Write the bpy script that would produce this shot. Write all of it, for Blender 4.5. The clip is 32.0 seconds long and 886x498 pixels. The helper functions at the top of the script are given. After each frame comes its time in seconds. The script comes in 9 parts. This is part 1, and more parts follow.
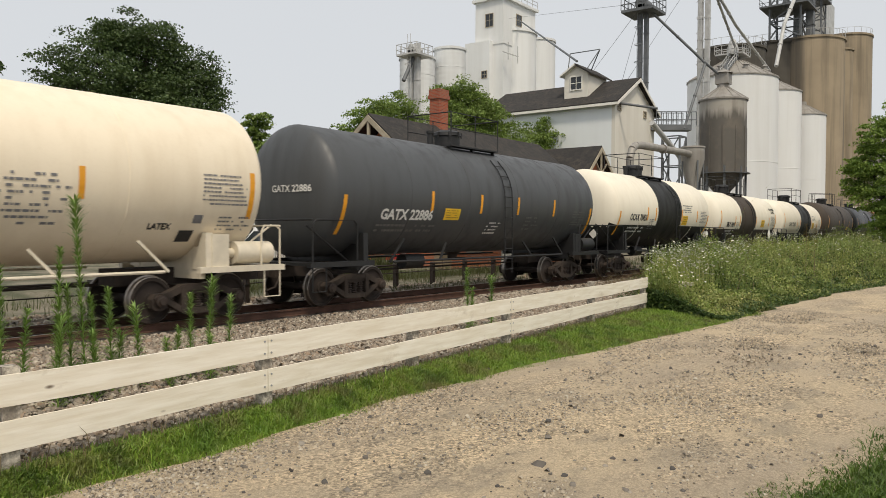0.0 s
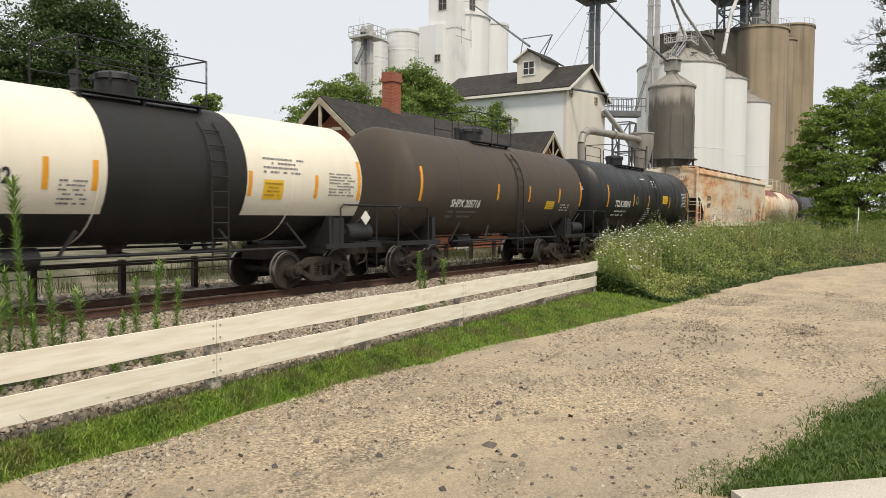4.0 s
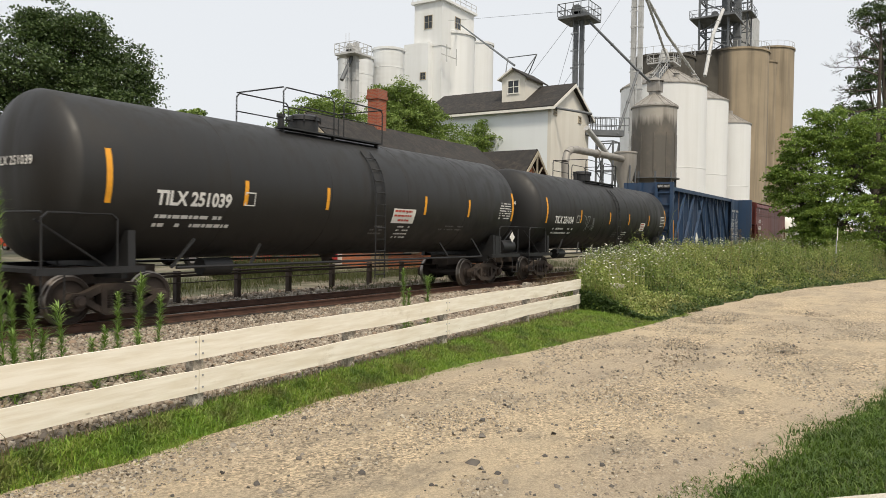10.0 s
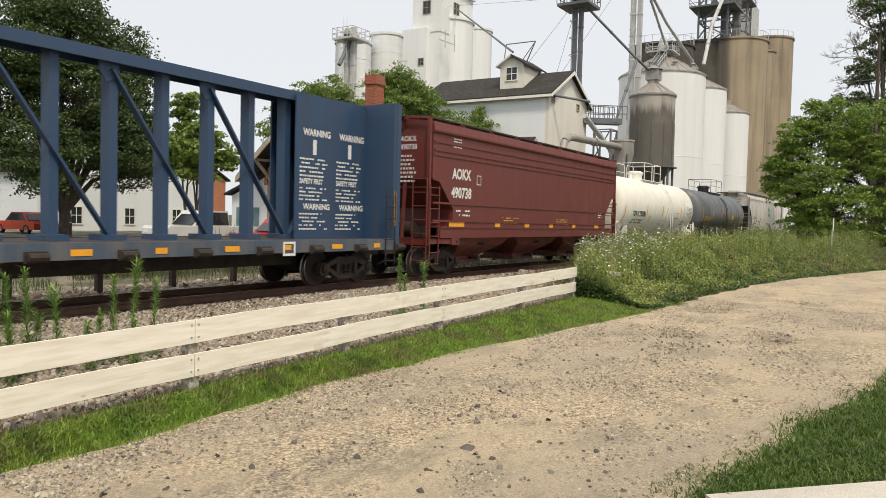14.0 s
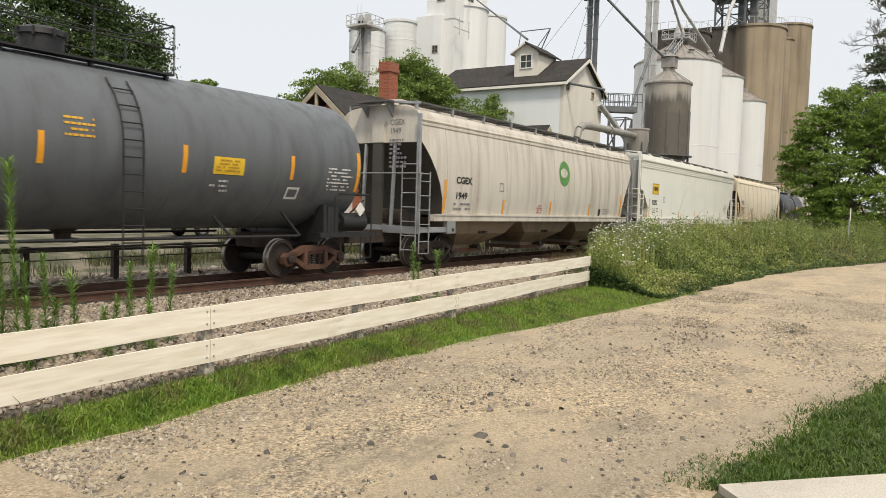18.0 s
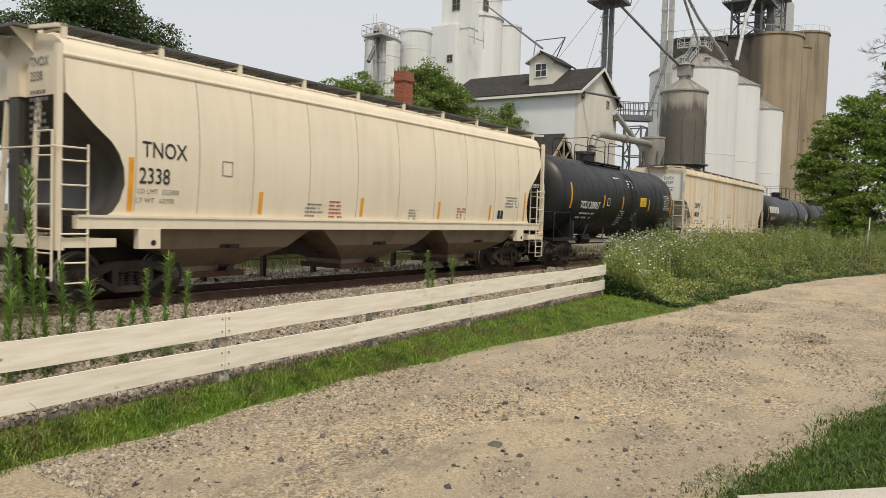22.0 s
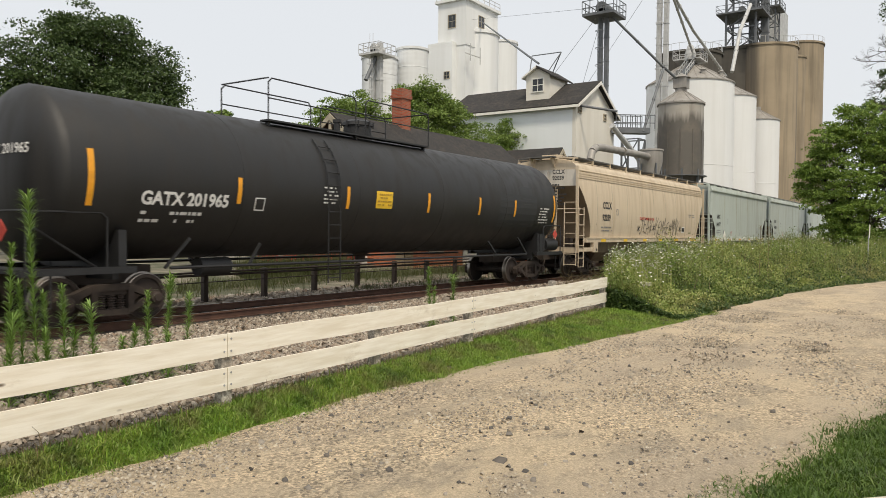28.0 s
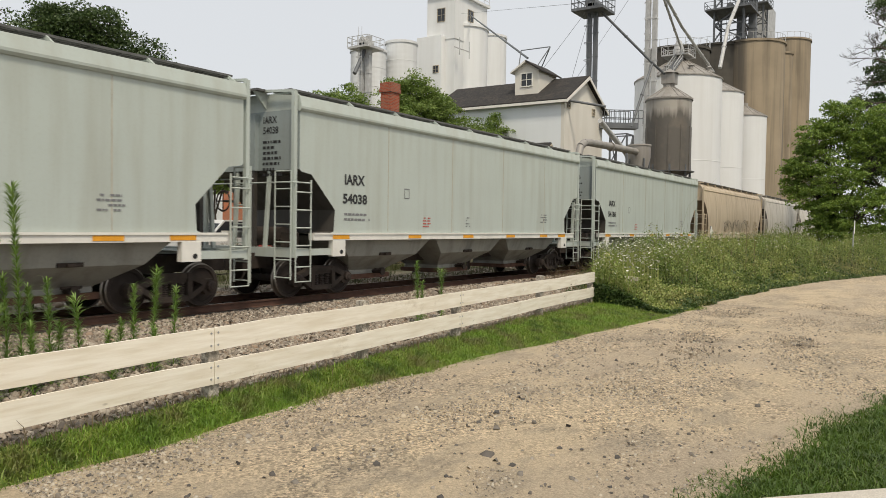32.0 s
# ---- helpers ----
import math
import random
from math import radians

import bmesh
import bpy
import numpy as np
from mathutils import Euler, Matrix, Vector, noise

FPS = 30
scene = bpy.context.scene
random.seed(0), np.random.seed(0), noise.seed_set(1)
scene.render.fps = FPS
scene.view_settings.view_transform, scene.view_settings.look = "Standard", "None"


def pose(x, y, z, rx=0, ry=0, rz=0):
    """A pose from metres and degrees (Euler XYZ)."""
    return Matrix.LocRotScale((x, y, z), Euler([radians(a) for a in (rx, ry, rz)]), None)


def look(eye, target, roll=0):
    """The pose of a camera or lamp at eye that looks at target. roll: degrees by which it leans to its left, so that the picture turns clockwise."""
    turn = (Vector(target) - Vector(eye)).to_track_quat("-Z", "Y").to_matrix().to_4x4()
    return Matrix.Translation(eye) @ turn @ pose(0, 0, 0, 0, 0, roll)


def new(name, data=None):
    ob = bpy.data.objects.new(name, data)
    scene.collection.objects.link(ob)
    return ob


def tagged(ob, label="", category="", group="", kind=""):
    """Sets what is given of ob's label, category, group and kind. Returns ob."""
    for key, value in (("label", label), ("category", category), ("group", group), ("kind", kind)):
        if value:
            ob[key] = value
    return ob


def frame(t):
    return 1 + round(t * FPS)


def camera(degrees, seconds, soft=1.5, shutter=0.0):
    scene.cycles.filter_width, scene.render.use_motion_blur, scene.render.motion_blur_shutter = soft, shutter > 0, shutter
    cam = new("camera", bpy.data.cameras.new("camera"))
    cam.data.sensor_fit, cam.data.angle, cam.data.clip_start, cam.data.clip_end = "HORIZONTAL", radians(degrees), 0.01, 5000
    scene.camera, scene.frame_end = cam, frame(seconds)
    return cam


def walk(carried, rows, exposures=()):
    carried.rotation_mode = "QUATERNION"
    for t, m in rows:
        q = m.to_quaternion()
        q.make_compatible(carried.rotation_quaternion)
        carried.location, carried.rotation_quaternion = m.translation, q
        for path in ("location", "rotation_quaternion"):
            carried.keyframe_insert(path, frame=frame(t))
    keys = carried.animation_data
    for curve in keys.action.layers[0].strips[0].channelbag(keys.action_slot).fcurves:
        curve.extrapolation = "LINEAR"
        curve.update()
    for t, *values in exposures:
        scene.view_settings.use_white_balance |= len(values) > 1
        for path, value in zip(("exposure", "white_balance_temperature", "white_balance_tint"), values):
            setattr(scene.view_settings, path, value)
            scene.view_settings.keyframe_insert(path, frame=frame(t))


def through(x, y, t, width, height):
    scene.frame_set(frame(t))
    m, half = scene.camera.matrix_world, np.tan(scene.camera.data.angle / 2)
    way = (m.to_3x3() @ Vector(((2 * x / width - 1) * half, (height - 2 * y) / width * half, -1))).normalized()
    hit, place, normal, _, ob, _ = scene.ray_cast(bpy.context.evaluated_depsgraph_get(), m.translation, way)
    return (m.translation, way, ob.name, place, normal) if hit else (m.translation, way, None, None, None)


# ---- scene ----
cam = camera(61.0, 32.0, soft=0.85, shutter=0.1)
PATH = [
    (0.0, pose(0.014, -0.002, 2.130, 88.638, -0.259, -52.632)),
    (0.5, pose(0.002, -0.016, 2.127, 88.367, -0.394, -53.688)),
    (1.0, pose(0.016, -0.017, 2.130, 87.995, -0.405, -54.644)),
    (1.5, pose(0.005, -0.026, 2.137, 87.584, -0.310, -55.415)),
    (2.0, pose(0.005, -0.031, 2.133, 87.578, -0.203, -55.660)),
    (2.5, pose(0.027, -0.014, 2.120, 87.456, -0.373, -55.535)),
    (3.0, pose(0.018, -0.010, 2.124, 87.333, -0.641, -55.384)),
    (3.5, pose(0.024, -0.010, 2.119, 87.464, -0.547, -55.666)),
    (5.5, pose(0.032, -0.006, 2.120, 87.077, -0.593, -57.712)),
    (6.0, pose(0.025, -0.003, 2.121, 87.175, -0.787, -57.760)),
    (6.5, pose(0.027, -0.009, 2.121, 87.488, -0.803, -57.629)),
    (7.0, pose(0.013, -0.012, 2.118, 87.906, -0.771, -57.428)),
    (7.5, pose(0.001, -0.012, 2.128, 88.196, -1.023, -57.339)),
    (8.0, pose(0.018, -0.019, 2.123, 88.424, -0.919, -57.452)),
    (8.5, pose(0.016, -0.016, 2.121, 88.432, -1.001, -57.587)),
    (9.0, pose(0.005, -0.018, 2.115, 88.440, -0.994, -57.485)),
    (9.5, pose(-0.004, -0.027, 2.123, 88.579, -0.864, -57.353)),
    (10.0, pose(-0.001, -0.022, 2.121, 88.772, -0.862, -57.403)),
    (10.5, pose(-0.007, -0.030, 2.125, 88.710, -0.896, -57.342)),
    (11.0, pose(-0.008, -0.030, 2.123, 88.703, -1.041, -57.440)),
    (11.5, pose(0.000, -0.040, 2.116, 88.742, -0.904, -57.624)),
    (12.0, pose(0.008, -0.029, 2.118, 88.395, -0.948, -57.941)),
    (12.5, pose(0.010, -0.024, 2.118, 87.944, -1.062, -58.191)),
    (13.0, pose(0.006, -0.020, 2.116, 87.719, -1.140, -58.278)),
    (13.5, pose(0.001, -0.026, 2.116, 87.737, -1.281, -58.135)),
    (14.0, pose(0.003, -0.013, 2.110, 87.778, -1.438, -57.669)),
    (14.5, pose(0.008, -0.004, 2.112, 87.693, -1.507, -56.762)),
    (16.5, pose(-0.012, -0.004, 2.111, 87.441, -1.654, -55.929)),
    (17.0, pose(-0.007, -0.007, 2.109, 87.228, -1.553, -56.184)),
    (17.5, pose(0.001, -0.001, 2.104, 87.064, -1.646, -56.505)),
    (18.0, pose(-0.008, -0.004, 2.112, 86.845, -1.714, -56.676)),
    (18.5, pose(-0.004, 0.002, 2.105, 86.796, -1.840, -56.611)),
    (19.0, pose(-0.009, 0.003, 2.107, 86.932, -1.682, -56.436)),
    (19.5, pose(-0.007, 0.006, 2.105, 87.002, -1.681, -56.248)),
    (20.0, pose(-0.008, 0.006, 2.108, 87.083, -1.775, -56.364)),
    (20.5, pose(-0.015, -0.009, 2.106, 87.133, -1.832, -56.391)),
    (21.0, pose(-0.012, -0.009, 2.108, 87.287, -1.738, -56.269)),
    (21.5, pose(-0.012, -0.007, 2.106, 87.477, -1.663, -55.849)),
    (22.0, pose(0.006, 0.003, 2.101, 87.484, -1.738, -55.554)),
    (22.5, pose(0.010, 0.002, 2.102, 87.464, -1.779, -55.525)),
    (23.0, pose(0.001, -0.012, 2.101, 87.484, -1.677, -55.530)),
    (23.5, pose(-0.008, -0.010, 2.107, 87.713, -1.418, -55.487)),
    (24.0, pose(-0.005, -0.004, 2.104, 88.512, -0.907, -55.362)),
    (24.5, pose(-0.001, -0.011, 2.108, 89.247, -0.674, -55.388)),
    (25.0, pose(0.005, -0.008, 2.105, 89.327, -0.622, -55.471)),
    (25.5, pose(0.002, -0.002, 2.106, 89.195, -0.627, -55.538)),
    (27.5, pose(-0.005, -0.001, 2.102, 88.818, -0.566, -55.505)),
    (28.0, pose(0.000, 0.000, 2.100, 88.700, -0.600, -55.550)),
    (28.5, pose(0.001, 0.002, 2.099, 88.649, -0.690, -55.541)),
    (29.0, pose(0.007, 0.006, 2.093, 88.536, -0.807, -55.632)),
    (29.5, pose(0.003, 0.005, 2.100, 88.501, -0.870, -55.817)),
    (30.0, pose(-0.005, 0.004, 2.098, 88.523, -0.864, -55.984)),
    (30.5, pose(-0.006, -0.009, 2.105, 88.585, -0.818, -56.237)),
    (31.0, pose(-0.013, -0.005, 2.101, 88.680, -0.831, -56.410)),
    (31.5, pose(-0.011, -0.007, 2.106, 88.517, -0.809, -56.399)),
    (32.0, pose(0.001, -0.002, 2.102, 88.273, -0.829, -56.431)),
]
walk(cam, PATH, exposures=[(0.0, -0.2), (1.0, -0.04), (2.0, -0.14), (3.0, -0.14), (3.5, -0.1), (5.2, 0.4), (6.0, 0.44), (6.5, 0.1), (7.0, -0.38), (8.0, -0.45), (9.0, -0.04), (10.0, 0.06), (12.0, 0.08), (13.0, 0.16), (14.0, 0.06), (15.0, 0.0), (16.5, -0.22), (17.0, -0.22), (18.0, 0.08), (19.0, 0.02), (20.0, -0.1), (21.0, -0.2), (22.0, -0.18), (23.0, -0.1), (24.0, 0.0), (25.0, -0.28), (28.0, 0.0), (30.0, -0.12), (32.0, -0.12)])

# ---------------------------------------------------------------- sky and sun
world = bpy.data.worlds.new("overcast_sky")
scene.world = world
world.use_nodes = True
_n, _l = world.node_tree.nodes, world.node_tree.links
_sky = _n.new("ShaderNodeTexSky")
_sky.sky_type, _sky.sun_disc = "NISHITA", False
_sky.sun_elevation, _sky.sun_rotation = radians(52), radians(200)
_sky.air_density, _sky.dust_density, _sky.ozone_density = 1.0, 4.0, 1.0
_grey = _n.new("ShaderNodeMix")
_grey.data_type = "RGBA"
_grey.inputs[0].default_value = 0.86
_grey.inputs[7].default_value = (8.8, 9.0, 9.2, 1)
_l.new(_sky.outputs[0], _grey.inputs[6])
_l.new(_grey.outputs[2], _n["Background"].inputs[0])
_n["Background"].inputs[1].default_value = 0.1
SUN = bpy.data.lights.new("sun", "SUN")
SUN.energy, SUN.angle, SUN.color = 2.8, radians(10), (1.0, 0.89, 0.72)
_sun = new("sun", SUN)
_sun.matrix_world = look((0, 0, 60), (26, 30, 0))

# ---------------------------------------------------------------- mesh tools
def rng(seed):
    return random.Random(seed)


class Shape:
    """Collects simple solids into one mesh."""

    def __init__(self):
        self.v, self.f, self.m, self.s = [], [], [], []

    def face(self, idx, mat=0, smooth=False):
        self.f.append(idx), self.m.append(mat), self.s.append(smooth)

    def box(self, x0, x1, y0, y1, z0, z1, mat=0, m=None):
        b = len(self.v)
        pts = [(x, y, z) for z in (z0, z1) for y in (y0, y1) for x in (x0, x1)]
        if m is not None:
            pts = [tuple(m @ Vector(p)) for p in pts]
        self.v += pts
        for q in ((0, 2, 3, 1), (4, 5, 7, 6), (0, 1, 5, 4), (2, 6, 7, 3), (0, 4, 6, 2), (1, 3, 7, 5)):
            self.face([b + i for i in q], mat)
        return self

    def bar(self, p, q, w, h, mat=0, up=(0, 0, 1)):
        """A square bar from p to q, w wide and h high."""
        p, q = Vector(p), Vector(q)
        d = (q - p)
        n = d.length
        d.normalize()
        side = d.cross(Vector(up))
        if side.length < 1e-4:
            side = d.cross(Vector((1, 0, 0)))
        side.normalize()
        top = side.cross(d)
        b = len(self.v)
        for e in (p, q):
            for a, c in ((-1, -1), (1, -1), (1, 1), (-1, 1)):
                self.v.append(tuple(e + side * (a * w / 2) + top * (c * h / 2)))
        for k in range(4):
            self.face([b + k, b + (k + 1) % 4, b + 4 + (k + 1) % 4, b + 4 + k], mat)
        self.face([b + 3, b + 2, b + 1, b], mat), self.face([b + 4, b + 5, b + 6, b + 7], mat)
        return self

    def rod(self, p, q, r, n=8, r2=None, mat=0, caps=True):
        p, q = Vector(p), Vector(q)
        r2 = r if r2 is None else r2
        d = (q - p).normalized()
        a = d.orthogonal().normalized()
        c = d.cross(a)
        b = len(self.v)
        for e, rr in ((p, r), (q, r2)):
            for k in range(n):
                t = 2 * math.pi * k / n
                self.v.append(tuple(e + (a * math.cos(t) + c * math.sin(t)) * rr))
        for k in range(n):
            self.face([b + k, b + (k + 1) % n, b + n + (k + 1) % n, b + n + k], mat, n > 6)
        if caps:
            self.face([b + k for k in reversed(range(n))], mat), self.face([b + n + k for k in range(n)], mat)
        return self

    def pipe(self, pts, r, n=6, mat=0):
        """A bent tube through the points, one piece."""
        pts = [Vector(p) for p in pts]
        b, side = len(self.v), None
        for i, p in enumerate(pts):
            d0 = (p - pts[i - 1]).normalized() if i else (pts[1] - p).normalized()
            d1 = (pts[i + 1] - p).normalized() if i + 1 < len(pts) else d0
            d = (d0 + d1).normalized()
            side = d.orthogonal().normalized() if side is None else (side - d * side.dot(d)).normalized()
            up = d.cross(side)
            self.v += [tuple(p + (side * math.cos(2 * math.pi * k / n) + up * math.sin(2 * math.pi * k / n)) * r) for k in range(n)]
        for i in range(len(pts) - 1):
            for k in range(n):
                a = b + i * n
                self.face([a + k, a + (k + 1) % n, a + n + (k + 1) % n, a + n + k], mat, n > 6)
        e = b + (len(pts) - 1) * n
        self.face([b + k for k in reversed(range(n))], mat), self.face([e + k for k in range(n)], mat)
        return self

    def lathe(self, prof, n=24, axis="z", at=(0, 0, 0), mat=0, mats=None, smooth=True):
        """Turns a profile of (radius, along) round an axis."""
        b = len(self.v)
        ring = []
        for r, h in prof:
            if r < 1e-6:
                ring.append([len(self.v)])
                pts = [(0.0, 0.0)]
            else:
                ring.append(list(range(len(self.v), len(self.v) + n)))
                pts = [(r * math.cos(2 * math.pi * k / n), r * math.sin(2 * math.pi * k / n)) for k in range(n)]
            for u, w in pts:
                p = {"z": (u, w, h), "x": (h, u, w), "y": (w, h, u)}[axis]
                self.v.append((p[0] + at[0], p[1] + at[1], p[2] + at[2]))
        for i in range(len(ring) - 1):
            a, c = ring[i], ring[i + 1]
            mm = mats[i] if mats else mat
            for k in range(n):
                k2 = (k + 1) % n
                if len(a) == 1 and len(c) == 1:
                    continue
                if len(a) == 1:
                    self.face([a[0], c[k2], c[k]], mm, smooth)
                elif len(c) == 1:
                    self.face([a[k], a[k2], c[0]], mm, smooth)
                else:
                    self.face([a[k], a[k2], c[k2], c[k]], mm, smooth)
        return self

    def prism(self, poly, y0, y1, mat=0, plane="xz"):
        """A polygon drawn in a plane, pushed along the third axis."""
        b, n = len(self.v), len(poly)
        put = {"xz": lambda a, c, d: (a, d, c), "xy": lambda a, c, d: (a, c, d), "yz": lambda a, c, d: (d, a, c)}[plane]
        for d in (y0, y1):
            for a, c in poly:
                self.v.append(put(a, c, d))
        self.face([b + k for k in range(n)], mat), self.face([b + n + k for k in reversed(range(n))], mat)
        for k in range(n):
            self.face([b + k, b + n + k, b + n + (k + 1) % n, b + (k + 1) % n], mat)
        return self

    def add(self, other, m=None, mat=None):
        b = len(self.v)
        self.v += [tuple(m @ Vector(p)) for p in other.v] if m is not None else other.v
        for f, mi, s in zip(other.f, other.m, other.s):
            self.face([b + i for i in f], mi if mat is None else mat, s)
        return self

    def mesh(self, name, mats):
        me = bpy.data.meshes.new(name)
        me.from_pydata(self.v, [], self.f)
        for m in (mats if isinstance(mats, (list, tuple)) else [mats]):
            me.materials.append(m)
        me.polygons.foreach_set("material_index", self.m)
        me.polygons.foreach_set("use_smooth", self.s)
        me.update()
        bm = bmesh.new()
        bm.from_mesh(me)
        bmesh.ops.recalc_face_normals(bm, faces=bm.faces)
        bm.to_mesh(me)
        bm.free()
        if any(self.s):
            me.set_sharp_from_angle(angle=radians(40))
        return me


def part(name, shape, material, parent=None, label="", at=None):
    """Links a shape, or a mesh, as one object under a thing or a part."""
    me = shape if isinstance(shape, bpy.types.Mesh) else shape.mesh(name, material)
    ob = new(name, me)
    if parent is not None:
        ob.parent = parent
    if at is not None:
        ob.matrix_basis = at
    if label:
        tagged(ob, label)
    return ob


def empty(name, m=None):
    ob = new(name)
    ob.empty_display_size = 0.3
    if m is not None:
        ob.matrix_basis = m
    return ob


def soup(name, verts, faces, material, mat_index=None, smooth=False):
    """One mesh from arrays: verts (n, 3), faces (m, k)."""
    me = bpy.data.meshes.new(name)
    nv, (nf, k) = len(verts), faces.shape
    me.vertices.add(nv), me.loops.add(nf * k), me.polygons.add(nf)
    me.vertices.foreach_set("co", np.ascontiguousarray(verts, dtype=np.float32).ravel())
    me.loops.foreach_set("vertex_index", np.ascontiguousarray(faces, dtype=np.int32).ravel())
    me.polygons.foreach_set("loop_start", np.arange(0, nf * k, k, dtype=np.int32))
    for m in (material if isinstance(material, (list, tuple)) else [material]):
        me.materials.append(m)
    if mat_index is not None:
        me.polygons.foreach_set("material_index", np.asarray(mat_index, dtype=np.int32))
    if smooth:
        me.polygons.foreach_set("use_smooth", np.ones(nf, dtype=bool))
    me.update(calc_edges=True)
    return me


_letters = {}


def letters(text, size, bold=0.0):
    """Vertices and faces of a line of lettering, from x = 0, of that capital height, drawn in x and y."""
    key = (text, size, bold)
    if key not in _letters:
        cu = bpy.data.curves.new("lettering", "FONT")
        cu.body, cu.size, cu.offset, cu.resolution_u = text, size / 0.69, bold, 3
        ob = bpy.data.objects.new("lettering", cu)
        me = ob.to_mesh()
        _letters[key] = ([tuple(v.co) for v in me.vertices], [list(p.vertices) for p in me.polygons])
        ob.to_mesh_clear()
        bpy.data.objects.remove(ob)
        bpy.data.curves.remove(cu)
    return _letters[key]


# ---------------------------------------------------------------- materials
def shader(name, rough=0.6, metal=0.0):
    m = bpy.data.materials.new(name)
    m.use_nodes = True
    b = m.node_tree.nodes["Principled BSDF"]
    b.inputs["Roughness"].default_value, b.inputs["Metallic"].default_value = rough, metal
    return m, m.node_tree.nodes, m.node_tree.links, b


def grain(nodes, links, scale, detail=4.0, stretch=(1, 1, 1), coord="Object", rough=0.55):
    """Noise at that many cells a metre."""
    co, mp, nz = nodes.new("ShaderNodeTexCoord"), nodes.new("ShaderNodeMapping"), nodes.new("ShaderNodeTexNoise")
    mp.inputs["Scale"].default_value = stretch
    nz.inputs["Scale"].default_value, nz.inputs["Detail"].default_value = scale, detail
    nz.inputs["Roughness"].default_value = rough
    links.new(co.outputs[coord], mp.inputs[0]), links.new(mp.outputs[0], nz.inputs["Vector"])
    return nz.outputs["Fac"]


def ramp(nodes, links, fac, lo, hi, c0=(0, 0, 0, 1), c1=(1, 1, 1, 1)):
    r = nodes.new("ShaderNodeValToRGB")
    r.color_ramp.elements[0].position, r.color_ramp.elements[1].position = lo, hi
    r.color_ramp.elements[0].color, r.color_ramp.elements[1].color = c0, c1
    links.new(fac, r.inputs[0])
    return r.outputs[0]


def mix(nodes, links, fac, a, b, how="MIX"):
    n = nodes.new("ShaderNodeMix")
    n.data_type, n.blend_type = "RGBA", how
    for sock, val in ((n.inputs[0], fac), (n.inputs[6], a), (n.inputs[7], b)):
        if isinstance(val, (int, float)):
            sock.default_value = val
        elif isinstance(val, (tuple, list)):
            sock.default_value = (*val[:3], 1)
        else:
            links.new(val, sock)
    return n.outputs[2]


def bump(nodes, links, b, height, strength=0.3, dist=0.01):
    n = nodes.new("ShaderNodeBump")
    n.inputs["Strength"].default_value, n.inputs["Distance"].default_value = strength, dist
    links.new(height, n.inputs["Height"]), links.new(n.outputs[0], b.inputs["Normal"])


def times(nodes, links, a, k):
    n = nodes.new("ShaderNodeMath")
    n.operation = "MULTIPLY"
    links.new(a, n.inputs[0])
    n.inputs[1].default_value = k
    return n.outputs[0]


def plain(name, col, rough=0.6, metal=0.0, vary=0.25, scale=3.0, coord="Object", relief=0.0, fine=40.0):
    """A surface with wear at two scales."""
    m, n, l, b = shader(name, rough, metal)
    lo, hi = tuple(c * (1 - vary) for c in col), tuple(min(1, c * (1 + vary * 0.5)) for c in col)
    a = mix(n, l, ramp(n, l, grain(n, l, scale, 5, coord=coord), 0.3, 0.7), lo, hi)
    l.new(mix(n, l, times(n, l, grain(n, l, fine, 3, coord=coord), 0.35), a, lo), b.inputs["Base Color"])
    if relief:
        bump(n, l, b, grain(n, l, fine, 4, coord=coord), relief, 0.01)
    return m


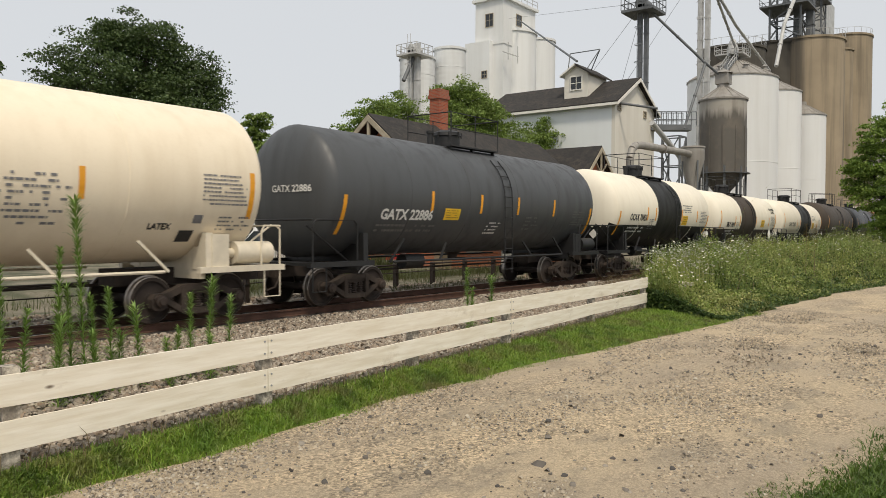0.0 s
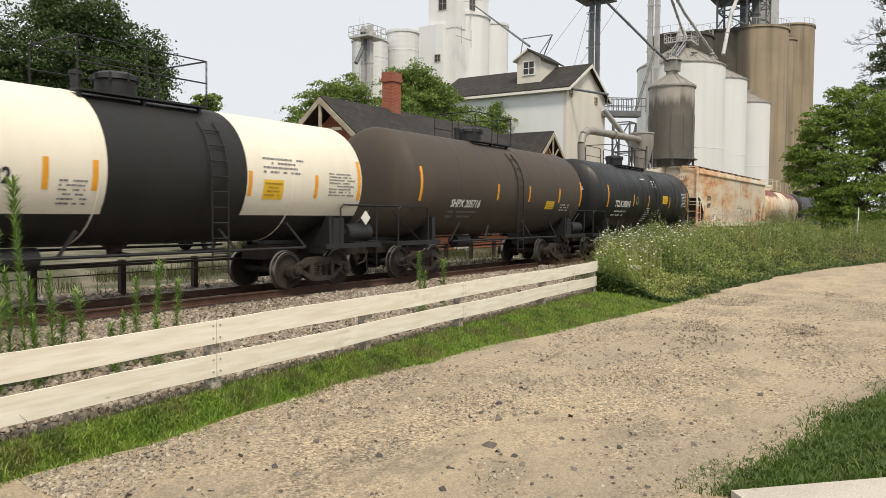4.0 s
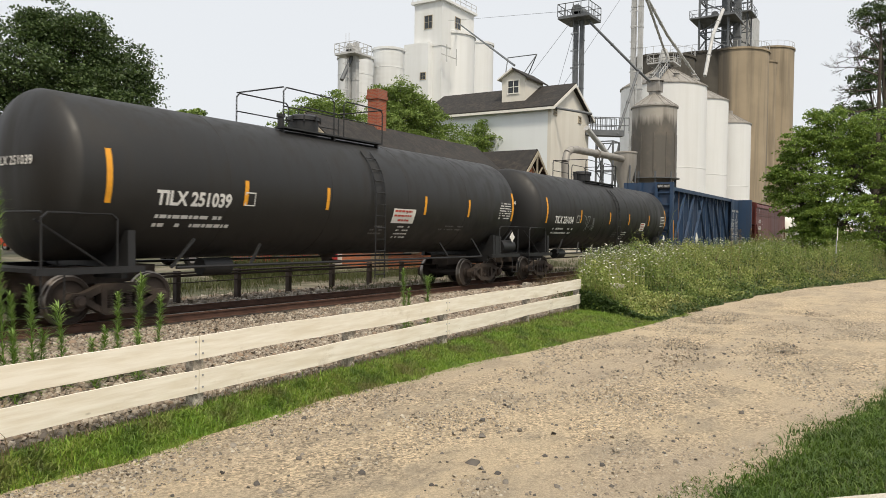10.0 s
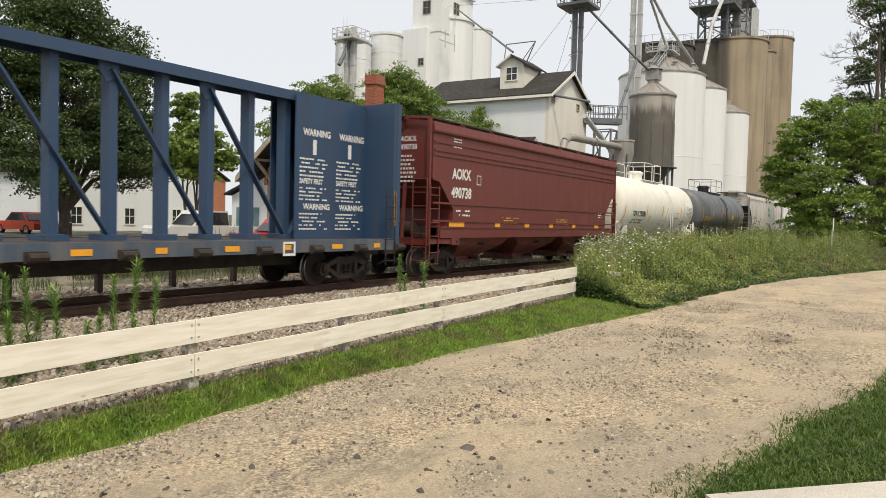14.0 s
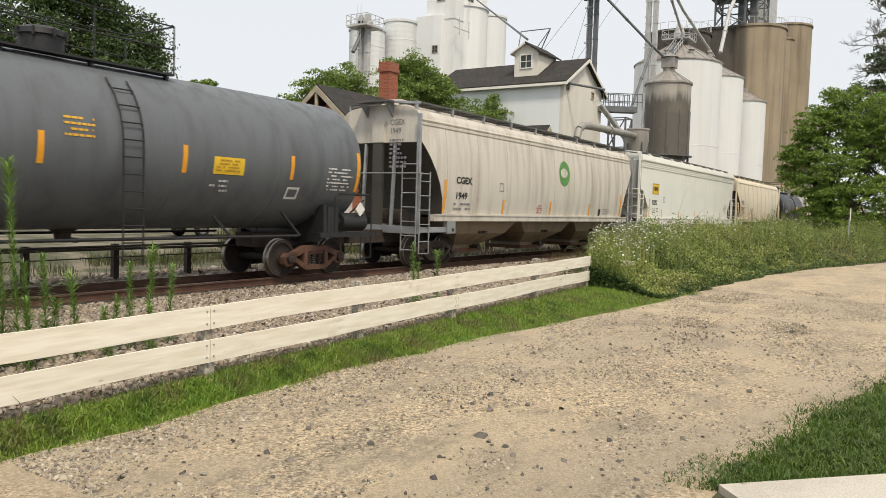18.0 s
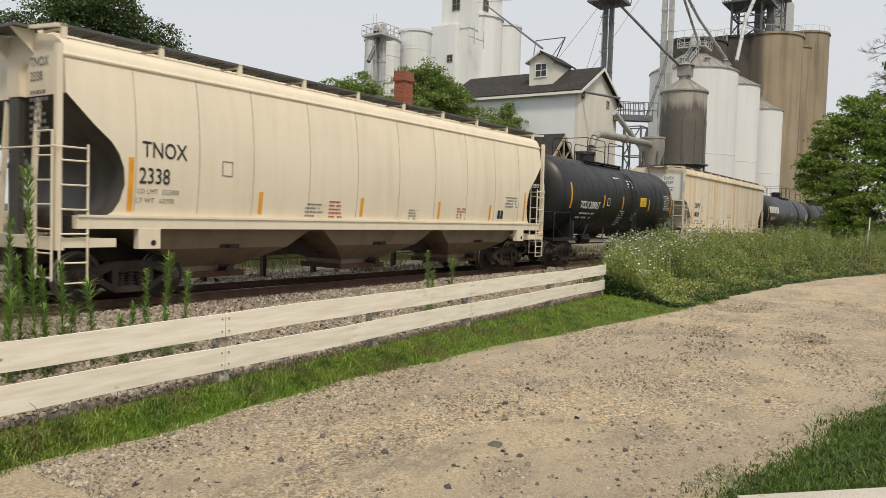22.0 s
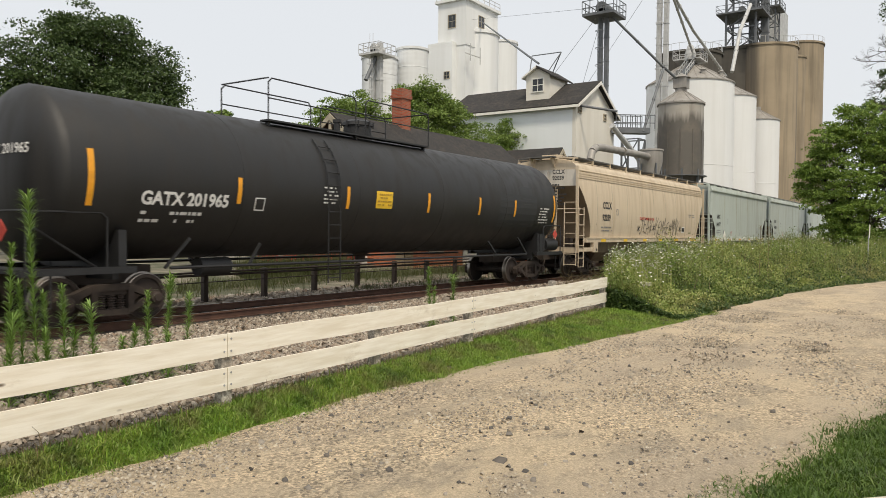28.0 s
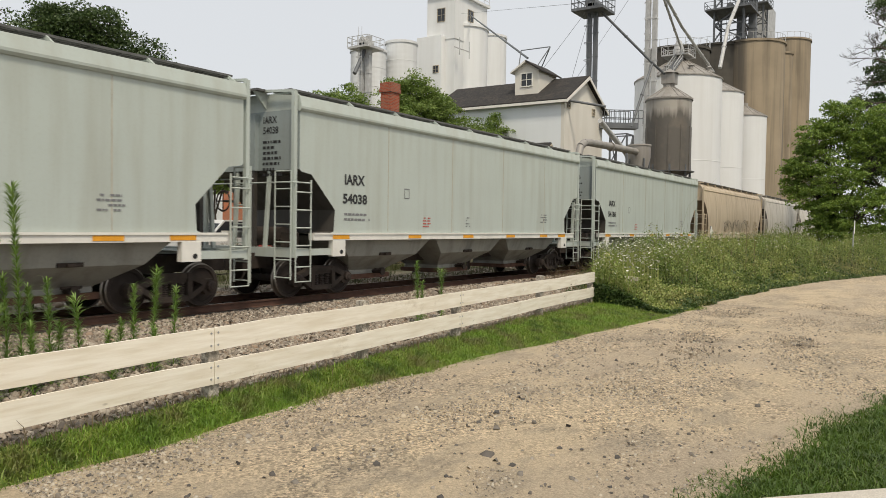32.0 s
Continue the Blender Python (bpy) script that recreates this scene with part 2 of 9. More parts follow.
def car_paint(name, col, streak=(0.25, 0.22, 0.18), dirty=0.35, rust=0.0, rust_col=(0.30, 0.10, 0.035), rust_lo=0.55, rough=0.5, top_rust=0.0, bottom=0.0, lying=(0.9, 1.4, 1.0)):
    """Weathered paint of a railway car: dust, run marks down the side, rust patches."""
    m, n, l, b = shader(name, rough)
    runs = ramp(n, l, grain(n, l, 1.0, 5, (2.6, 2.6, 0.22)), 0.45, 0.75)
    cloud = ramp(n, l, grain(n, l, 0.7, 5), 0.35, 0.75)
    c = mix(n, l, times(n, l, cloud, 0.25), col, tuple(v * 0.75 for v in col))
    c = mix(n, l, times(n, l, runs, dirty), c, streak)
    c = mix(n, l, times(n, l, ramp(n, l, grain(n, l, 18, 3), 0.5, 0.8), dirty * 0.4), c, streak)
    if rust or top_rust:
        spot = grain(n, l, 0.55, 7, lying, rough=0.62)
        fac = times(n, l, ramp(n, l, spot, rust_lo, rust_lo + 0.12), rust)
        if top_rust:
            co, sep, mr = n.new("ShaderNodeTexCoord"), n.new("ShaderNodeSeparateXYZ"), n.new("ShaderNodeMapRange")
            l.new(co.outputs["Object"], sep.inputs[0]), l.new(sep.outputs[2], mr.inputs[0])
            mr.inputs[1].default_value, mr.inputs[2].default_value = top_rust - 0.55, top_rust + 0.5
            add = n.new("ShaderNodeMath")
            add.operation = "ADD"
            l.new(mr.outputs[0], add.inputs[0]), l.new(times(n, l, grain(n, l, 1.6, 9, (1.0, 1, 0.5), rough=0.72), 1.3), add.inputs[1])
            hot = ramp(n, l, add.outputs[0], 0.9, 1.14)
            pale = mix(n, l, times(n, l, ramp(n, l, grain(n, l, 2.2, 7, (1, 1, 0.3), rough=0.65), 0.45, 0.63), 0.8), c, (0.58, 0.25, 0.07))
            c = mix(n, l, hot, pale, mix(n, l, grain(n, l, 4, 5), (0.13, 0.028, 0.012), (0.33, 0.10, 0.04)))
        else:
            halo = times(n, l, ramp(n, l, spot, rust_lo - 0.09, rust_lo + 0.04), rust * 0.55)
            c = mix(n, l, halo, c, (0.72, 0.40, 0.15))
            brush = ramp(n, l, grain(n, l, 2.2, 6, (0.5, 1, 2.2)), 0.36, 0.62)
            fac2 = n.new("ShaderNodeMath")
            fac2.operation = "MULTIPLY"
            l.new(fac, fac2.inputs[0]), l.new(brush, fac2.inputs[1])
            c = mix(n, l, fac2.outputs[0], c, mix(n, l, grain(n, l, 5, 5), rust_col, tuple(v * 1.9 for v in rust_col)))
    l.new(c, b.inputs["Base Color"])
    bump(n, l, b, grain(n, l, 2.2, 3), 0.12, 0.02)
    l.new(ramp(n, l, runs, 0.0, 1.0, (rough,) * 3 + (1,), (min(1, rough + 0.25),) * 3 + (1,)), b.inputs["Roughness"])
    return m


M_STEEL = plain("rusty_steel", (0.045, 0.031, 0.024), 0.75, 0.0, 0.45, 3.0, relief=0.2)
M_TRUCK = plain("grimy_cast_steel", (0.046, 0.033, 0.025), 0.85, 0.0, 0.5, 4.0, relief=0.3)
M_RUSTTRUCK = plain("rusted_cast_steel", (0.12, 0.058, 0.036), 0.8, 0.0, 0.5, 4.0, relief=0.3)
M_WHEEL = plain("wheel_steel", (0.038, 0.028, 0.023), 0.9, 0.0, 0.4, 5.0)
M_TREAD = plain("polished_tread", (0.30, 0.27, 0.24), 0.4, 1.0, 0.2, 8.0)
M_BLACK = plain("black_paint", (0.016, 0.016, 0.017), 0.55, 0.0, 0.3, 3.0)
M_WHITE = plain("white_paint", (0.78, 0.76, 0.70), 0.5, 0.0, 0.12, 3.0)
M_CREAM = plain("cream_paint", (0.70, 0.63, 0.50), 0.5, 0.0, 0.2, 3.0)
M_INKW = plain("white_lettering", (0.74, 0.73, 0.70), 0.6, 0.0, 0.15, 6.0)
M_INKK = plain("black_lettering", (0.025, 0.025, 0.027), 0.6, 0.0, 0.2, 6.0)
M_INKY = plain("yellow_lettering", (0.72, 0.40, 0.03), 0.6, 0.0, 0.2, 6.0)
M_INKR = plain("red_lettering", (0.5, 0.06, 0.04), 0.6, 0.0, 0.2, 6.0)
M_BAR = plain("orange_reflector", (0.82, 0.36, 0.02), 0.45, 0.0, 0.15, 5.0)
M_YELLOW = plain("yellow_placard", (0.82, 0.52, 0.03), 0.5, 0.0, 0.12, 5.0)
M_PLACARDINK = plain("faded_placard_ink", (0.42, 0.26, 0.03), 0.6, 0.0, 0.2, 6.0)
M_GREEN = plain("green_emblem", (0.10, 0.28, 0.07), 0.6, 0.0, 0.2, 5.0)
M_SLATE = plain("grey_lettering", (0.2, 0.2, 0.21), 0.6, 0.0, 0.2, 6.0)
M_GALV = plain("galvanised_steel", (0.42, 0.43, 0.44), 0.45, 0.6, 0.3, 2.0)

# ---------------------------------------------------------------- setting: materials
def mottled(name, cols, scales, rough=0.9, relief=0.5, fine=50, dist=0.02, coord="Object"):
    """Several earth or stone colours laid over one another by noise."""
    m, n, l, b = shader(name, rough)
    c = cols[0]
    for k, col in enumerate(cols[1:]):
        c = mix(n, l, ramp(n, l, grain(n, l, scales[k], 6, coord=coord, rough=0.65), 0.44, 0.58), c, col)
    c = mix(n, l, ramp(n, l, grain(n, l, fine, 3, coord=coord), 0.35, 0.7), mix(n, l, 1.0, c, (0.72, 0.72, 0.72), "MULTIPLY"), c)
    l.new(c, b.inputs["Base Color"])
    bump(n, l, b, grain(n, l, fine, 5, coord=coord, rough=0.7), relief, dist)
    return m


def per_piece(name, cols, rough=0.9, vary=0.5, scale=8.0):
    """Colour that changes from piece to piece of a joined mesh."""
    m, n, l, b = shader(name, rough)
    geo, r = n.new("ShaderNodeNewGeometry"), n.new("ShaderNodeValToRGB")
    els = r.color_ramp.elements
    while len(els) < len(cols):
        els.new(0.5)
    for k, (e, c) in enumerate(zip(els, cols)):
        e.position, e.color = k / max(1, len(cols) - 1), (*c, 1)
    l.new(geo.outputs["Random Per Island"], r.inputs[0])
    l.new(mix(n, l, times(n, l, grain(n, l, scale, 4), vary), r.outputs[0], tuple(v * 0.5 for v in cols[0])), b.inputs["Base Color"])
    return m


def leaf_mat(name, cols, shine=0.55, through=0.25, vary=0.25):
    m = per_piece(name, cols, shine, vary, 0.6)
    n, l = m.node_tree.nodes, m.node_tree.links
    b, out = n["Principled BSDF"], n["Material Output"]
    tr, ms = n.new("ShaderNodeBsdfTranslucent"), n.new("ShaderNodeMixShader")
    ms.inputs[0].default_value = through
    src = b.inputs["Base Color"].links[0].from_socket
    l.new(src, tr.inputs[0])
    l.new(b.outputs[0], ms.inputs[1]), l.new(tr.outputs[0], ms.inputs[2]), l.new(ms.outputs[0], out.inputs[0])
    return m


M_GROUND = mottled("grassy_soil", [(0.095, 0.075, 0.045), (0.055, 0.08, 0.02), (0.085, 0.085, 0.035)], [0.6, 0.25], fine=30)
def road_mat():
    """Packed tan dirt with bands of grey gravel, each small stone its own shade."""
    m, n, l, b = shader("gravel_and_dirt", 0.95)
    co = n.new("ShaderNodeTexCoord")
    c = mix(n, l, ramp(n, l, grain(n, l, 0.30, 5, (0.55, 1.3, 1), rough=0.6), 0.42, 0.58), (0.56, 0.45, 0.305), (0.46, 0.375, 0.27))
    c = mix(n, l, times(n, l, ramp(n, l, grain(n, l, 1.1, 6, (0.6, 1, 1), rough=0.7), 0.50, 0.62), 0.75), c, (0.34, 0.285, 0.21))
    c = mix(n, l, times(n, l, ramp(n, l, grain(n, l, 0.5, 6, (0.4, 1, 1), rough=0.65), 0.52, 0.68), 0.75), c, (0.57, 0.455, 0.305))
    gravel = ramp(n, l, grain(n, l, 0.45, 6, (0.5, 1.2, 1), rough=0.7), 0.42, 0.56)
    for size, lo, hi in ((75.0, 0.0, 0.95), (42.0, 0.1, 0.8), (24.0, 0.0, 0.9)):
        vo = n.new("ShaderNodeTexVoronoi")
        vo.inputs["Scale"].default_value = size
        l.new(co.outputs["Object"], vo.inputs["Vector"])
        sep = n.new("ShaderNodeSeparateColor")
        l.new(vo.outputs["Color"], sep.inputs[0])
        shade = ramp(n, l, sep.outputs[0], lo, hi, (0.34, 0.33, 0.32, 1), (1.42, 1.41, 1.39, 1))
        c = mix(n, l, 0.32 if size > 50 else times(n, l, gravel, 0.75 if size > 30 else 0.4), c, mix(n, l, 1.0, c, shade, "MULTIPLY"))
    fine = grain(n, l, 55, 5, rough=0.75)
    c = mix(n, l, times(n, l, ramp(n, l, fine, 0.3, 0.5, (1, 1, 1, 1), (0, 0, 0, 1)), 0.5), c, (0.2, 0.17, 0.135))
    l.new(c, b.inputs["Base Color"])
    bump(n, l, b, fine, 0.9, 0.03)
    return m


M_ROAD = road_mat()
M_BALLAST = mottled("ballast_bed", [(0.22, 0.185, 0.145), (0.12, 0.10, 0.078), (0.30, 0.26, 0.205)], [3.0, 9.0], fine=22, relief=1.0, dist=0.05)
# darker stone for the strip between the rails
M_MIDBALLAST = mottled("dark_mid_ballast", [(0.085, 0.07, 0.055), (0.055, 0.045, 0.036), (0.13, 0.11, 0.09)], [3.0, 9.0], fine=22, relief=1.0, dist=0.05)
M_YARD = mottled("yard_gravel", [(0.24, 0.21, 0.155), (0.15, 0.14, 0.09), (0.085, 0.09, 0.048)], [0.3, 0.6], fine=20)
M_STONES = per_piece("crushed_stone", [(0.17, 0.14, 0.11), (0.46, 0.40, 0.32), (0.30, 0.235, 0.175), (0.62, 0.55, 0.45), (0.20, 0.165, 0.13), (0.40, 0.29, 0.20)], 0.9)
M_PEBBLE = per_piece("road_pebbles", [(0.22, 0.19, 0.155), (0.58, 0.49, 0.36), (0.40, 0.33, 0.24), (0.66, 0.59, 0.47), (0.10, 0.09, 0.08), (0.50, 0.41, 0.29), (0.15, 0.13, 0.11)], 0.9)
M_RAIL = plain("rusted_rail", (0.105, 0.052, 0.034), 0.75, 0.1, 0.35, 4.0, relief=0.2)
M_RAILTOP = plain("worn_rail_head", (0.32, 0.27, 0.24), 0.35, 0.9, 0.25, 4.0)
M_TIE = plain("creosote_timber", (0.06, 0.048, 0.04), 0.9, 0, 0.5, 3.0, relief=0.4)
M_CONC = mottled("pale_concrete", [(0.62, 0.57, 0.49), (0.54, 0.49, 0.42)], [1.5], fine=60, relief=0.15)


def fence_paint():
    m, n, l, b = shader("weathered_white_boards", 0.7)
    g = grain(n, l, 3.0, 6, (0.35, 6, 6))
    c = mix(n, l, ramp(n, l, g, 0.35, 0.65), (0.74, 0.67, 0.54), (0.87, 0.82, 0.71))
    c = mix(n, l, times(n, l, ramp(n, l, grain(n, l, 2.5, 7, (0.6, 1, 1), rough=0.7), 0.58, 0.72), 0.6), c, (0.45, 0.38, 0.27))
    # knots and the dark checks beside them
    vo = n.new("ShaderNodeTexVoronoi")
    co, mp = n.new("ShaderNodeTexCoord"), n.new("ShaderNodeMapping")
    mp.inputs["Scale"].default_value = (1.3, 3.0, 3.4)
    vo.inputs["Scale"].default_value = 1.0
    l.new(co.outputs["Object"], mp.inputs[0]), l.new(mp.outputs[0], vo.inputs["Vector"])
    c = mix(n, l, ramp(n, l, vo.outputs["Distance"], 0.035, 0.075, (1, 1, 1, 1), (0, 0, 0, 1)), c, (0.16, 0.12, 0.085))
    l.new(c, b.inputs["Base Color"])
    bump(n, l, b, g, 0.25, 0.01)
    return m


M_FENCE = fence_paint()
M_POSTWOOD = mottled("weathered_post_wood", [(0.40, 0.36, 0.30), (0.62, 0.57, 0.48), (0.26, 0.23, 0.19)], [5.0, 14.0], fine=40, relief=0.3)


def weed_mat(name, cols):
    """Wild growth whose tint drifts from patch to patch."""
    m = leaf_mat(name, cols)
    n, l = m.node_tree.nodes, m.node_tree.links
    b = n["Principled BSDF"]
    src = b.inputs["Base Color"].links[0].from_socket
    c = mix(n, l, times(n, l, ramp(n, l, grain(n, l, 0.22, 4), 0.44, 0.56), 0.55), src, (0.10, 0.18, 0.035))
    c = mix(n, l, times(n, l, ramp(n, l, grain(n, l, 0.16, 5, (1, 1.3, 1)), 0.52, 0.64), 0.6), c, (0.30, 0.25, 0.11))
    for s in [k.to_socket for k in list(l) if k.from_socket == src and k.to_node.bl_idname in ("ShaderNodeBsdfPrincipled", "ShaderNodeBsdfTranslucent")]:
        l.new(c, s)
    return m


def grass_mat(name, cols, patches):
    """Short grass that changes tint over patches: (cells a metre, from, to, amount, colour)."""
    m = leaf_mat(name, cols)
    n, l = m.node_tree.nodes, m.node_tree.links
    src = n["Principled BSDF"].inputs["Base Color"].links[0].from_socket
    c = src
    for scale, lo, hi, amount, col in patches:
        c = mix(n, l, times(n, l, ramp(n, l, grain(n, l, scale, 4), lo, hi), amount), c, col)
    for s in [k.to_socket for k in list(l) if k.from_socket == src and k.to_node.bl_idname in ("ShaderNodeBsdfPrincipled", "ShaderNodeBsdfTranslucent")]:
        l.new(c, s)
    return m


M_GRASS = grass_mat("verge_grass", [(0.11, 0.20, 0.022), (0.19, 0.31, 0.033), (0.28, 0.41, 0.05), (0.30, 0.33, 0.08), (0.13, 0.23, 0.028)], [(2.6, 0.5, 0.64, 0.65, (0.05, 0.10, 0.018)), (0.9, 0.52, 0.66, 0.5, (0.20, 0.36, 0.035)), (1.7, 0.52, 0.66, 0.65, (0.19, 0.155, 0.07))])
M_LAWN = grass_mat("lawn_grass", [(0.055, 0.105, 0.014), (0.09, 0.155, 0.02), (0.14, 0.21, 0.03), (0.06, 0.115, 0.014)], [(2.2, 0.5, 0.64, 0.6, (0.03, 0.065, 0.012)), (0.8, 0.54, 0.68, 0.5, (0.12, 0.22, 0.025))])
M_WEED = weed_mat("wild_weeds", [(0.16, 0.22, 0.042), (0.25, 0.32, 0.06), (0.36, 0.40, 0.11), (0.45, 0.44, 0.17), (0.17, 0.25, 0.048)])
# darker greens with the shade low in the weeds painted in
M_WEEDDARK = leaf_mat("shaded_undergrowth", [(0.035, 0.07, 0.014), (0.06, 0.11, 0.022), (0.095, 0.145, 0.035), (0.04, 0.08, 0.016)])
M_WEEDDRY = leaf_mat("straggling_weeds", [(0.06, 0.078, 0.022), (0.09, 0.108, 0.034), (0.13, 0.13, 0.05), (0.065, 0.085, 0.024)])
M_DRY = leaf_mat("dry_stalks", [(0.20, 0.15, 0.08), (0.26, 0.20, 0.11), (0.14, 0.11, 0.06)])
M_HORSE = leaf_mat("horseweed_leaves", [(0.12, 0.21, 0.035), (0.19, 0.31, 0.06), (0.29, 0.42, 0.10), (0.14, 0.24, 0.04)])
M_UMBEL = per_piece("white_blossom", [(0.75, 0.74, 0.66), (0.62, 0.62, 0.50), (0.8, 0.8, 0.74)], 0.8, 0.1)
M_YBLOOM = per_piece("ochre_blossom", [(0.45, 0.30, 0.05), (0.35, 0.24, 0.06)], 0.8, 0.2)


# ---------------------------------------------------------------- ground
def edge_wobble(x, k):
    return 0.28 * noise.noise((x * 0.35, k, 0.0)) + 0.06 * noise.noise((x * 1.3, k, 4.0)) + 0.03 * noise.noise((x * 4.0, k, 9.0))


ROAD_N = ((-12, 6.2), (3, 6.05), (10, 6.15), (14, 5.75), (18, 5.4), (23, 5.35), (29, 5.0), (35, 4.2), (49, 1.0), (70, -6.0), (110, -24.0))
ROAD_S = ((-12, 1.3), (5, 1.66), (6.3, 1.62), (7.9, 1.4), (8.5, 1.2), (9.8, 1.02), (11.4, 0.6), (13, 0.18), (18, -1.3), (25, -4.0), (40, -9.5), (70, -22.0), (110, -44.0))


def along(table, x):
    for (a, p), (b, q) in zip(table, table[1:]):
        if x <= b:
            return p + (q - p) * (x - a) / (b - a)
    return table[-1][1]


def road_n(x):
    return along(ROAD_N, x) + edge_wobble(x, 1.0)


def road_s(x):
    return along(ROAD_S, x) + edge_wobble(x, 5.0)


def smooth_step(a, b, v):
    t = min(1.0, max(0.0, (v - a) / (b - a)))
    return t * t * (3 - 2 * t)


def fence_line(x):
    """Where the board fence stands."""
    return 6.43 + (x - 2.71) * (7.52 - 6.43) / (18.5 - 2.71)


def ground_z(x, y):
    """Height of the ground: flat by the road, a low weedy bank towards the track, a raised yard behind it."""
    bank = (0.62 + 0.33 * smooth_step(27, 42, x)) * smooth_step(18, 26, x) * smooth_step(0.4, 3.2, y - along(ROAD_N, x)) * (1 - smooth_step(11.0, 12.6, y))
    yard = 0.18 * smooth_step(15.8, 18.5, y) + 0.36 * smooth_step(19.6, 20.6, y)
    foot = along(ROAD_N, x)
    line = fence_line(x)
    verge_rise = 0.17 * smooth_step(0.0, 0.9, (y - foot) / max(0.2, line - foot)) * (1 - smooth_step(0.25, 1.2, y - line)) * (1 - smooth_step(18.6, 21.0, x)) if y > foot and x > -4 else 0.0
    bank *= 1 - smooth_step(-0.5, 0.9, y - 0.40 * x)
    rough = 0.03 * noise.noise((x * 0.7, y * 0.7, 0.0)) * smooth_step(0.2, 1.0, y - along(ROAD_N, x)) if y < 12 else 0.0
    sunk = 0.09 if along(ROAD_S, x) + 0.55 < y < along(ROAD_N, x) - 0.55 else 0.0
    return bank + yard + rough + verge_rise - 0.03 - sunk


def ground_sheet():
    xs = [-1500, -400, -120, -50, -25] + [-14 + 0.8 * k for k in range(80)] + [52 + 4 * k for k in range(22)] + [150, 190, 260, 400, 700, 1600]
    ys = [-1500, -500, -150, -60, -30, -14, -8] + [-5 + 0.6 * k for k in range(16)] + [4.6 + 0.12 * k for k in range(40)] + [9.4 + 0.6 * k for k in range(18)] + [21, 24, 28, 34, 42, 55, 80, 120, 200, 400, 800, 1500]
    v = [(x, y, ground_z(x, y)) for y in ys for x in xs]
    n = len(xs)
    f = np.array([(j * n + i, j * n + i + 1, (j + 1) * n + i + 1, (j + 1) * n + i) for j in range(len(ys) - 1) for i in range(n - 1)])
    yard = [1 if (ys[j] > 16.0 and ys[j] < 60) else 0 for j in range(len(ys) - 1) for i in range(n - 1)]
    ob = new("ground", soup("ground", np.array(v), f, [M_GROUND, M_YARD], yard, True))
    tagged(ob, "uneven grassy earth with a gravel yard", "ground", kind="structure")


ground_sheet()


POTHOLES = ((13.3, 3.55, 0.7), (14.9, 3.75, 0.6), (15.5, 2.15, 0.6), (20.1, 4.35, 1.0), (23.5, 2.6, 0.9))


def road_sheet():
    xs = [-12 + 0.25 * k for k in range(160)] + [28 + 1.0 * k for k in range(82)]
    m = 28
    v = []
    for x in xs:
        a, b = road_s(x) - 0.3, road_n(x) + 0.22
        for j in range(m):
            y = a + (b - a) * j / (m - 1)
            z = 0.012 if 0 < j < m - 1 else -0.035
            for hx, hy, hr in POTHOLES:
                d = math.hypot((x - hx) * 0.7, y - hy) / hr
                z -= 0.062 * max(0.0, 1 - d * d)
            z += 0.012 * noise.noise((x * 0.9, y * 0.9, 3.0)) + 0.006 * noise.noise((x * 4, y * 4, 8.0))
            v.append((x, y, max(z, -0.07) if 0 < j < m - 1 else z))
    f = np.array([(i * m + j, (i + 1) * m + j, (i + 1) * m + j + 1, i * m + j + 1) for i in range(len(xs) - 1) for j in range(m - 1)])
    ob = new("gravel_road", soup("gravel_road", np.array(v), f, M_ROAD, None, True))
    tagged(ob, "worn tan gravel road with shallow potholes", "road", kind="structure")


road_sheet()


def stones(name, label, spots, size, material, seed, flat=0.7):
    """Many small broken stones as one mesh; spots: rows of x, y, z."""
    r = np.random.RandomState(seed)
    base = np.array([(-1, -1, -1), (1, -1, -1), (1, 1, -1), (-1, 1, -1), (-1, -1, 1), (1, -1, 1), (1, 1, 1), (-1, 1, 1)], float) * 0.5
    quads = np.array([(4, 5, 6, 7), (0, 1, 5, 4), (1, 2, 6, 5), (2, 3, 7, 6), (3, 0, 4, 7)])
    n = len(spots)
    sz = size * np.exp(r.normal(0, 0.38, n))
    v = base[None] * (1 + r.uniform(-0.38, 0.25, (n, 8, 3)))
    v[:, 4:, :2] *= 0.72
    v[:, :, 2] *= flat
    q = r.normal(size=(n, 4))
    q[:, 1:3] *= 0.35
    q /= np.linalg.norm(q, axis=1)[:, None]
    w, x, y, z = q.T
    rot = np.stack([np.stack([1 - 2 * (y * y + z * z), 2 * (x * y - z * w), 2 * (x * z + y * w)], -1), np.stack([2 * (x * y + z * w), 1 - 2 * (x * x + z * z), 2 * (y * z - x * w)], -1), np.stack([2 * (x * z - y * w), 2 * (y * z + x * w), 1 - 2 * (x * x + y * y)], -1)], 1)
    v = np.einsum("nij,nkj->nki", rot, v) * sz[:, None, None] + spots[:, None]
    f = (quads[None] + 8 * np.arange(n)[:, None, None]).reshape(-1, 4)
    ob = new(name, soup(name, v.reshape(-1, 3), f, material))
    return tagged(ob, label, "stones", kind="stuff")


# track bed: a wide apron of crushed stone from the fence to the rails and beyond
BED = ((6.5, 0.06), (6.62, 0.135), (6.9, 0.145), (7.6, 0.12), (8.3, 0.09), (10.5, 0.075), (12.4, 0.10), (12.9, 0.13), (15.4, 0.13), (16.2, 0.06), (17.2, 0.12), (17.9, 0.16))


def bed_z(y):
    return along(BED, y)


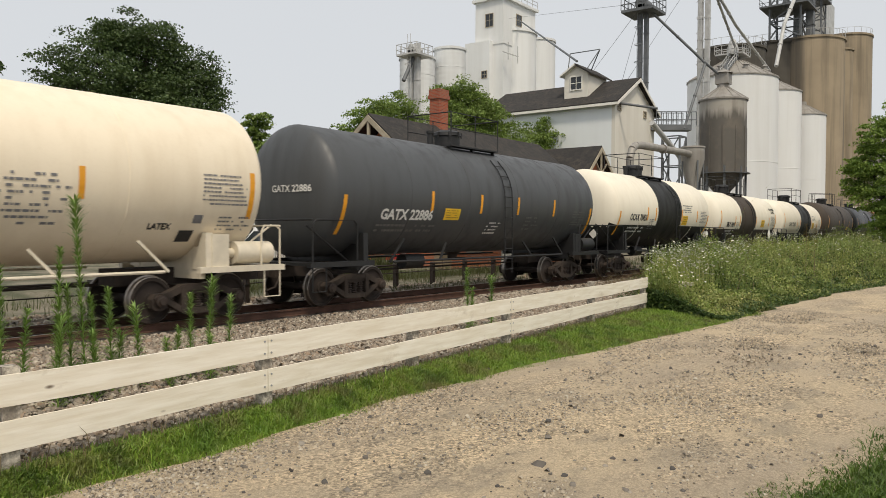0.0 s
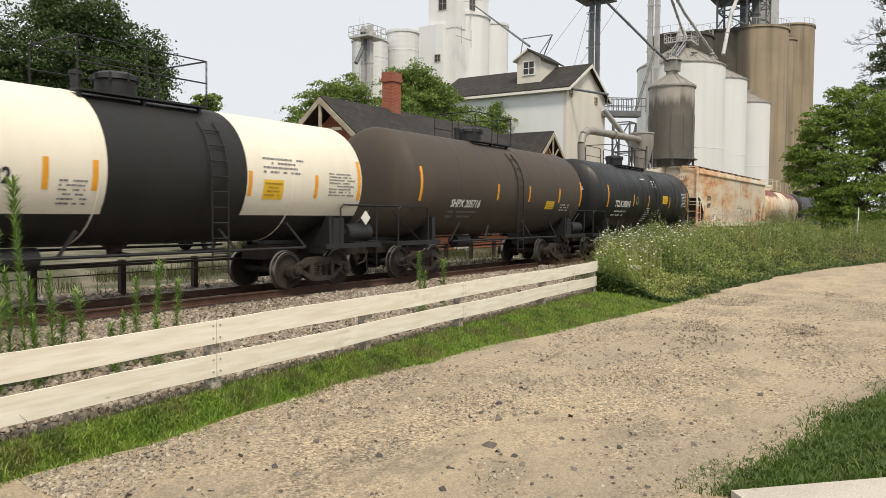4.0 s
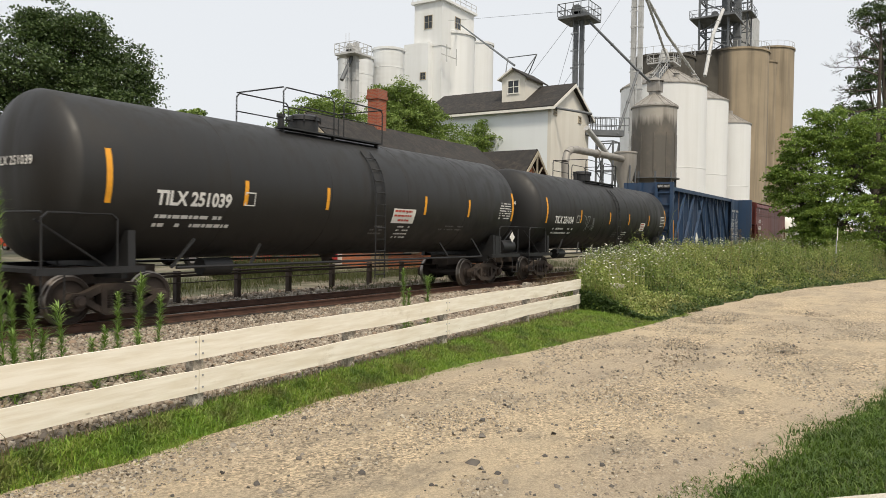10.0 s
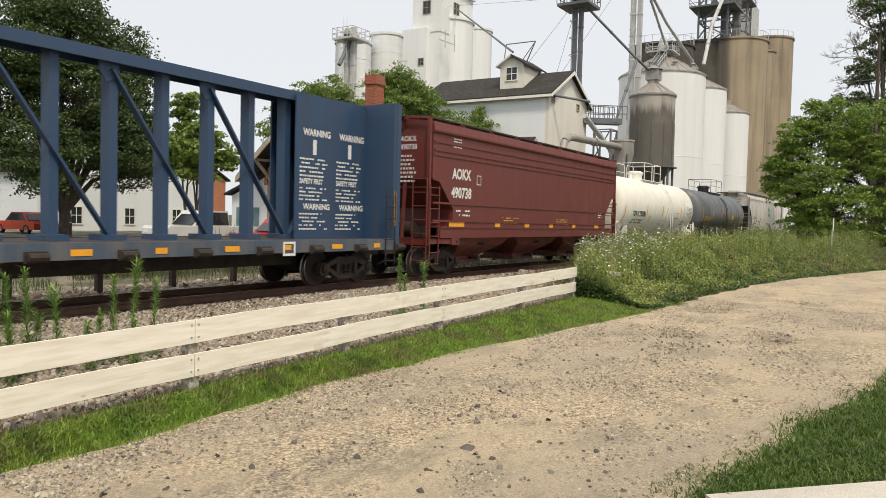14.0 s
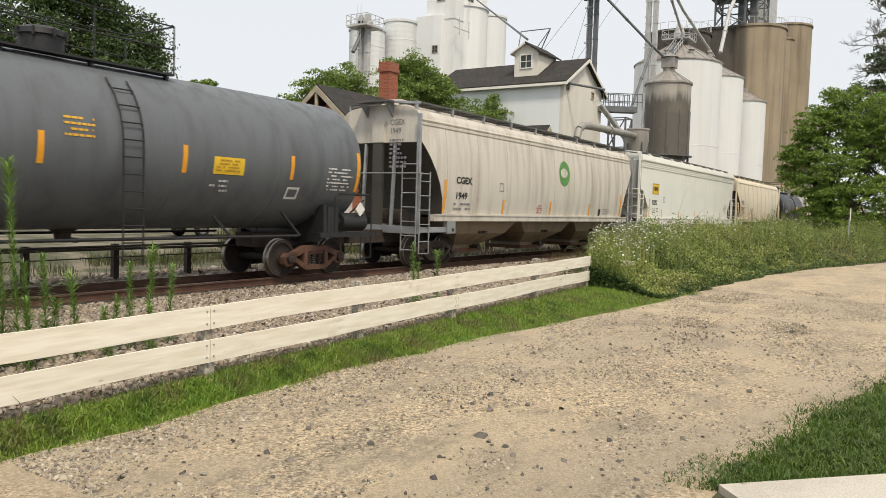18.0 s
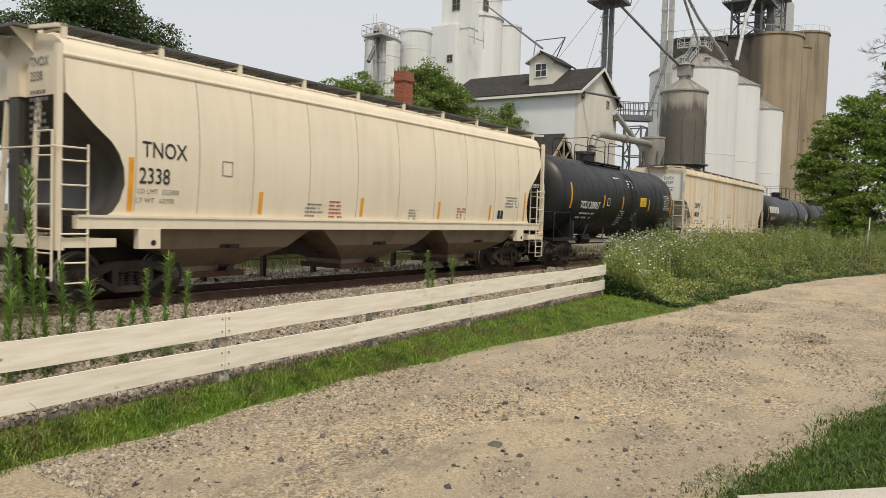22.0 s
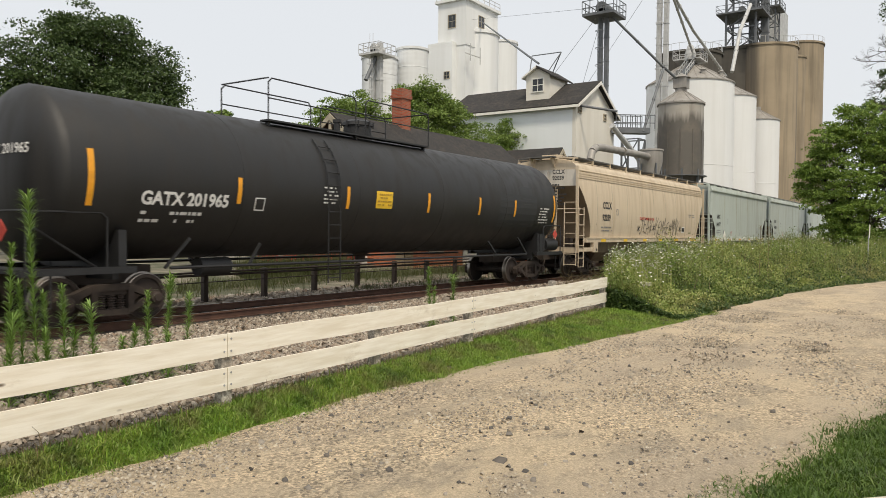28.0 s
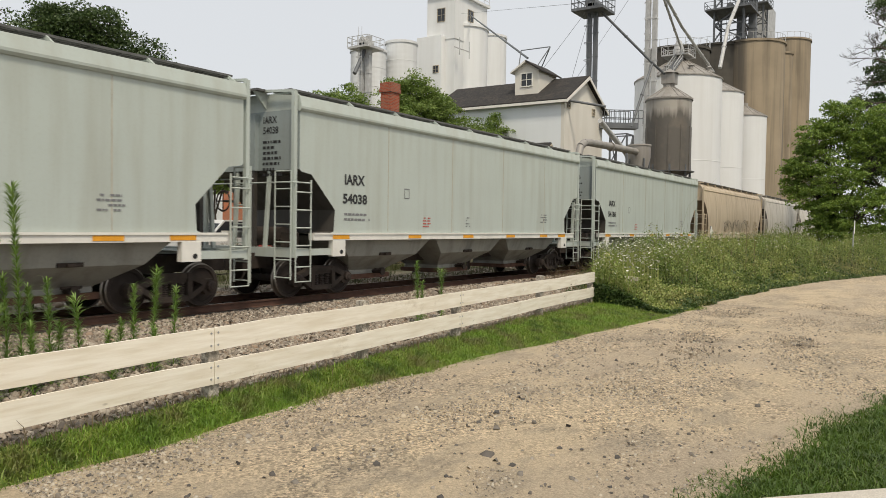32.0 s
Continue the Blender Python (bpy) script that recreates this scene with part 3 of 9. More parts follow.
def track_bed():
    xs = [-80, -40] + [-20 + 1.5 * k for k in range(60)] + [75, 95, 130, 200, 320, 700]
    v = []
    for x in xs:
        for y, z in BED:
            if x > 19 and y < 11.5:
                y, z = min(12.0, 0.42 * x) - 0.7 + (y - 6.5) * 0.14, z
            elif y < 8.0:
                y += 0.069 * max(-3.0, x - 2.71)
            v.append((x, y, z + 0.012 * noise.noise((x, y * 2, 1.0))))
    m = len(BED)
    f = np.array([(i * m + j, (i + 1) * m + j, (i + 1) * m + j + 1, i * m + j + 1) for i in range(len(xs) - 1) for j in range(m - 1)])
    ob = new("ballast_bed", soup("ballast_bed", np.array(v), f, [M_BALLAST, M_MIDBALLAST], [1 if BED[j][0] >= 12.8 and BED[j + 1][0] <= 15.5 else 0 for i in range(len(xs) - 1) for j in range(m - 1)], True))
    tagged(ob, "grey crushed-stone track bed", "track bed", kind="structure")
    r = np.random.RandomState(5)
    n = 52000
    x = 1.0 + 23 * r.rand(n) ** 1.25
    y0 = np.where(x < 19, 6.66 + 0.069 * (x - 2.71), 0.42 * x)
    y = y0 + (13.0 - y0) * r.rand(n)
    z = np.interp(np.where(y < 8, y - 0.069 * (x - 2.71), y), [p[0] for p in BED], [p[1] for p in BED])
    stones("ballast_stones", "loose grey and buff crushed stone beside the track", np.stack([x, y, z + 0.012], 1), 0.036, M_STONES, 6)
    n = 7000
    x, y = 18 + 22 * r.rand(n), 11.0 + 2.1 * r.rand(n)
    z = np.interp(y, [p[0] for p in BED], [p[1] for p in BED])
    stones("ballast_stones", "loose crushed stone along the rails", np.stack([x, y, z + 0.015], 1), 0.06, M_STONES, 7)
    n = 5000
    x, y = 6 + 26 * r.rand(n), 15.1 + 2.6 * r.rand(n)
    z = np.interp(y, [p[0] for p in BED], [p[1] for p in BED])
    stones("ballast_stones", "loose crushed stone behind the track", np.stack([x, y, z + 0.015], 1), 0.07, M_STONES, 8)


track_bed()


def rails():
    prof = [(-0.07, 0.125), (0.07, 0.125), (0.07, 0.14), (0.012, 0.16), (0.012, 0.25), (0.036, 0.262), (0.036, 0.292), (0.03, 0.298), (-0.03, 0.298), (-0.036, 0.292), (-0.036, 0.262), (-0.012, 0.25), (-0.012, 0.16), (-0.07, 0.14)]
    for y in (13.43, 14.87):
        s = Shape().prism([(y + a, z) for a, z in prof], -120, 700, plane="yz")
        ob = part("rail", s, M_RAIL)
        tagged(ob, "rust-brown steel rail", "rail", kind="structure")
        part("rail_head", Shape().box(-120, 700, y - 0.026, y + 0.026, 0.2985, 0.3), M_RAILTOP, ob)
    r = rng(4)
    tie = Shape().box(-0.11, 0.11, -1.3, 1.3, 0.0, 0.15).mesh("sleeper", M_TIE)
    bed = empty("sleepers", pose(0, TRACK_YC, 0))
    tagged(bed, "dark creosoted timber sleepers", "sleepers", kind="structure")
    for k in range(130):
        part("sleeper", tie, None, bed, at=pose(-2 + k * 0.54, r.uniform(-0.04, 0.04), -0.012 + r.uniform(-0.01, 0.01), 0, 0, r.uniform(-1, 1)))


TRACK_YC = 14.15
rails()


# ---------------------------------------------------------------- blades and leaves
def blades(name, label, xy, z, length, width, material, seed, lean=0.5, category="grass"):
    """Grass as one mesh: each blade a bent strip of two pieces."""
    r = np.random.RandomState(seed)
    n = len(xy)
    L = length * np.exp(r.normal(0, 0.3, n))
    a, t = r.rand(n) * 2 * np.pi, r.rand(n) * 2 * np.pi
    side = np.stack([np.cos(a), np.sin(a), 0 * a], 1) * (width * (0.6 + 0.8 * r.rand(n)))[:, None] / 2
    out = np.stack([np.cos(t), np.sin(t), 0 * t], 1) * (L * lean * r.rand(n))[:, None]
    p0 = np.concatenate([xy, np.reshape(z, (-1, 1))], 1)
    p1 = p0 + out * 0.35 + np.array([0, 0, 1.0]) * (L * 0.6)[:, None]
    p2 = p0 + out + np.array([0, 0, 1.0]) * (L * (0.95 - 0.3 * r.rand(n)))[:, None]
    v = np.stack([p0 - side, p0 + side, p1 + side * 0.8, p1 - side * 0.8, p2], 1).reshape(-1, 3)
    i = 5 * np.arange(n)
    f = np.concatenate([np.stack([i, i + 1, i + 2], 1), np.stack([i, i + 2, i + 3], 1), np.stack([i + 3, i + 2, i + 4], 1)])
    ob = new(name, soup(name, v, f, material))
    return tagged(ob, label, category, kind="stuff")


def tufts(n, at_x, span, length, material, seed, name, label):
    """Clumps of longer blades that lean outwards."""
    q = np.random.RandomState(seed)
    pts = []
    for k in range(n):
        x = at_x(q)
        lo, hi = span(x)
        y = lo + (hi - lo) * q.rand()
        if (x + 1.066 * y < 7.5) and x < 8 and y < 2:
            continue
        pts.append(np.array([x, y]) + q.normal(size=(q.randint(9, 20), 2)) * 0.03)
    xy = np.concatenate(pts)
    blades(name, label, xy, np.array([ground_z(a, b) for a, b in xy]), length, 0.011, material, seed + 1, 1.1)


def verge():
    r = np.random.RandomState(11)
    n = 190000
    x = -1 + 22 * r.rand(n) ** 1.15
    u = r.rand(n)
    lo = np.array([road_n(q) for q in np.linspace(-1, 22, 600)])
    lo = np.interp(x, np.linspace(-1, 22, 600), lo)
    hi = np.interp(x, [-1, 2.7, 18.5, 22], [6.3, 6.56, 7.72, 8.1])
    y = lo - 0.16 + (hi - lo + 0.16) * u ** 0.95
    clump = np.array([noise.noise((a * 1.1, b * 1.1, 2.0)) + 0.6 * noise.noise((a * 4, b * 4, 6.0)) for a, b in zip(x, y)])
    near_fence = (y - lo) / np.maximum(hi - lo, 0.1)
    keep = (clump > -0.75 + 0.25 * (near_fence > 0.9)) & (r.rand(n) < np.clip((y - lo + 0.2 + 0.3 * clump) / 0.42, 0.03, 1.0))
    x, y = x[keep], y[keep]
    blades("verge_grass", "bright green grass strip along the fence", np.stack([x, y], 1), np.array([ground_z(a, b) for a, b in zip(x, y)]), 0.05, 0.0105, M_GRASS, 12, 1.4)
    tufts(1000, lambda q: (-1 + 21 * q.rand() ** 1.1), lambda x: (road_n(x) - 0.02, fence_line(x) + 0.02), 0.08, M_GRASS, 17, "verge_tufts", "taller tufts in the verge grass")
    n = 1100
    x = 0 + 19 * r.rand(n)
    y = np.interp(x, [0, 18.5], [6.24, 7.52]) + r.normal(0.02, 0.07, n)
    blades("fence_grass", "dry tufts at the foot of the fence", np.stack([x, y], 1), np.array([ground_z(a, b) for a, b in zip(x, y)]), 0.17, 0.007, M_DRY, 13, 0.9)
    # lawn beyond the road
    n = 170000
    x = 4.6 + 26 * r.rand(n) ** 1.7
    hi = np.interp(x, np.linspace(4, 31, 400), [road_s(q) for q in np.linspace(4, 31, 400)])
    y = hi + 0.12 - (hi + 1.0 + 0.11 * x) * r.rand(n)
    clump = np.array([noise.noise((a * 0.9, b * 0.9, 12.0)) + 0.5 * noise.noise((a * 3.5, b * 3.5, 16.0)) for a, b in zip(x, y)])
    keep = (r.rand(n) < np.clip((hi - y + 0.16 + 0.3 * clump) / 0.40, 0.03, 1.0)) & ~((x + 1.066 * y < 7.38) & (x < 8))
    blades("lawn", "dense dark green lawn", np.stack([x, y], 1)[keep], np.full(keep.sum(), -0.03), 0.055, 0.0115, M_LAWN, 14, 1.6)
    tufts(1300, lambda q: (4.8 + 14 * q.rand() ** 1.5), lambda x: (-0.8 - 0.11 * x, road_s(x) - 0.05), 0.08, M_LAWN, 18, "lawn_tufts", "taller tufts in the lawn")
    # clover heads
    n = 60
    xs, ys = 8 + 5 * r.rand(n), 0.2 - 1.5 * r.rand(n)
    spots = np.stack([xs, ys, 0.08 + 0.04 * r.rand(n)], 1)
    ob = stones("clover_blossoms", "small white clover heads in the lawn", spots, 0.018, M_UMBEL, 15, 1.0)


verge()


def weed_bank():
    def field(n, x0, x1, power, seed):
        q = np.random.RandomState(seed)
        x = x0 + (x1 - x0) * q.rand(n) ** power
        lo = np.array([along(ROAD_N, a) for a in x]) + 0.1 + 0.45 * np.array([noise.noise((a * 0.8, 3.0, 1.0)) for a in x])
        hi = np.minimum(12.0, 0.405 * x + 0.5 * np.array([noise.noise((a * 0.9, 13.0, 1.0)) for a in x]))
        y = lo + (np.maximum(hi, lo + 0.2) - lo) * q.rand(n)
        return x, y, np.array([ground_z(a, b) for a, b in zip(x, y)]), np.clip((y - lo) / 1.8, 0, 1)

    def mound(x, y):
        return np.clip(0.75 + 1.1 * patch(x, y, 0.42, 7.0) + 0.5 * patch(x, y, 1.3, 17.0), 0.3, 1.6)

    def patch(x, y, k, seed):
        return np.array([noise.noise((a * k, b * k, seed)) for a, b in zip(x, y)])

    x, y, z, deep = field(52000, 18.7, 60, 1.5, 22)
    tall = (1 - 0.85 * np.exp(-((x - 20.9) ** 2 + (y - 7.7) ** 2) / 0.9)) * (0.14 + 0.5 * deep ** 1.3) * mound(x, y)
    pick = np.random.RandomState(23).rand(len(x)) < 0.13
    for name, label, m, k, sd in (("weed_stems", "tall mixed green weeds on the bank beside the track", M_WEED, ~pick, 23), ("dry_weed_stems", "dry brown weed stalks among green weeds", M_DRY, pick, 24)):
        k = k & (tall > 0.08)
        blades(name, label, np.stack([x, y], 1)[k], z[k], tall[k] * 1.2, 0.011, m, sd, 0.8, "weeds")
    x, y, z, deep = field(30000, 58, 190, 1.6, 25)
    blades("far_weeds", "pale green weeds along the far track bank", np.stack([x, y], 1), z, 0.9, 0.05, M_WEED, 26, 0.7, "weeds")
    # leafy undergrowth, low, its dark green holding the shade among the weeds
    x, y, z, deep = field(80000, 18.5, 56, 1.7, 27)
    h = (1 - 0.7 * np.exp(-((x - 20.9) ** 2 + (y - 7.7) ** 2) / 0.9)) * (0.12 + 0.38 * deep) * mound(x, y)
    leaf_cloud("weed_leaves", "broad leaves low in the weed bank, darkened for shade", np.stack([x, y, z + 0.02 + h * np.random.RandomState(3).rand(len(x))], 1), 0.085, M_WEEDDARK, 28, "weeds", level=0.4)
    # pale tops in separate bushy plants
    x, y, z, deep = field(1500, 18.9, 58, 1.5, 41)
    keep = deep > 0.18
    x, y, z, deep = x[keep], y[keep], z[keep], deep[keep]
    q = np.random.RandomState(42)
    clear = 1 - 0.85 * np.exp(-((x - 20.9) ** 2 + (y - 7.7) ** 2) / 0.9)
    h = clear * (0.2 + 0.66 * deep ** 1.4) * mound(x, y) * (0.7 + 0.6 * q.rand(len(x)))
    per = 62
    t = q.rand(len(x), per)
    spread = 0.13 * (1.1 - t) + 0.05
    px = x[:, None] + q.normal(size=t.shape) * spread
    py = y[:, None] + q.normal(size=t.shape) * spread
    pz = z[:, None] + h[:, None] * (0.15 + 0.95 * t)
    leaf_cloud("weed_tops", "pale green leafy tops of bushy weeds", np.stack([px, py, pz], 2).reshape(-1, 3), 0.07, M_WEED, 43, "weeds", droop=-0.6, level=0.3)
    # white umbels on stems, in drifts
    x, y, z, deep = field(5200, 19.6, 60, 1.5, 29)
    q = rng(30)
    s, st = Shape(), Shape()
    drift = patch(x, y, 0.32, 5.0)
    for a, b, c, d, k in zip(x, y, z, deep, drift):
        if d < 0.92 and q.random() > 0.06 or q.random() > 0.14 + 1.3 * max(0.0, k) * d ** 2 + (0.6 * d ** 3 if 21 < a < 34 and b > 0.27 * a else 0.0):
            continue
        h = c + (0.36 + 0.6 * d ** 1.3) * q.uniform(0.8, 1.25)
        rr = q.uniform(0.018, 0.04)
        tx, ty = q.uniform(-0.7, 0.5), q.uniform(-0.7, 0.4)
        i = len(s.v)
        s.v += [(a + rr * math.cos(t), b + rr * math.sin(t), h + rr * (tx * math.cos(t) + ty * math.sin(t)) + 0.006 * (i % 3)) for t in [2 * math.pi * k / 7 for k in range(7)]] + [(a, b, h - 0.018)]
        for k in range(7):
            s.face([i + k, i + (k + 1) % 7, i + 7])
        st.rod((a + 0.05, b, c), (a, b, h - 0.018), 0.004, 3, caps=False)
    tagged(part("white_flowers", s, M_UMBEL), "white flat-topped wild blossoms", "flowers", kind="stuff")
    tagged(part("flower_stems", st, M_WEED), "thin green flower stems", "flowers", kind="stuff")
    # dead brush by the track
    s = Shape()
    for k in range(420):
        a = q.uniform(21.5, 33.5)
        b = min(12.5, 0.43 * a + q.uniform(-0.6, 1.2))
        p = Vector((a, b, max(0.06, ground_z(a, b))))
        d = Vector((q.uniform(-0.8, 0.8), q.uniform(-0.6, 0.6), q.uniform(0.3, 1.0)))
        for j in range(4):
            e = p + d * q.uniform(0.12, 0.3)
            s.rod(p, e, 0.007 - 0.0015 * j, 4, 0.0055 - 0.0015 * j, caps=False)
            p, d = e, d + Vector((q.uniform(-0.6, 0.6), q.uniform(-0.6, 0.6), q.uniform(-0.35, 0.1)))
    tagged(part("dead_brush", s, M_DRY), "tangle of dead brown twigs beside the rails", "brush", kind="stuff")
    # low green creepers between the weeds and the ballast
    q = np.random.RandomState(44)
    x = 19 + 13 * q.rand(5000)
    y = 0.405 * x + np.abs(q.normal(0, 0.45, 5000))
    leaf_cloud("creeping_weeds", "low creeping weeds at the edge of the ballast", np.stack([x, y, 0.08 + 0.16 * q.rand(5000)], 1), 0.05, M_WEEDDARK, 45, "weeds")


def leaf_cloud(name, label, pts, size, material, seed, category="leaves", parent=None, droop=0.3, level=0.0):
    """Small pointed leaves, one at each point, turned at random; level: how far they spread flat."""
    r = np.random.RandomState(seed)
    n = len(pts)
    sz = size * (0.6 + 0.8 * r.rand(n))
    d = r.normal(size=(n, 3))
    d[:, 2] = d[:, 2] * (1 - level) - droop
    d /= np.linalg.norm(d, axis=1)[:, None]
    u = np.cross(d, r.normal(size=(n, 3)) + np.array([0, 0, 2.2 * level]))
    u /= np.linalg.norm(u, axis=1)[:, None]
    L, W = d * sz[:, None], u * (sz * 0.34)[:, None]
    v = np.stack([pts - L * 0.5, pts + W, pts + L * 0.5, pts - W], 1).reshape(-1, 3)
    f = np.arange(4 * n).reshape(n, 4)
    ob = new(name, soup(name, v, f, material))
    if parent is not None:
        ob.parent = parent
        return ob
    return tagged(ob, label, category, kind="stuff")


weed_bank()
# weeds in the yard behind the track
_r = np.random.RandomState(33)
_x, _y = 2 + 50 * _r.rand(9000), 17.3 + 3.0 * _r.rand(9000)
_k = np.array([noise.noise((a * 0.45, b * 0.8, 3.0)) for a, b in zip(_x, _y)]) > 0.02
blades("yard_weeds", "straggling weeds behind the track", np.stack([_x, _y], 1)[_k], np.full(_k.sum(), 0.12), 0.36, 0.014, M_WEEDDRY, 34, 0.9, "weeds")
_x, _y = 19 + 60 * _r.rand(5000), 15.9 + 1.2 * _r.rand(5000)
blades("track_weeds", "low weeds behind the rails", np.stack([_x, _y], 1), np.full(5000, 0.08), 0.25, 0.014, M_WEEDDRY, 35, 0.8, "weeds")

# rank weeds at the edge of the raised yard
_x, _y = 12 + 20 * _r.rand(5200), 19.3 + 1.0 * _r.rand(5200)
blades("edge_weeds", "rank weeds along the edge of the yard", np.stack([_x, _y], 1), np.full(5200, 0.2), 0.34, 0.014, M_WEEDDRY, 36, 0.6, "weeds")


def dock_weed(x, y, z, top, seed):
    q, s = rng(seed), Shape()
    p = empty("dock_weed", pose(x, y, z))
    tagged(p, "tall dock plant with ochre seed spikes", "weed", "dock plants on the bank")
    part("stem", Shape().rod((0, 0, -0.1), (0.02, 0, top), 0.012, 6, 0.005), M_DRY, p)
    for k in range(150):
        h = top * (0.3 + 0.7 * q.random())
        a, w = q.uniform(0, 6.28), (0.16 * (1.08 - h / top) + 0.03)
        b = len(s.v)
        c = Vector((w * math.cos(a), w * math.sin(a), h + w * 0.6))
        e = q.uniform(0.02, 0.045)
        s.v += [tuple(c + Vector((e, 0, 0))), tuple(c + Vector((0, e, e))), tuple(c + Vector((-e, 0, e * 0.6))), tuple(c + Vector((0, -e, -e)))]
        s.face([b, b + 1, b + 2, b + 3])
    part("seed_spike", s, M_YBLOOM, p)


dock_weed(31.0, 6.35, 0.55, 1.9, 1)
dock_weed(31.0, 6.05, 0.55, 1.85, 2)
_x, _y = 17.6 + 5.6 * _r.rand(2600), 20.1 + 0.9 * _r.rand(2600)
blades("yard_brush", "tall rank weeds in front of the parked cars", np.stack([_x, _y], 1), np.full(2600, 0.4), 0.85, 0.018, M_WEEDDRY, 37, 0.5, "weeds")

# road stones
_n = 72000
_x = 3.0 + 19 * _r.rand(_n) ** 1.7
_y = 0.0 + 6.2 * _r.rand(_n)
_band = np.array([noise.noise((a * 0.28, b * 0.75, 9.0)) + 0.5 * noise.noise((a * 1.2, b * 2.0, 3.0)) for a, b in zip(_x, _y)])
_k = (_band > -0.22 + 0.42 * _r.rand(_n)) & (_y < np.array([road_n(a) for a in _x])) & (_y > np.array([road_s(a) for a in _x]))
stones("road_pebbles", "scattered pebbles on the gravel road", np.stack([_x, _y, np.full(_n, 0.013)], 1)[_k], 0.0165, M_PEBBLE, 41)
_n = 520
_x = 3.3 + 15 * _r.rand(_n) ** 1.5
_y = 1.7 + 4.1 * _r.rand(_n)
M_DARKSTONE = per_piece("dark_road_stones", [(0.10, 0.09, 0.08), (0.16, 0.14, 0.12), (0.07, 0.065, 0.06), (0.42, 0.37, 0.30), (0.13, 0.115, 0.10)], 0.85)
stones("road_stones", "larger dark stones lying on the gravel road", np.stack([_x, _y, np.full(_n, 0.016)], 1), 0.027, M_DARKSTONE, 42)
_x = np.concatenate([_r.normal(a, c * 0.6, 170) for a, b, c in POTHOLES])
_y = np.concatenate([_r.normal(b, c * 0.34, 170) for a, b, c in POTHOLES])
stones("pothole_gravel", "loose gravel washed into the potholes", np.stack([_x, _y, np.full(len(_x), -0.012)], 1), 0.022, M_PEBBLE, 43)


# ---------------------------------------------------------------- fence
def fence():
    f = empty("board_fence", pose(0, 0, 0))
    tagged(f, "low white two-board timber fence, weathered paint", "fence")
    line = fence_line
    joints = [-0.3, 5.48, 11.2, 18.56]
    posts = [-0.25, 2.71, 5.5, 8.36, 11.16, 15.0, 18.45]
    r = rng(2)
    for a, b in zip(joints, joints[1:]):
        for z0, z1 in ((0.70, 0.955), (0.33, 0.58)):
            n = 8
            s = Shape()
            for k in range(n + 1):
                x = a + 0.006 + (b - a - 0.012) * k / n
                y, dz = line(x), 0.009 * math.sin((x - a) * 1.1 + z0 * 9) + 0.004 * math.sin(x * 3.1)
                s.v += [(x, y, z0 + dz), (x, y + 0.028, z0 + dz), (x, y + 0.028, z1 + dz), (x, y, z1 + dz)]
            for k in range(n):
                for q in range(4):
                    s.face([4 * k + q, 4 * k + (q + 1) % 4, 4 * k + 4 + (q + 1) % 4, 4 * k + 4 + q])
            s.face([3, 2, 1, 0])
            s.face([4 * n + q for q in range(4)])
            board = part("board", s, M_FENCE, f)
            for x in (a + 0.05, b - 0.05):
                for dz in (0.06, z1 - z0 - 0.06):
                    part("bolt_head", Shape().rod((x, line(x) - 0.006, z0 + dz), (x, line(x) + 0.01, z0 + dz), 0.012, 8), M_GALV, board)
    for k, x in enumerate(posts):
        w = 0.07
        lean = r.uniform(-0.01, 0.01)
        top = (1.0, 1.02, 0.9, 1.02, 0.92, 1.05, 0.96)[k]
        y = line(x) + 0.03
        s = Shape().prism([(x - w, -0.1), (x + w, -0.1), (x + w + lean, top - 0.02), (x + w * 0.7 + lean, top), (x - w + lean, top)], y, y + 0.12)
        part("post", s, M_POSTWOOD, f, "greyed post with flaking paint")


fence()


# ---------------------------------------------------------------- slab, culvert, signs, guard rail behind the track
s = Shape().prism([(5.98, 1.30), (7.75, -0.36), (6.3, -2.6), (3.6, -0.9)], -0.1, 0.035, plane="xy")
tagged(part("concrete_slab", s, M_CONC), "pale poured concrete slab in the lawn", "slab", kind="structure")
c = empty("culvert_head", pose(21.6, 8.1, 0.15, 0, 0, -24))
tagged(c, "weathered pale concrete block sunk in the weeds", "concrete block")
part("cap", Shape().box(-0.75, 0.75, -0.3, 0.3, 0.40, 0.50), M_CONC, c)
part("wall", Shape().box(-0.62, 0.62, -0.22, 0.22, -0.25, 0.40), M_CONC, c)
d = empty("diamond_sign", pose(45.0, 11.2, 0.85))
tagged(d, "small pale diamond sign on a post among weeds", "sign")
part("post", Shape().rod((0, 0, 0), (0, 0, 1.5), 0.03, 8), M_GALV, d)
part("panel", Shape().prism([(-0.34, 1.15), (0, 0.81), (0.34, 1.15), (0, 1.49)], -0.05, -0.035), M_WHITE, d)
d = empty("leaning_marker", pose(46.0, 4.0, 0.3, 0, 8, 0))
tagged(d, "narrow white marker leaning in the weeds", "sign")
part("post", Shape().rod((0, 0, 0), (0, 0, 1.9), 0.03, 8), M_GALV, d)
part("panel", Shape().box(-0.16, 0.16, -0.05, -0.03, 1.75, 2.45), M_WHITE, d)


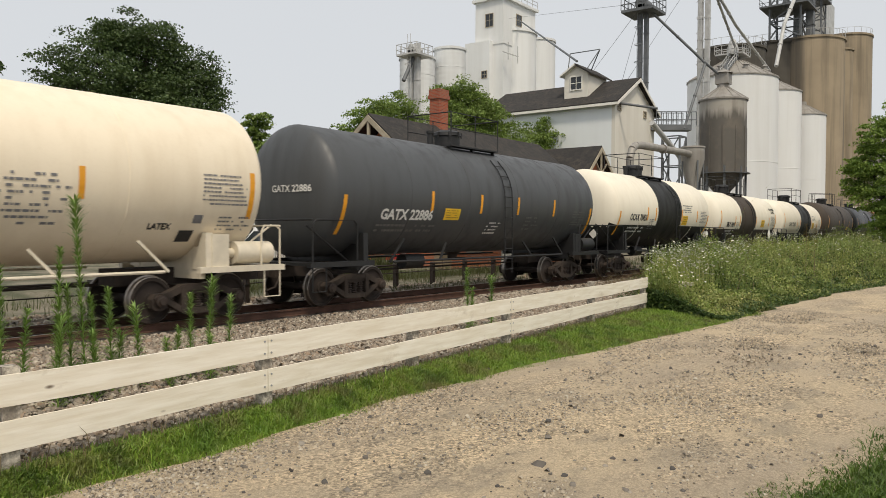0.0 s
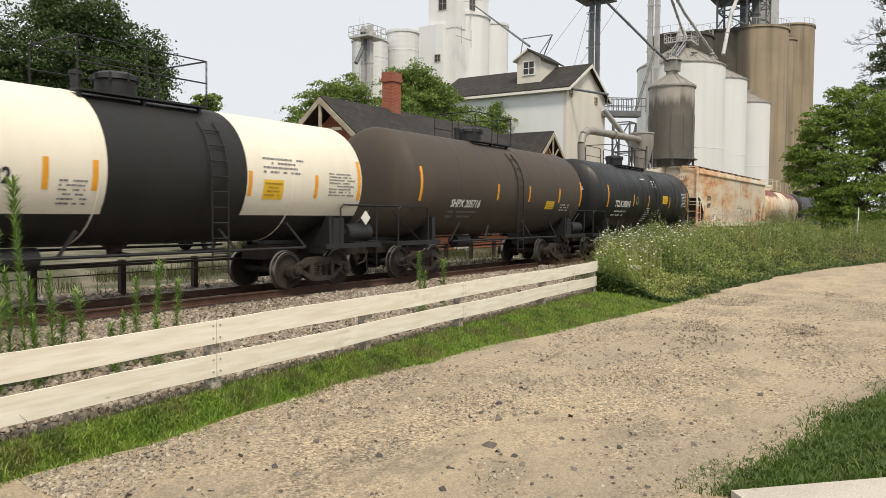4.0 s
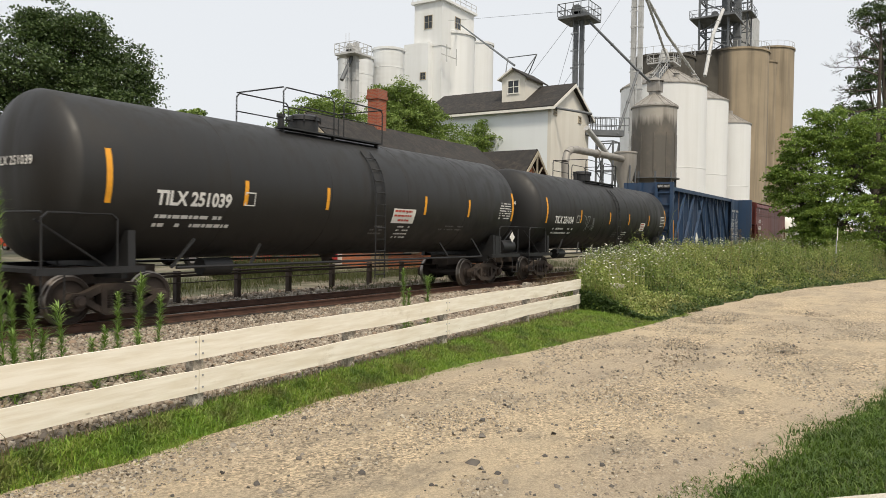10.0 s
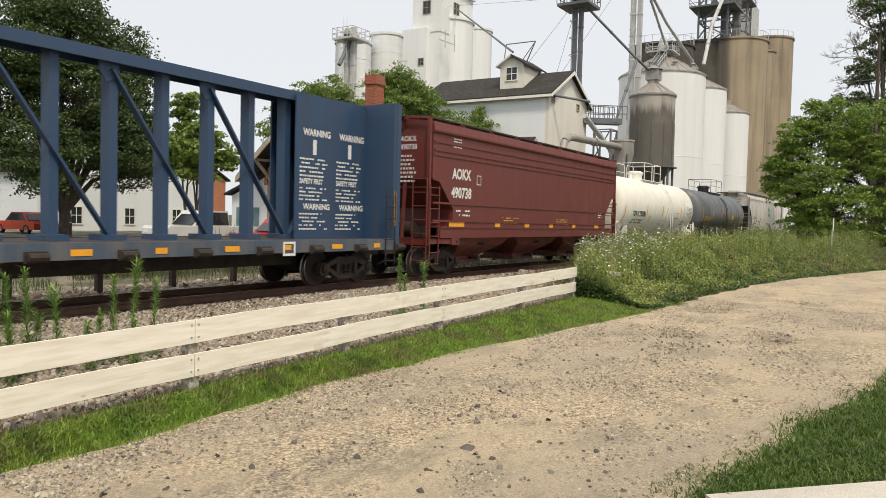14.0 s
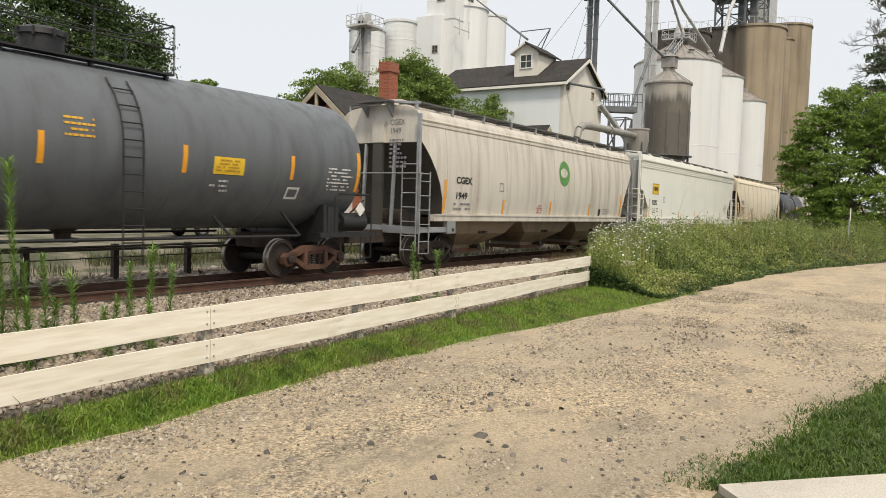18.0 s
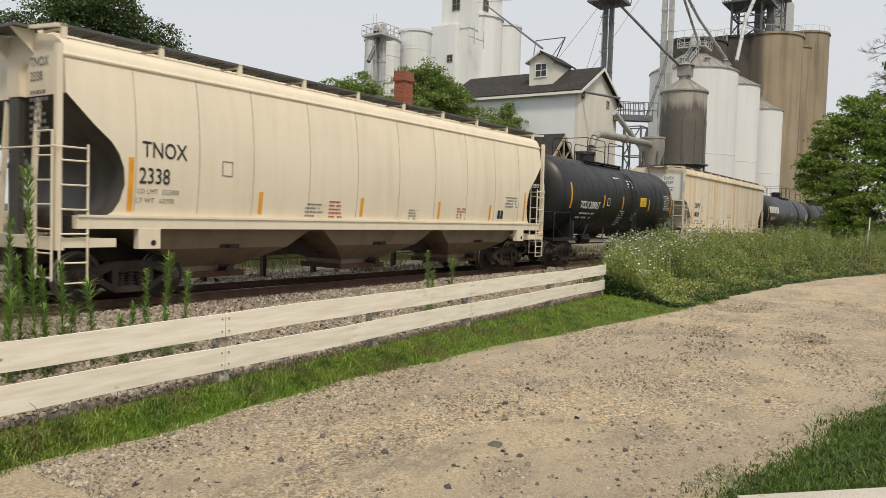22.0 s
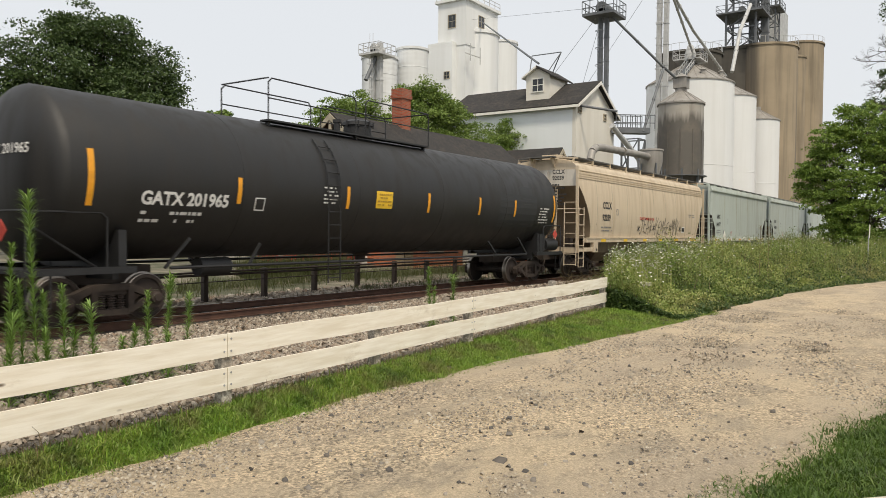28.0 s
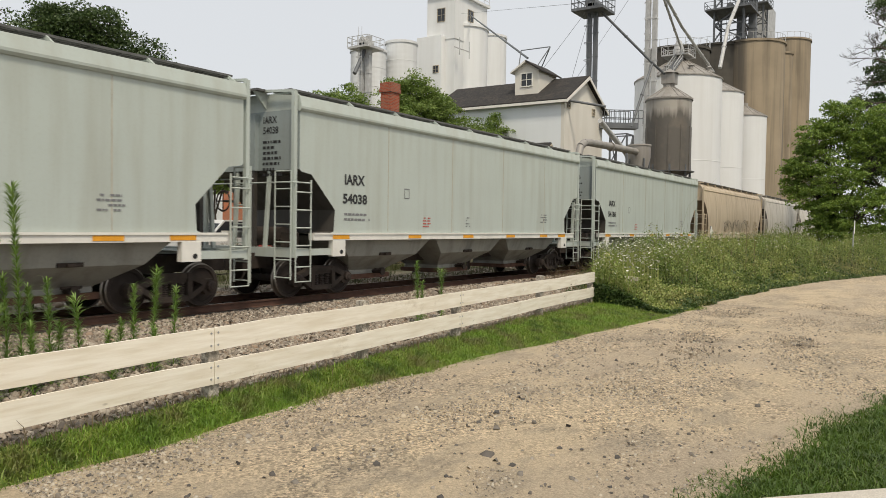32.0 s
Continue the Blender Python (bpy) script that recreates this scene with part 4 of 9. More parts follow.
def guard_fence():
    g = empty("guard_fence", pose(0, 0, 0))
    tagged(g, "dark steel post-and-pipe barrier behind the track", "barrier")
    xs = [2.0 + 2.25 * k for k in range(17)]
    y = lambda x: 17.0 + (x - 13.8) * 0.055
    for x in xs:
        part("post", Shape().box(x - 0.07, x + 0.07, y(x) - 0.07, y(x) + 0.07, 0.05, 0.98), M_STEEL, g)
    for z in (0.93, 0.66):
        part("pipe", Shape().rod((xs[0], y(xs[0]) - 0.1, z), (xs[-1], y(xs[-1]) - 0.1, z), 0.03 if z > 0.9 else 0.015, 8), M_STEEL, g)


guard_fence()


# ---------------------------------------------------------------- tall weeds by the fence
def horseweed(x, y, top, seed):
    q = rng(seed)
    p = empty("horseweed", pose(x, y, 0.0, q.uniform(-4, 4), q.uniform(-5, 5), q.uniform(0, 360)))
    tagged(p, "tall green horseweed with narrow leaves", "weed", "horseweeds by the fence")
    part("stem", Shape().rod((0, 0, -0.02), (0, 0, top * 0.97), 0.011, 6, 0.004), M_HORSE, p)
    r = np.random.RandomState(seed)
    n = int(300 * top)
    h = top * (0.03 + 0.97 * r.rand(n) ** 0.85)
    a = 2.4 * np.arange(n)
    ln = (0.17 * (1 - 0.5 * h / top) + 0.02) * (0.6 + 0.8 * r.rand(n))
    crown = (h > top * 0.8) & (seed % 3 == 0)
    ln = np.where(crown, ln * 1.7, ln)
    up = np.where(crown, 1.1, 0.55 + 0.7 * h / top) + 0.3 * r.randn(n)
    d = np.stack([np.cos(a), np.sin(a), up], 1)
    d /= np.linalg.norm(d, axis=1)[:, None]
    base = np.stack([0 * h, 0 * h, h], 1)
    w = np.stack([-np.sin(a), np.cos(a), 0 * a], 1) * 0.0085
    mid = base + d * ln[:, None] * 0.5
    tip = base + d * ln[:, None] - np.array([0, 0, 1.0]) * (ln * 0.25)[:, None]
    v = np.stack([base, mid + w, tip, mid - w], 1).reshape(-1, 3)
    ob = new("leaves", soup("leaves", v, np.arange(4 * n).reshape(n, 4), M_HORSE))
    ob.parent = p


for _k, (_px, _py, _pt) in enumerate(((4.26, 9.0, 1.89), (4.49, 9.0, 1.46), (4.65, 9.0, 2.49), (4.79, 9.0, 1.31), (4.98, 9.0, 1.4), (5.36, 9.0, 1.09), (5.85, 9.0, 0.79), (6.1, 9.0, 1.23), (6.35, 9.0, 1.44), (6.72, 9.0, 1.17), (12.68, 9.0, 1.35), (13.55, 9.0, 1.15), (3.6, 8.8, 1.7), (3.9, 9.1, 1.2), (4.1, 8.6, 1.1), (3.2, 9.0, 1.9), (4.6, 8.7, 0.9), (5.15, 9.2, 0.8), (6.2, 8.7, 0.7), (5.6, 8.7, 0.7), (2.8, 8.8, 1.5), (13.1, 9.2, 0.9))):
    horseweed(_px, _py, _pt, 100 + _k)


# ---------------------------------------------------------------- buildings: materials
def brick_mat(name, c1, c2, mortar, w=0.22, h=0.075):
    m, n, l, b = shader(name, 0.9)
    co, bt = n.new("ShaderNodeTexCoord"), n.new("ShaderNodeTexBrick")
    sep, add, comb = n.new("ShaderNodeSeparateXYZ"), n.new("ShaderNodeMath"), n.new("ShaderNodeCombineXYZ")
    l.new(co.outputs["Object"], sep.inputs[0])
    l.new(sep.outputs[0], add.inputs[0]), l.new(sep.outputs[1], add.inputs[1])
    l.new(add.outputs[0], comb.inputs[0]), l.new(sep.outputs[2], comb.inputs[1]), l.new(comb.outputs[0], bt.inputs[0])
    bt.inputs["Color1"].default_value, bt.inputs["Color2"].default_value, bt.inputs["Mortar"].default_value = (*c1, 1), (*c2, 1), (*mortar, 1)
    bt.inputs["Scale"].default_value, bt.inputs["Mortar Size"].default_value = 1.0, 0.009
    bt.inputs["Brick Width"].default_value, bt.inputs["Row Height"].default_value = w, h
    c = mix(n, l, times(n, l, ramp(n, l, grain(n, l, 0.8, 6), 0.45, 0.7), 0.5), bt.outputs[0], (0.22, 0.15, 0.11))
    l.new(c, b.inputs["Base Color"])
    bump(n, l, b, bt.outputs["Fac"], -0.4, 0.01)
    return m


def stained(name, col, stain, amount=0.6, scale=0.25, metal=0.0, rough=0.8, bands=0.0):
    """Tall walls with water marks running down them; bands: height of poured or ringed courses."""
    m, n, l, b = shader(name, rough, metal)
    run = ramp(n, l, grain(n, l, scale * 4, 6, (1, 1, 0.06)), 0.42, 0.66)
    big = ramp(n, l, grain(n, l, scale, 5), 0.35, 0.7)
    c = mix(n, l, times(n, l, run, amount), col, stain)
    c = mix(n, l, times(n, l, big, amount * 0.5), c, stain)
    if bands:
        co, sep, wv = n.new("ShaderNodeTexCoord"), n.new("ShaderNodeSeparateXYZ"), n.new("ShaderNodeMath")
        l.new(co.outputs["Object"], sep.inputs[0])
        wv.operation = "PINGPONG"
        wv.inputs[1].default_value = bands
        l.new(sep.outputs[2], wv.inputs[0])
        bump(n, l, b, wv.outputs[0], 0.6, 0.05)
    l.new(c, b.inputs["Base Color"])
    return m


M_BRICK = brick_mat("orange_red_brick", (0.54, 0.165, 0.065), (0.44, 0.125, 0.052), (0.30, 0.22, 0.16))
M_CHIM = brick_mat("chimney_brick", (0.40, 0.085, 0.035), (0.25, 0.05, 0.024), (0.24, 0.17, 0.12))
M_SHINGLE = mottled("dark_shingles", [(0.035, 0.031, 0.028), (0.055, 0.046, 0.038), (0.025, 0.023, 0.022)], [0.8, 3.0], fine=14, relief=0.5)
M_TRIM = plain("grey_cream_trim", (0.42, 0.37, 0.28), 0.8, 0, 0.35, 2.0)
M_SIDING = stained("white_board_siding", (0.76, 0.79, 0.80), (0.64, 0.66, 0.66), 0.22, 0.2)
M_SIDING2 = stained("cream_board_siding", (0.72, 0.69, 0.62), (0.56, 0.52, 0.44), 0.35, 0.3)
M_TANKW = stained("white_tank_sheet", (0.76, 0.765, 0.76), (0.58, 0.57, 0.54), 0.30, 0.22, rough=0.55, bands=0.0)
def weathered_silo():
    """Poured concrete, darkened in ragged streaks towards its +y side, tan elsewhere."""
    m = stained("brown_stained_concrete", (0.38, 0.305, 0.21), (0.12, 0.098, 0.07), 0.75, 0.16)
    n, l = m.node_tree.nodes, m.node_tree.links
    b = n["Principled BSDF"]
    src = b.inputs["Base Color"].links[0].from_socket
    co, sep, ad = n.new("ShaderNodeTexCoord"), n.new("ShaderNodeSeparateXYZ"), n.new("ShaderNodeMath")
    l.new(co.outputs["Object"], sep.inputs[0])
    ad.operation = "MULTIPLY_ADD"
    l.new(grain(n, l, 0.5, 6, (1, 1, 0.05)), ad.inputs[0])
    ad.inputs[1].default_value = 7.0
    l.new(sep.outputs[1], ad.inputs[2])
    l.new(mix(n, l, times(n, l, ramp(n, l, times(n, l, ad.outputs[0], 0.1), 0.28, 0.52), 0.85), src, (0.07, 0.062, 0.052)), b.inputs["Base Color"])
    return m


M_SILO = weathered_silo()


def sooty_bin():
    """Bare sheet, dark with soot below and clean in the upper courses."""
    m, n, l, b = shader("soot_streaked_bin_sheet", 0.6, 0.2)
    co, sep, mr, add = n.new("ShaderNodeTexCoord"), n.new("ShaderNodeSeparateXYZ"), n.new("ShaderNodeMapRange"), n.new("ShaderNodeMath")
    l.new(co.outputs["Object"], sep.inputs[0]), l.new(sep.outputs[2], mr.inputs[0])
    mr.inputs[1].default_value, mr.inputs[2].default_value = 13.6, 10.6
    add.operation = "MULTIPLY_ADD"
    l.new(grain(n, l, 1.4, 6, (1, 1, 0.08)), add.inputs[0])
    add.inputs[1].default_value = 1.3
    l.new(mr.outputs[0], add.inputs[2])
    c = mix(n, l, ramp(n, l, add.outputs[0], 0.7, 1.5), (0.40, 0.37, 0.325), (0.13, 0.118, 0.102))
    c = mix(n, l, times(n, l, ramp(n, l, grain(n, l, 0.8, 5), 0.5, 0.7), 0.35), c, (0.24, 0.20, 0.16))
    l.new(c, b.inputs["Base Color"])
    return m


M_BINGREY = sooty_bin()
M_BINROOF = stained("dull_metal_roof", (0.36, 0.34, 0.31), (0.20, 0.18, 0.16), 0.5, 0.5, 0.3, 0.6)
# copy of the silo concrete with shade painted in, for shadowed and rear silos
M_SILODARK = stained("shaded_concrete", (0.085, 0.076, 0.062), (0.04, 0.036, 0.03), 0.8, 0.14, bands=0.6)
M_ELEV = stained("whitewashed_concrete", (0.78, 0.79, 0.785), (0.60, 0.60, 0.575), 0.35, 0.15)
M_CORR = stained("white_corrugated_sheet", (0.73, 0.745, 0.745), (0.50, 0.50, 0.485), 0.4, 0.2, bands=0.35)
M_FRAME = plain("grey_steelwork", (0.16, 0.17, 0.18), 0.6, 0.3, 0.3, 1.0)
M_PALEFRAME = plain("pale_steelwork", (0.52, 0.52, 0.51), 0.55, 0.1, 0.3, 1.0)
M_GLASS = plain("dark_window_glass", (0.03, 0.035, 0.04), 0.08, 0.0, 0.2, 1.0)
M_BARK = mottled("bark", [(0.07, 0.055, 0.042), (0.11, 0.09, 0.07)], [4.0], fine=18, relief=0.8)


def window(parent, face, a, z, w, h, at, frame_mat, wall_dir):
    """A window on a wall. face 'x': wall facing -x at x = at, a along y; face 'y': wall facing -y at y = at, a along x."""
    def bx(s, a0, a1, z0, z1, d0, d1):
        return s.box(at - d1, at - d0, a0, a1, z0, z1) if face == "x" else s.box(a0, a1, at - d1, at - d0, z0, z1)
    t = 0.09
    win = part("window", bx(Shape(), a - w / 2 - t, a + w / 2 + t, z - t, z, 0, 0.08), frame_mat, parent)
    part("head_board", bx(Shape(), a - w / 2 - t, a + w / 2 + t, z + h, z + h + t, 0, 0.08), frame_mat, win)
    for b0 in (a - w / 2 - t, a + w / 2):
        part("jamb", bx(Shape(), b0, b0 + t, z, z + h, 0, 0.08), frame_mat, win)
    part("mullion", bx(Shape(), a - 0.025, a + 0.025, z, z + h, 0, 0.05), frame_mat, win)
    part("transom", bx(Shape(), a - w / 2, a + w / 2, z + h / 2 - 0.025, z + h / 2 + 0.025, 0, 0.047), frame_mat, win)
    part("pane", bx(Shape(), a - w / 2, a + w / 2, z, z + h, 0.004, 0.02), M_GLASS, win)
    return win


def depot():
    d = empty("brick_depot", pose(0, 0, 0))
    tagged(d, "old orange-brick railway depot with dark shingle roof", "depot")
    X0, X1, YF, YB, YR, ZE, ZR, G = 27.0, 41.2, 20.6, 27.4, 24.1, 4.55, 7.45, 0.3
    part("gable_wall", Shape().prism([(YF, G), (YB, G), (YB, ZE), (YR, ZR - 0.25), (YF, ZE)], X0, X0 + 0.35, plane="yz"), M_BRICK, d)
    part("gable_wall", Shape().prism([(YF, G), (YB, G), (YB, ZE), (YR, ZR - 0.25), (YF, ZE)], X1 - 0.35, X1, plane="yz"), M_BRICK, d)
    part("front_wall", Shape().box(X0 + 0.35, X1 - 0.35, YF, YF + 0.35, G, ZE), M_BRICK, d)
    part("back_wall", Shape().box(X0 + 0.35, X1 - 0.35, YB - 0.35, YB, G, ZE), M_BRICK, d)
    # roof planes with wide eaves
    for sgn, ye in ((-1, YF - 1.35), (1, YB + 1.0)):
        k = (ZR - ZE) / (YR - YF)
        ze = ZR - k * abs(YR - ye)
        s = Shape().prism([(YR, ZR), (ye, ze), (ye, ze + 0.14), (YR, ZR + 0.16)], X0 - 1.2, X1 + 0.3, plane="yz")
        roof = part("roof_plane", s, M_SHINGLE, d)
        part("barge_board", Shape().prism([(YR, ZR - 0.22), (ye, ze - 0.2), (ye, ze + 0.05), (YR, ZR + 0.08)], X0 - 1.26, X0 - 1.2 - 0.004, plane="yz"), M_TRIM, roof)
        part("eave_board", Shape().box(X0 - 1.2, X1 + 0.3, min(ye, ye + sgn * 0.04), max(ye, ye + sgn * 0.04), ze - 0.16, ze + 0.02), M_TRIM, roof)
    part("gable_post", Shape().box(X0 - 1.22, X0 - 1.12, YR - 0.07, YR + 0.07, ZR - 1.5, ZR - 0.1), M_TRIM, d)
    part("collar_beam", Shape().box(X0 - 1.22, X0 - 1.12, YR - 1.35, YR + 1.35, ZR - 1.5, ZR - 1.36), M_TRIM, d)
    for y in (YF + 0.25, YB - 0.25):
        part("eave_bracket", Shape().bar((X0 - 1.15, y, ZE + 0.25), (X0, y, ZE - 0.75), 0.12, 0.12).bar((X0 - 1.15, y, ZE + 0.25), (X0, y, ZE + 0.25), 0.12, 0.12), M_TRIM, d)
    for x in (29.2, 31.8, 34.4, 37.0, 39.6):
        part("eave_bracket", Shape().bar((x, YF - 1.2, 3.75), (x, YF, 2.85), 0.12, 0.12).bar((x, YF - 1.2, 3.75), (x, YF, 3.85), 0.12, 0.12), M_TRIM, d)
    buff = brick_mat("buff_brick", (0.36, 0.27, 0.15), (0.28, 0.20, 0.11), (0.30, 0.25, 0.18))
    part("corner_pier", Shape().prism([(25.9, G), (YB + 0.02, G), (YB + 0.02, ZE - 0.1), (25.9, ZE + 1.0)], X0 - 0.04, X0 - 0.002, plane="yz"), buff, d)
    part("corner_pier", Shape().prism([(YF - 0.03, G), (YF + 0.5, G), (YF + 0.5, ZE + 0.25), (YF - 0.03, ZE - 0.1)], X0 - 0.04, X0 - 0.002, plane="yz"), buff, d)
    part("corner_pier", Shape().box(X0 - 0.04, X0 + 0.6, YF - 0.035, YF - 0.003, G, ZE - 0.2), buff, d)
    part("vent_grille", Shape().box(X0 - 0.05, X0 - 0.01, 23.3, 24.4, 4.95, 5.35), M_BLACK, d)
    # stepped brick courses under the gable
    for k in range(9):
        for sg in (-1, 1):
            y = YR + sg * (0.5 + k * 0.36)
            z = ZR - 0.75 - (abs(y - YR)) * (ZR - ZE) / (YR - YF)
            part("corbel", Shape().box(X0 - 0.1, X0 + 0.05, y - 0.1, y + 0.1, z - 0.28, z + 0.12), M_BRICK, d)
    part("lintel", Shape().box(X0 - 0.06, X0 + 0.1, 22.6, 24.8, 4.0, 4.3), M_TRIM, d)
    dr = part("door_1", Shape().box(X0 - 0.05, X0 + 0.1, 22.8, 24.6, G, 4.0), M_WHITE, d)
    part("pane", Shape().box(X0 - 0.07, X0 - 0.05 - 0.004, 23.5, 24.4, 1.3, 2.2), M_GLASS, dr)
    part("door_lamp", Shape().lathe([(0.0, 4.62), (0.05, 4.6), (0.22, 4.42), (0.2, 4.42), (0.0, 4.55)], 12, at=(X0 - 0.5, 23.9, 0)).rod((X0, 23.9, 4.75), (X0 - 0.5, 23.9, 4.62), 0.02), M_BLACK, d)
    for x in (29.4, 35.6, 38.8):
        window(d, "y", x, 1.2, 1.1, 2.0, YF, M_TRIM, 0)
    part("door_1", Shape().box(31.8, 33.2, YF - 0.05, YF + 0.1, G, 2.9), M_WHITE, d)
    part("boarded_sign", Shape().box(28.4, 30.6, YF - 0.1, YF - 0.05, 3.3, 3.6), M_TRIM, d)
    # white lean-to at the back corner
    part("lean_to_wall", Shape().prism([(YB + 0.004, G), (30.2, G), (30.2, 3.1), (YB + 0.004, 4.2)], X0 + 0.2, X0 + 4.0, plane="yz"), M_SIDING, d)
    part("lean_to_roof", Shape().prism([(YB, 4.25), (30.5, 3.1), (30.5, 3.2), (YB, 4.38)], X0 - 0.1, X0 + 4.2, plane="yz"), M_SHINGLE, d)
    part("lean_to_door", Shape().box(X0 + 0.14, X0 + 0.196, 28.2, 29.8, G, 2.5), plain("faded_blue_door", (0.17, 0.27, 0.30), 0.7), d)
    # chimney
    ch = part("chimney", Shape().box(30.9, 31.65, 23.85, 24.5, 6.3, 9.3), M_CHIM, d)
    part("chimney_cap", Shape().box(30.84, 31.71, 23.79, 24.56, 9.0, 9.2).box(30.87, 31.68, 23.82, 24.53, 9.2, 9.5), M_CHIM, ch)
    # cross gable towards the track
    c = empty("cross_gable_house", pose(0, 0, 0))
    tagged(c, "small dark-roofed house with open gable truss", "house")
    xa, xr, xb, yf, yb, ze, zr = 41.25, 43.4, 45.5, 20.8, 28.0, 5.5, 7.35
    part("wall", Shape().prism([(xa + 0.3, 0.3), (xb - 0.3, 0.3), (xb - 0.3, ze), (xr, zr - 0.3), (xa + 0.3, ze)], yf + 0.5, yb), M_BRICK, c)
    for e in (xa - 0.25, xb + 0.25):
        roof = part("roof_plane", Shape().prism([(xr, zr), (e, ze - 0.3), (e, ze - 0.16), (xr, zr + 0.16)], yf - 0.1, yb + 0.4), M_SHINGLE, c)
        part("barge_board", Shape().prism([(xr, zr - 0.2), (e, ze - 0.5), (e, ze - 0.26), (xr, zr + 0.06)], yf - 0.16, yf - 0.104), M_TRIM, roof)
    part("gable_truss", Shape().box(xr - 0.06, xr + 0.06, yf - 0.12, yf - 0.04, ze - 0.1, zr - 0.1).box(xa + 0.1, xb - 0.1, yf - 0.12, yf - 0.04, ze + 0.1, ze + 0.24).bar((xr, yf - 0.08, ze + 0.2), (xr + 0.8, yf - 0.08, ze + 0.95), 0.09, 0.06).bar((xr, yf - 0.08, ze + 0.2), (xr - 0.8, yf - 0.08, ze + 0.95), 0.09, 0.06), M_TRIM, c)


depot()


def mill():
    m = empty("grain_mill", pose(0, 0, 0))
    tagged(m, "tall white boarded mill with dark gable roof and dormer", "mill")
    x0, x1, y0, y1, ze, zr = 56.9, 65.1, 26.0, 38.5, 12.75, 15.05
    xr = (x0 + x1) / 2
    part("long_wall", Shape().box(x0, x0 + 0.3, y0 + 0.3, y1, 0.2, ze), M_SIDING, m)
    part("long_wall", Shape().box(x1 - 0.3, x1, y0 + 0.3, y1, 0.2, ze), M_SIDING, m)
    part("gable_wall", Shape().prism([(x0, 0.2), (x1, 0.2), (x1, ze), (xr, zr - 0.1), (x0, ze)], y0, y0 + 0.3), M_SIDING2, m)
    part("gable_wall", Shape().prism([(x0, 0.2), (x1, 0.2), (x1, ze), (xr, zr - 0.1), (x0, ze)], y1, y1 + 0.3), M_SIDING2, m)
    for e in (x0 - 0.45, x1 + 0.45):
        ez = ze - 0.25
        roof = part("roof_plane", Shape().prism([(xr, zr), (e, ez), (e, ez + 0.16), (xr, zr + 0.18)], y0 - 0.4, y1 + 0.6), M_SHINGLE, m)
        part("barge_board", Shape().prism([(xr, zr - 0.18), (e, ez - 0.18), (e, ez + 0.06), (xr, zr + 0.1)], y0 - 0.46, y0 - 0.404), M_WHITE, roof)
        part("eave_board", Shape().box(min(e, e + 0.05 * (1 if e > xr else -1)), max(e, e + 0.05 * (1 if e > xr else -1)), y0 - 0.4, y1 + 0.6, ez - 0.16, ez + 0.05), M_WHITE, roof)
    # dormer
    dx = 58.0
    part("dormer_wall", Shape().prism([(28.95, 13.4), (31.2, 13.4), (31.2, 15.6), (30.1, 16.2), (28.95, 15.6)], dx, 61.5, plane="yz"), M_SIDING2, m)
    for e in (28.65, 31.5):
        part("dormer_roof", Shape().prism([(30.08, 16.25), (e, 15.38), (e, 15.5), (30.08, 16.42)], dx - 0.35, 62.0, plane="yz"), M_WHITE if e > 30 else M_SHINGLE, m)
    window(m, "x", 30.07, 14.25, 1.0, 1.05, dx, M_WHITE, 0)
    for x, z in ((57.65, 12.1), (62.9, 12.1)):
        window(m, "y", x, z, 0.45, 0.45, y0, M_TRIM, 0)
    # spout tripod on the dormer ridge
    part("spout_stand", Shape().bar((58.2, 29.2, 15.9), (59.0, 28.4, 17.6), 0.07, 0.07).bar((58.2, 31.0, 15.9), (59.0, 31.2, 17.6), 0.07, 0.07).bar((59.0, 28.4, 17.6), (59.0, 31.2, 17.6), 0.07, 0.07).bar((60.4, 30.0, 16.0), (59.0, 28.4, 17.6), 0.07, 0.07), M_FRAME, m)


mill()


# ---------------------------------------------------------------- tanks and silos
def cyl_tank(name, x, y, r, z0, ze, label, wall, roof_h=0.0, rings=0, roof_mat=None, ribs=0, category="silo", group="grain tanks", cap=True, lip=0.12, posts=0):
    t = empty(name, pose(x, y, 0))
    tagged(t, label, category, group)
    s = Shape().lathe([(r, z0), (r, ze)], 56)
    part("wall", s, wall, t)
    if roof_h:
        roof = part("roof", Shape().lathe([(r + lip, ze - 0.12), (r + lip, ze + 0.02), (0.55, ze + roof_h), (0.55, ze + roof_h + 0.5), (0.0, ze + roof_h + 0.5)], 40, smooth=False), roof_mat or M_BINROOF, t)
        for k in range(ribs):
            a = 2 * math.pi * k / ribs
            part("roof_rib", Shape().bar(((r + lip) * math.cos(a), (r + lip) * math.sin(a), ze + 0.03), (0.55 * math.cos(a), 0.55 * math.sin(a), ze + roof_h + 0.02), 0.07, 0.07), roof_mat or M_BINROOF, roof)
    elif cap:
        part("roof", Shape().lathe([(r + lip, ze - 0.35), (r + lip, ze), (0.0, ze + 0.15)], 56), roof_mat or wall, t)
    for k in range(rings):
        z = z0 + (ze - z0) * (k + 1) / (rings + 1)
        part("hoop", Shape().lathe([(r, z - 0.04), (r + 0.03, z - 0.02), (r + 0.03, z + 0.02), (r, z + 0.04)], 48), wall, t)
    for k in range(posts):
        a = 2 * math.pi * k / posts
        part("stiffener", Shape().bar((r * math.cos(a), r * math.sin(a), z0), (r * math.cos(a), r * math.sin(a), z0 + (ze - z0) * 0.62), 0.1, 0.1), wall, t)
    return t


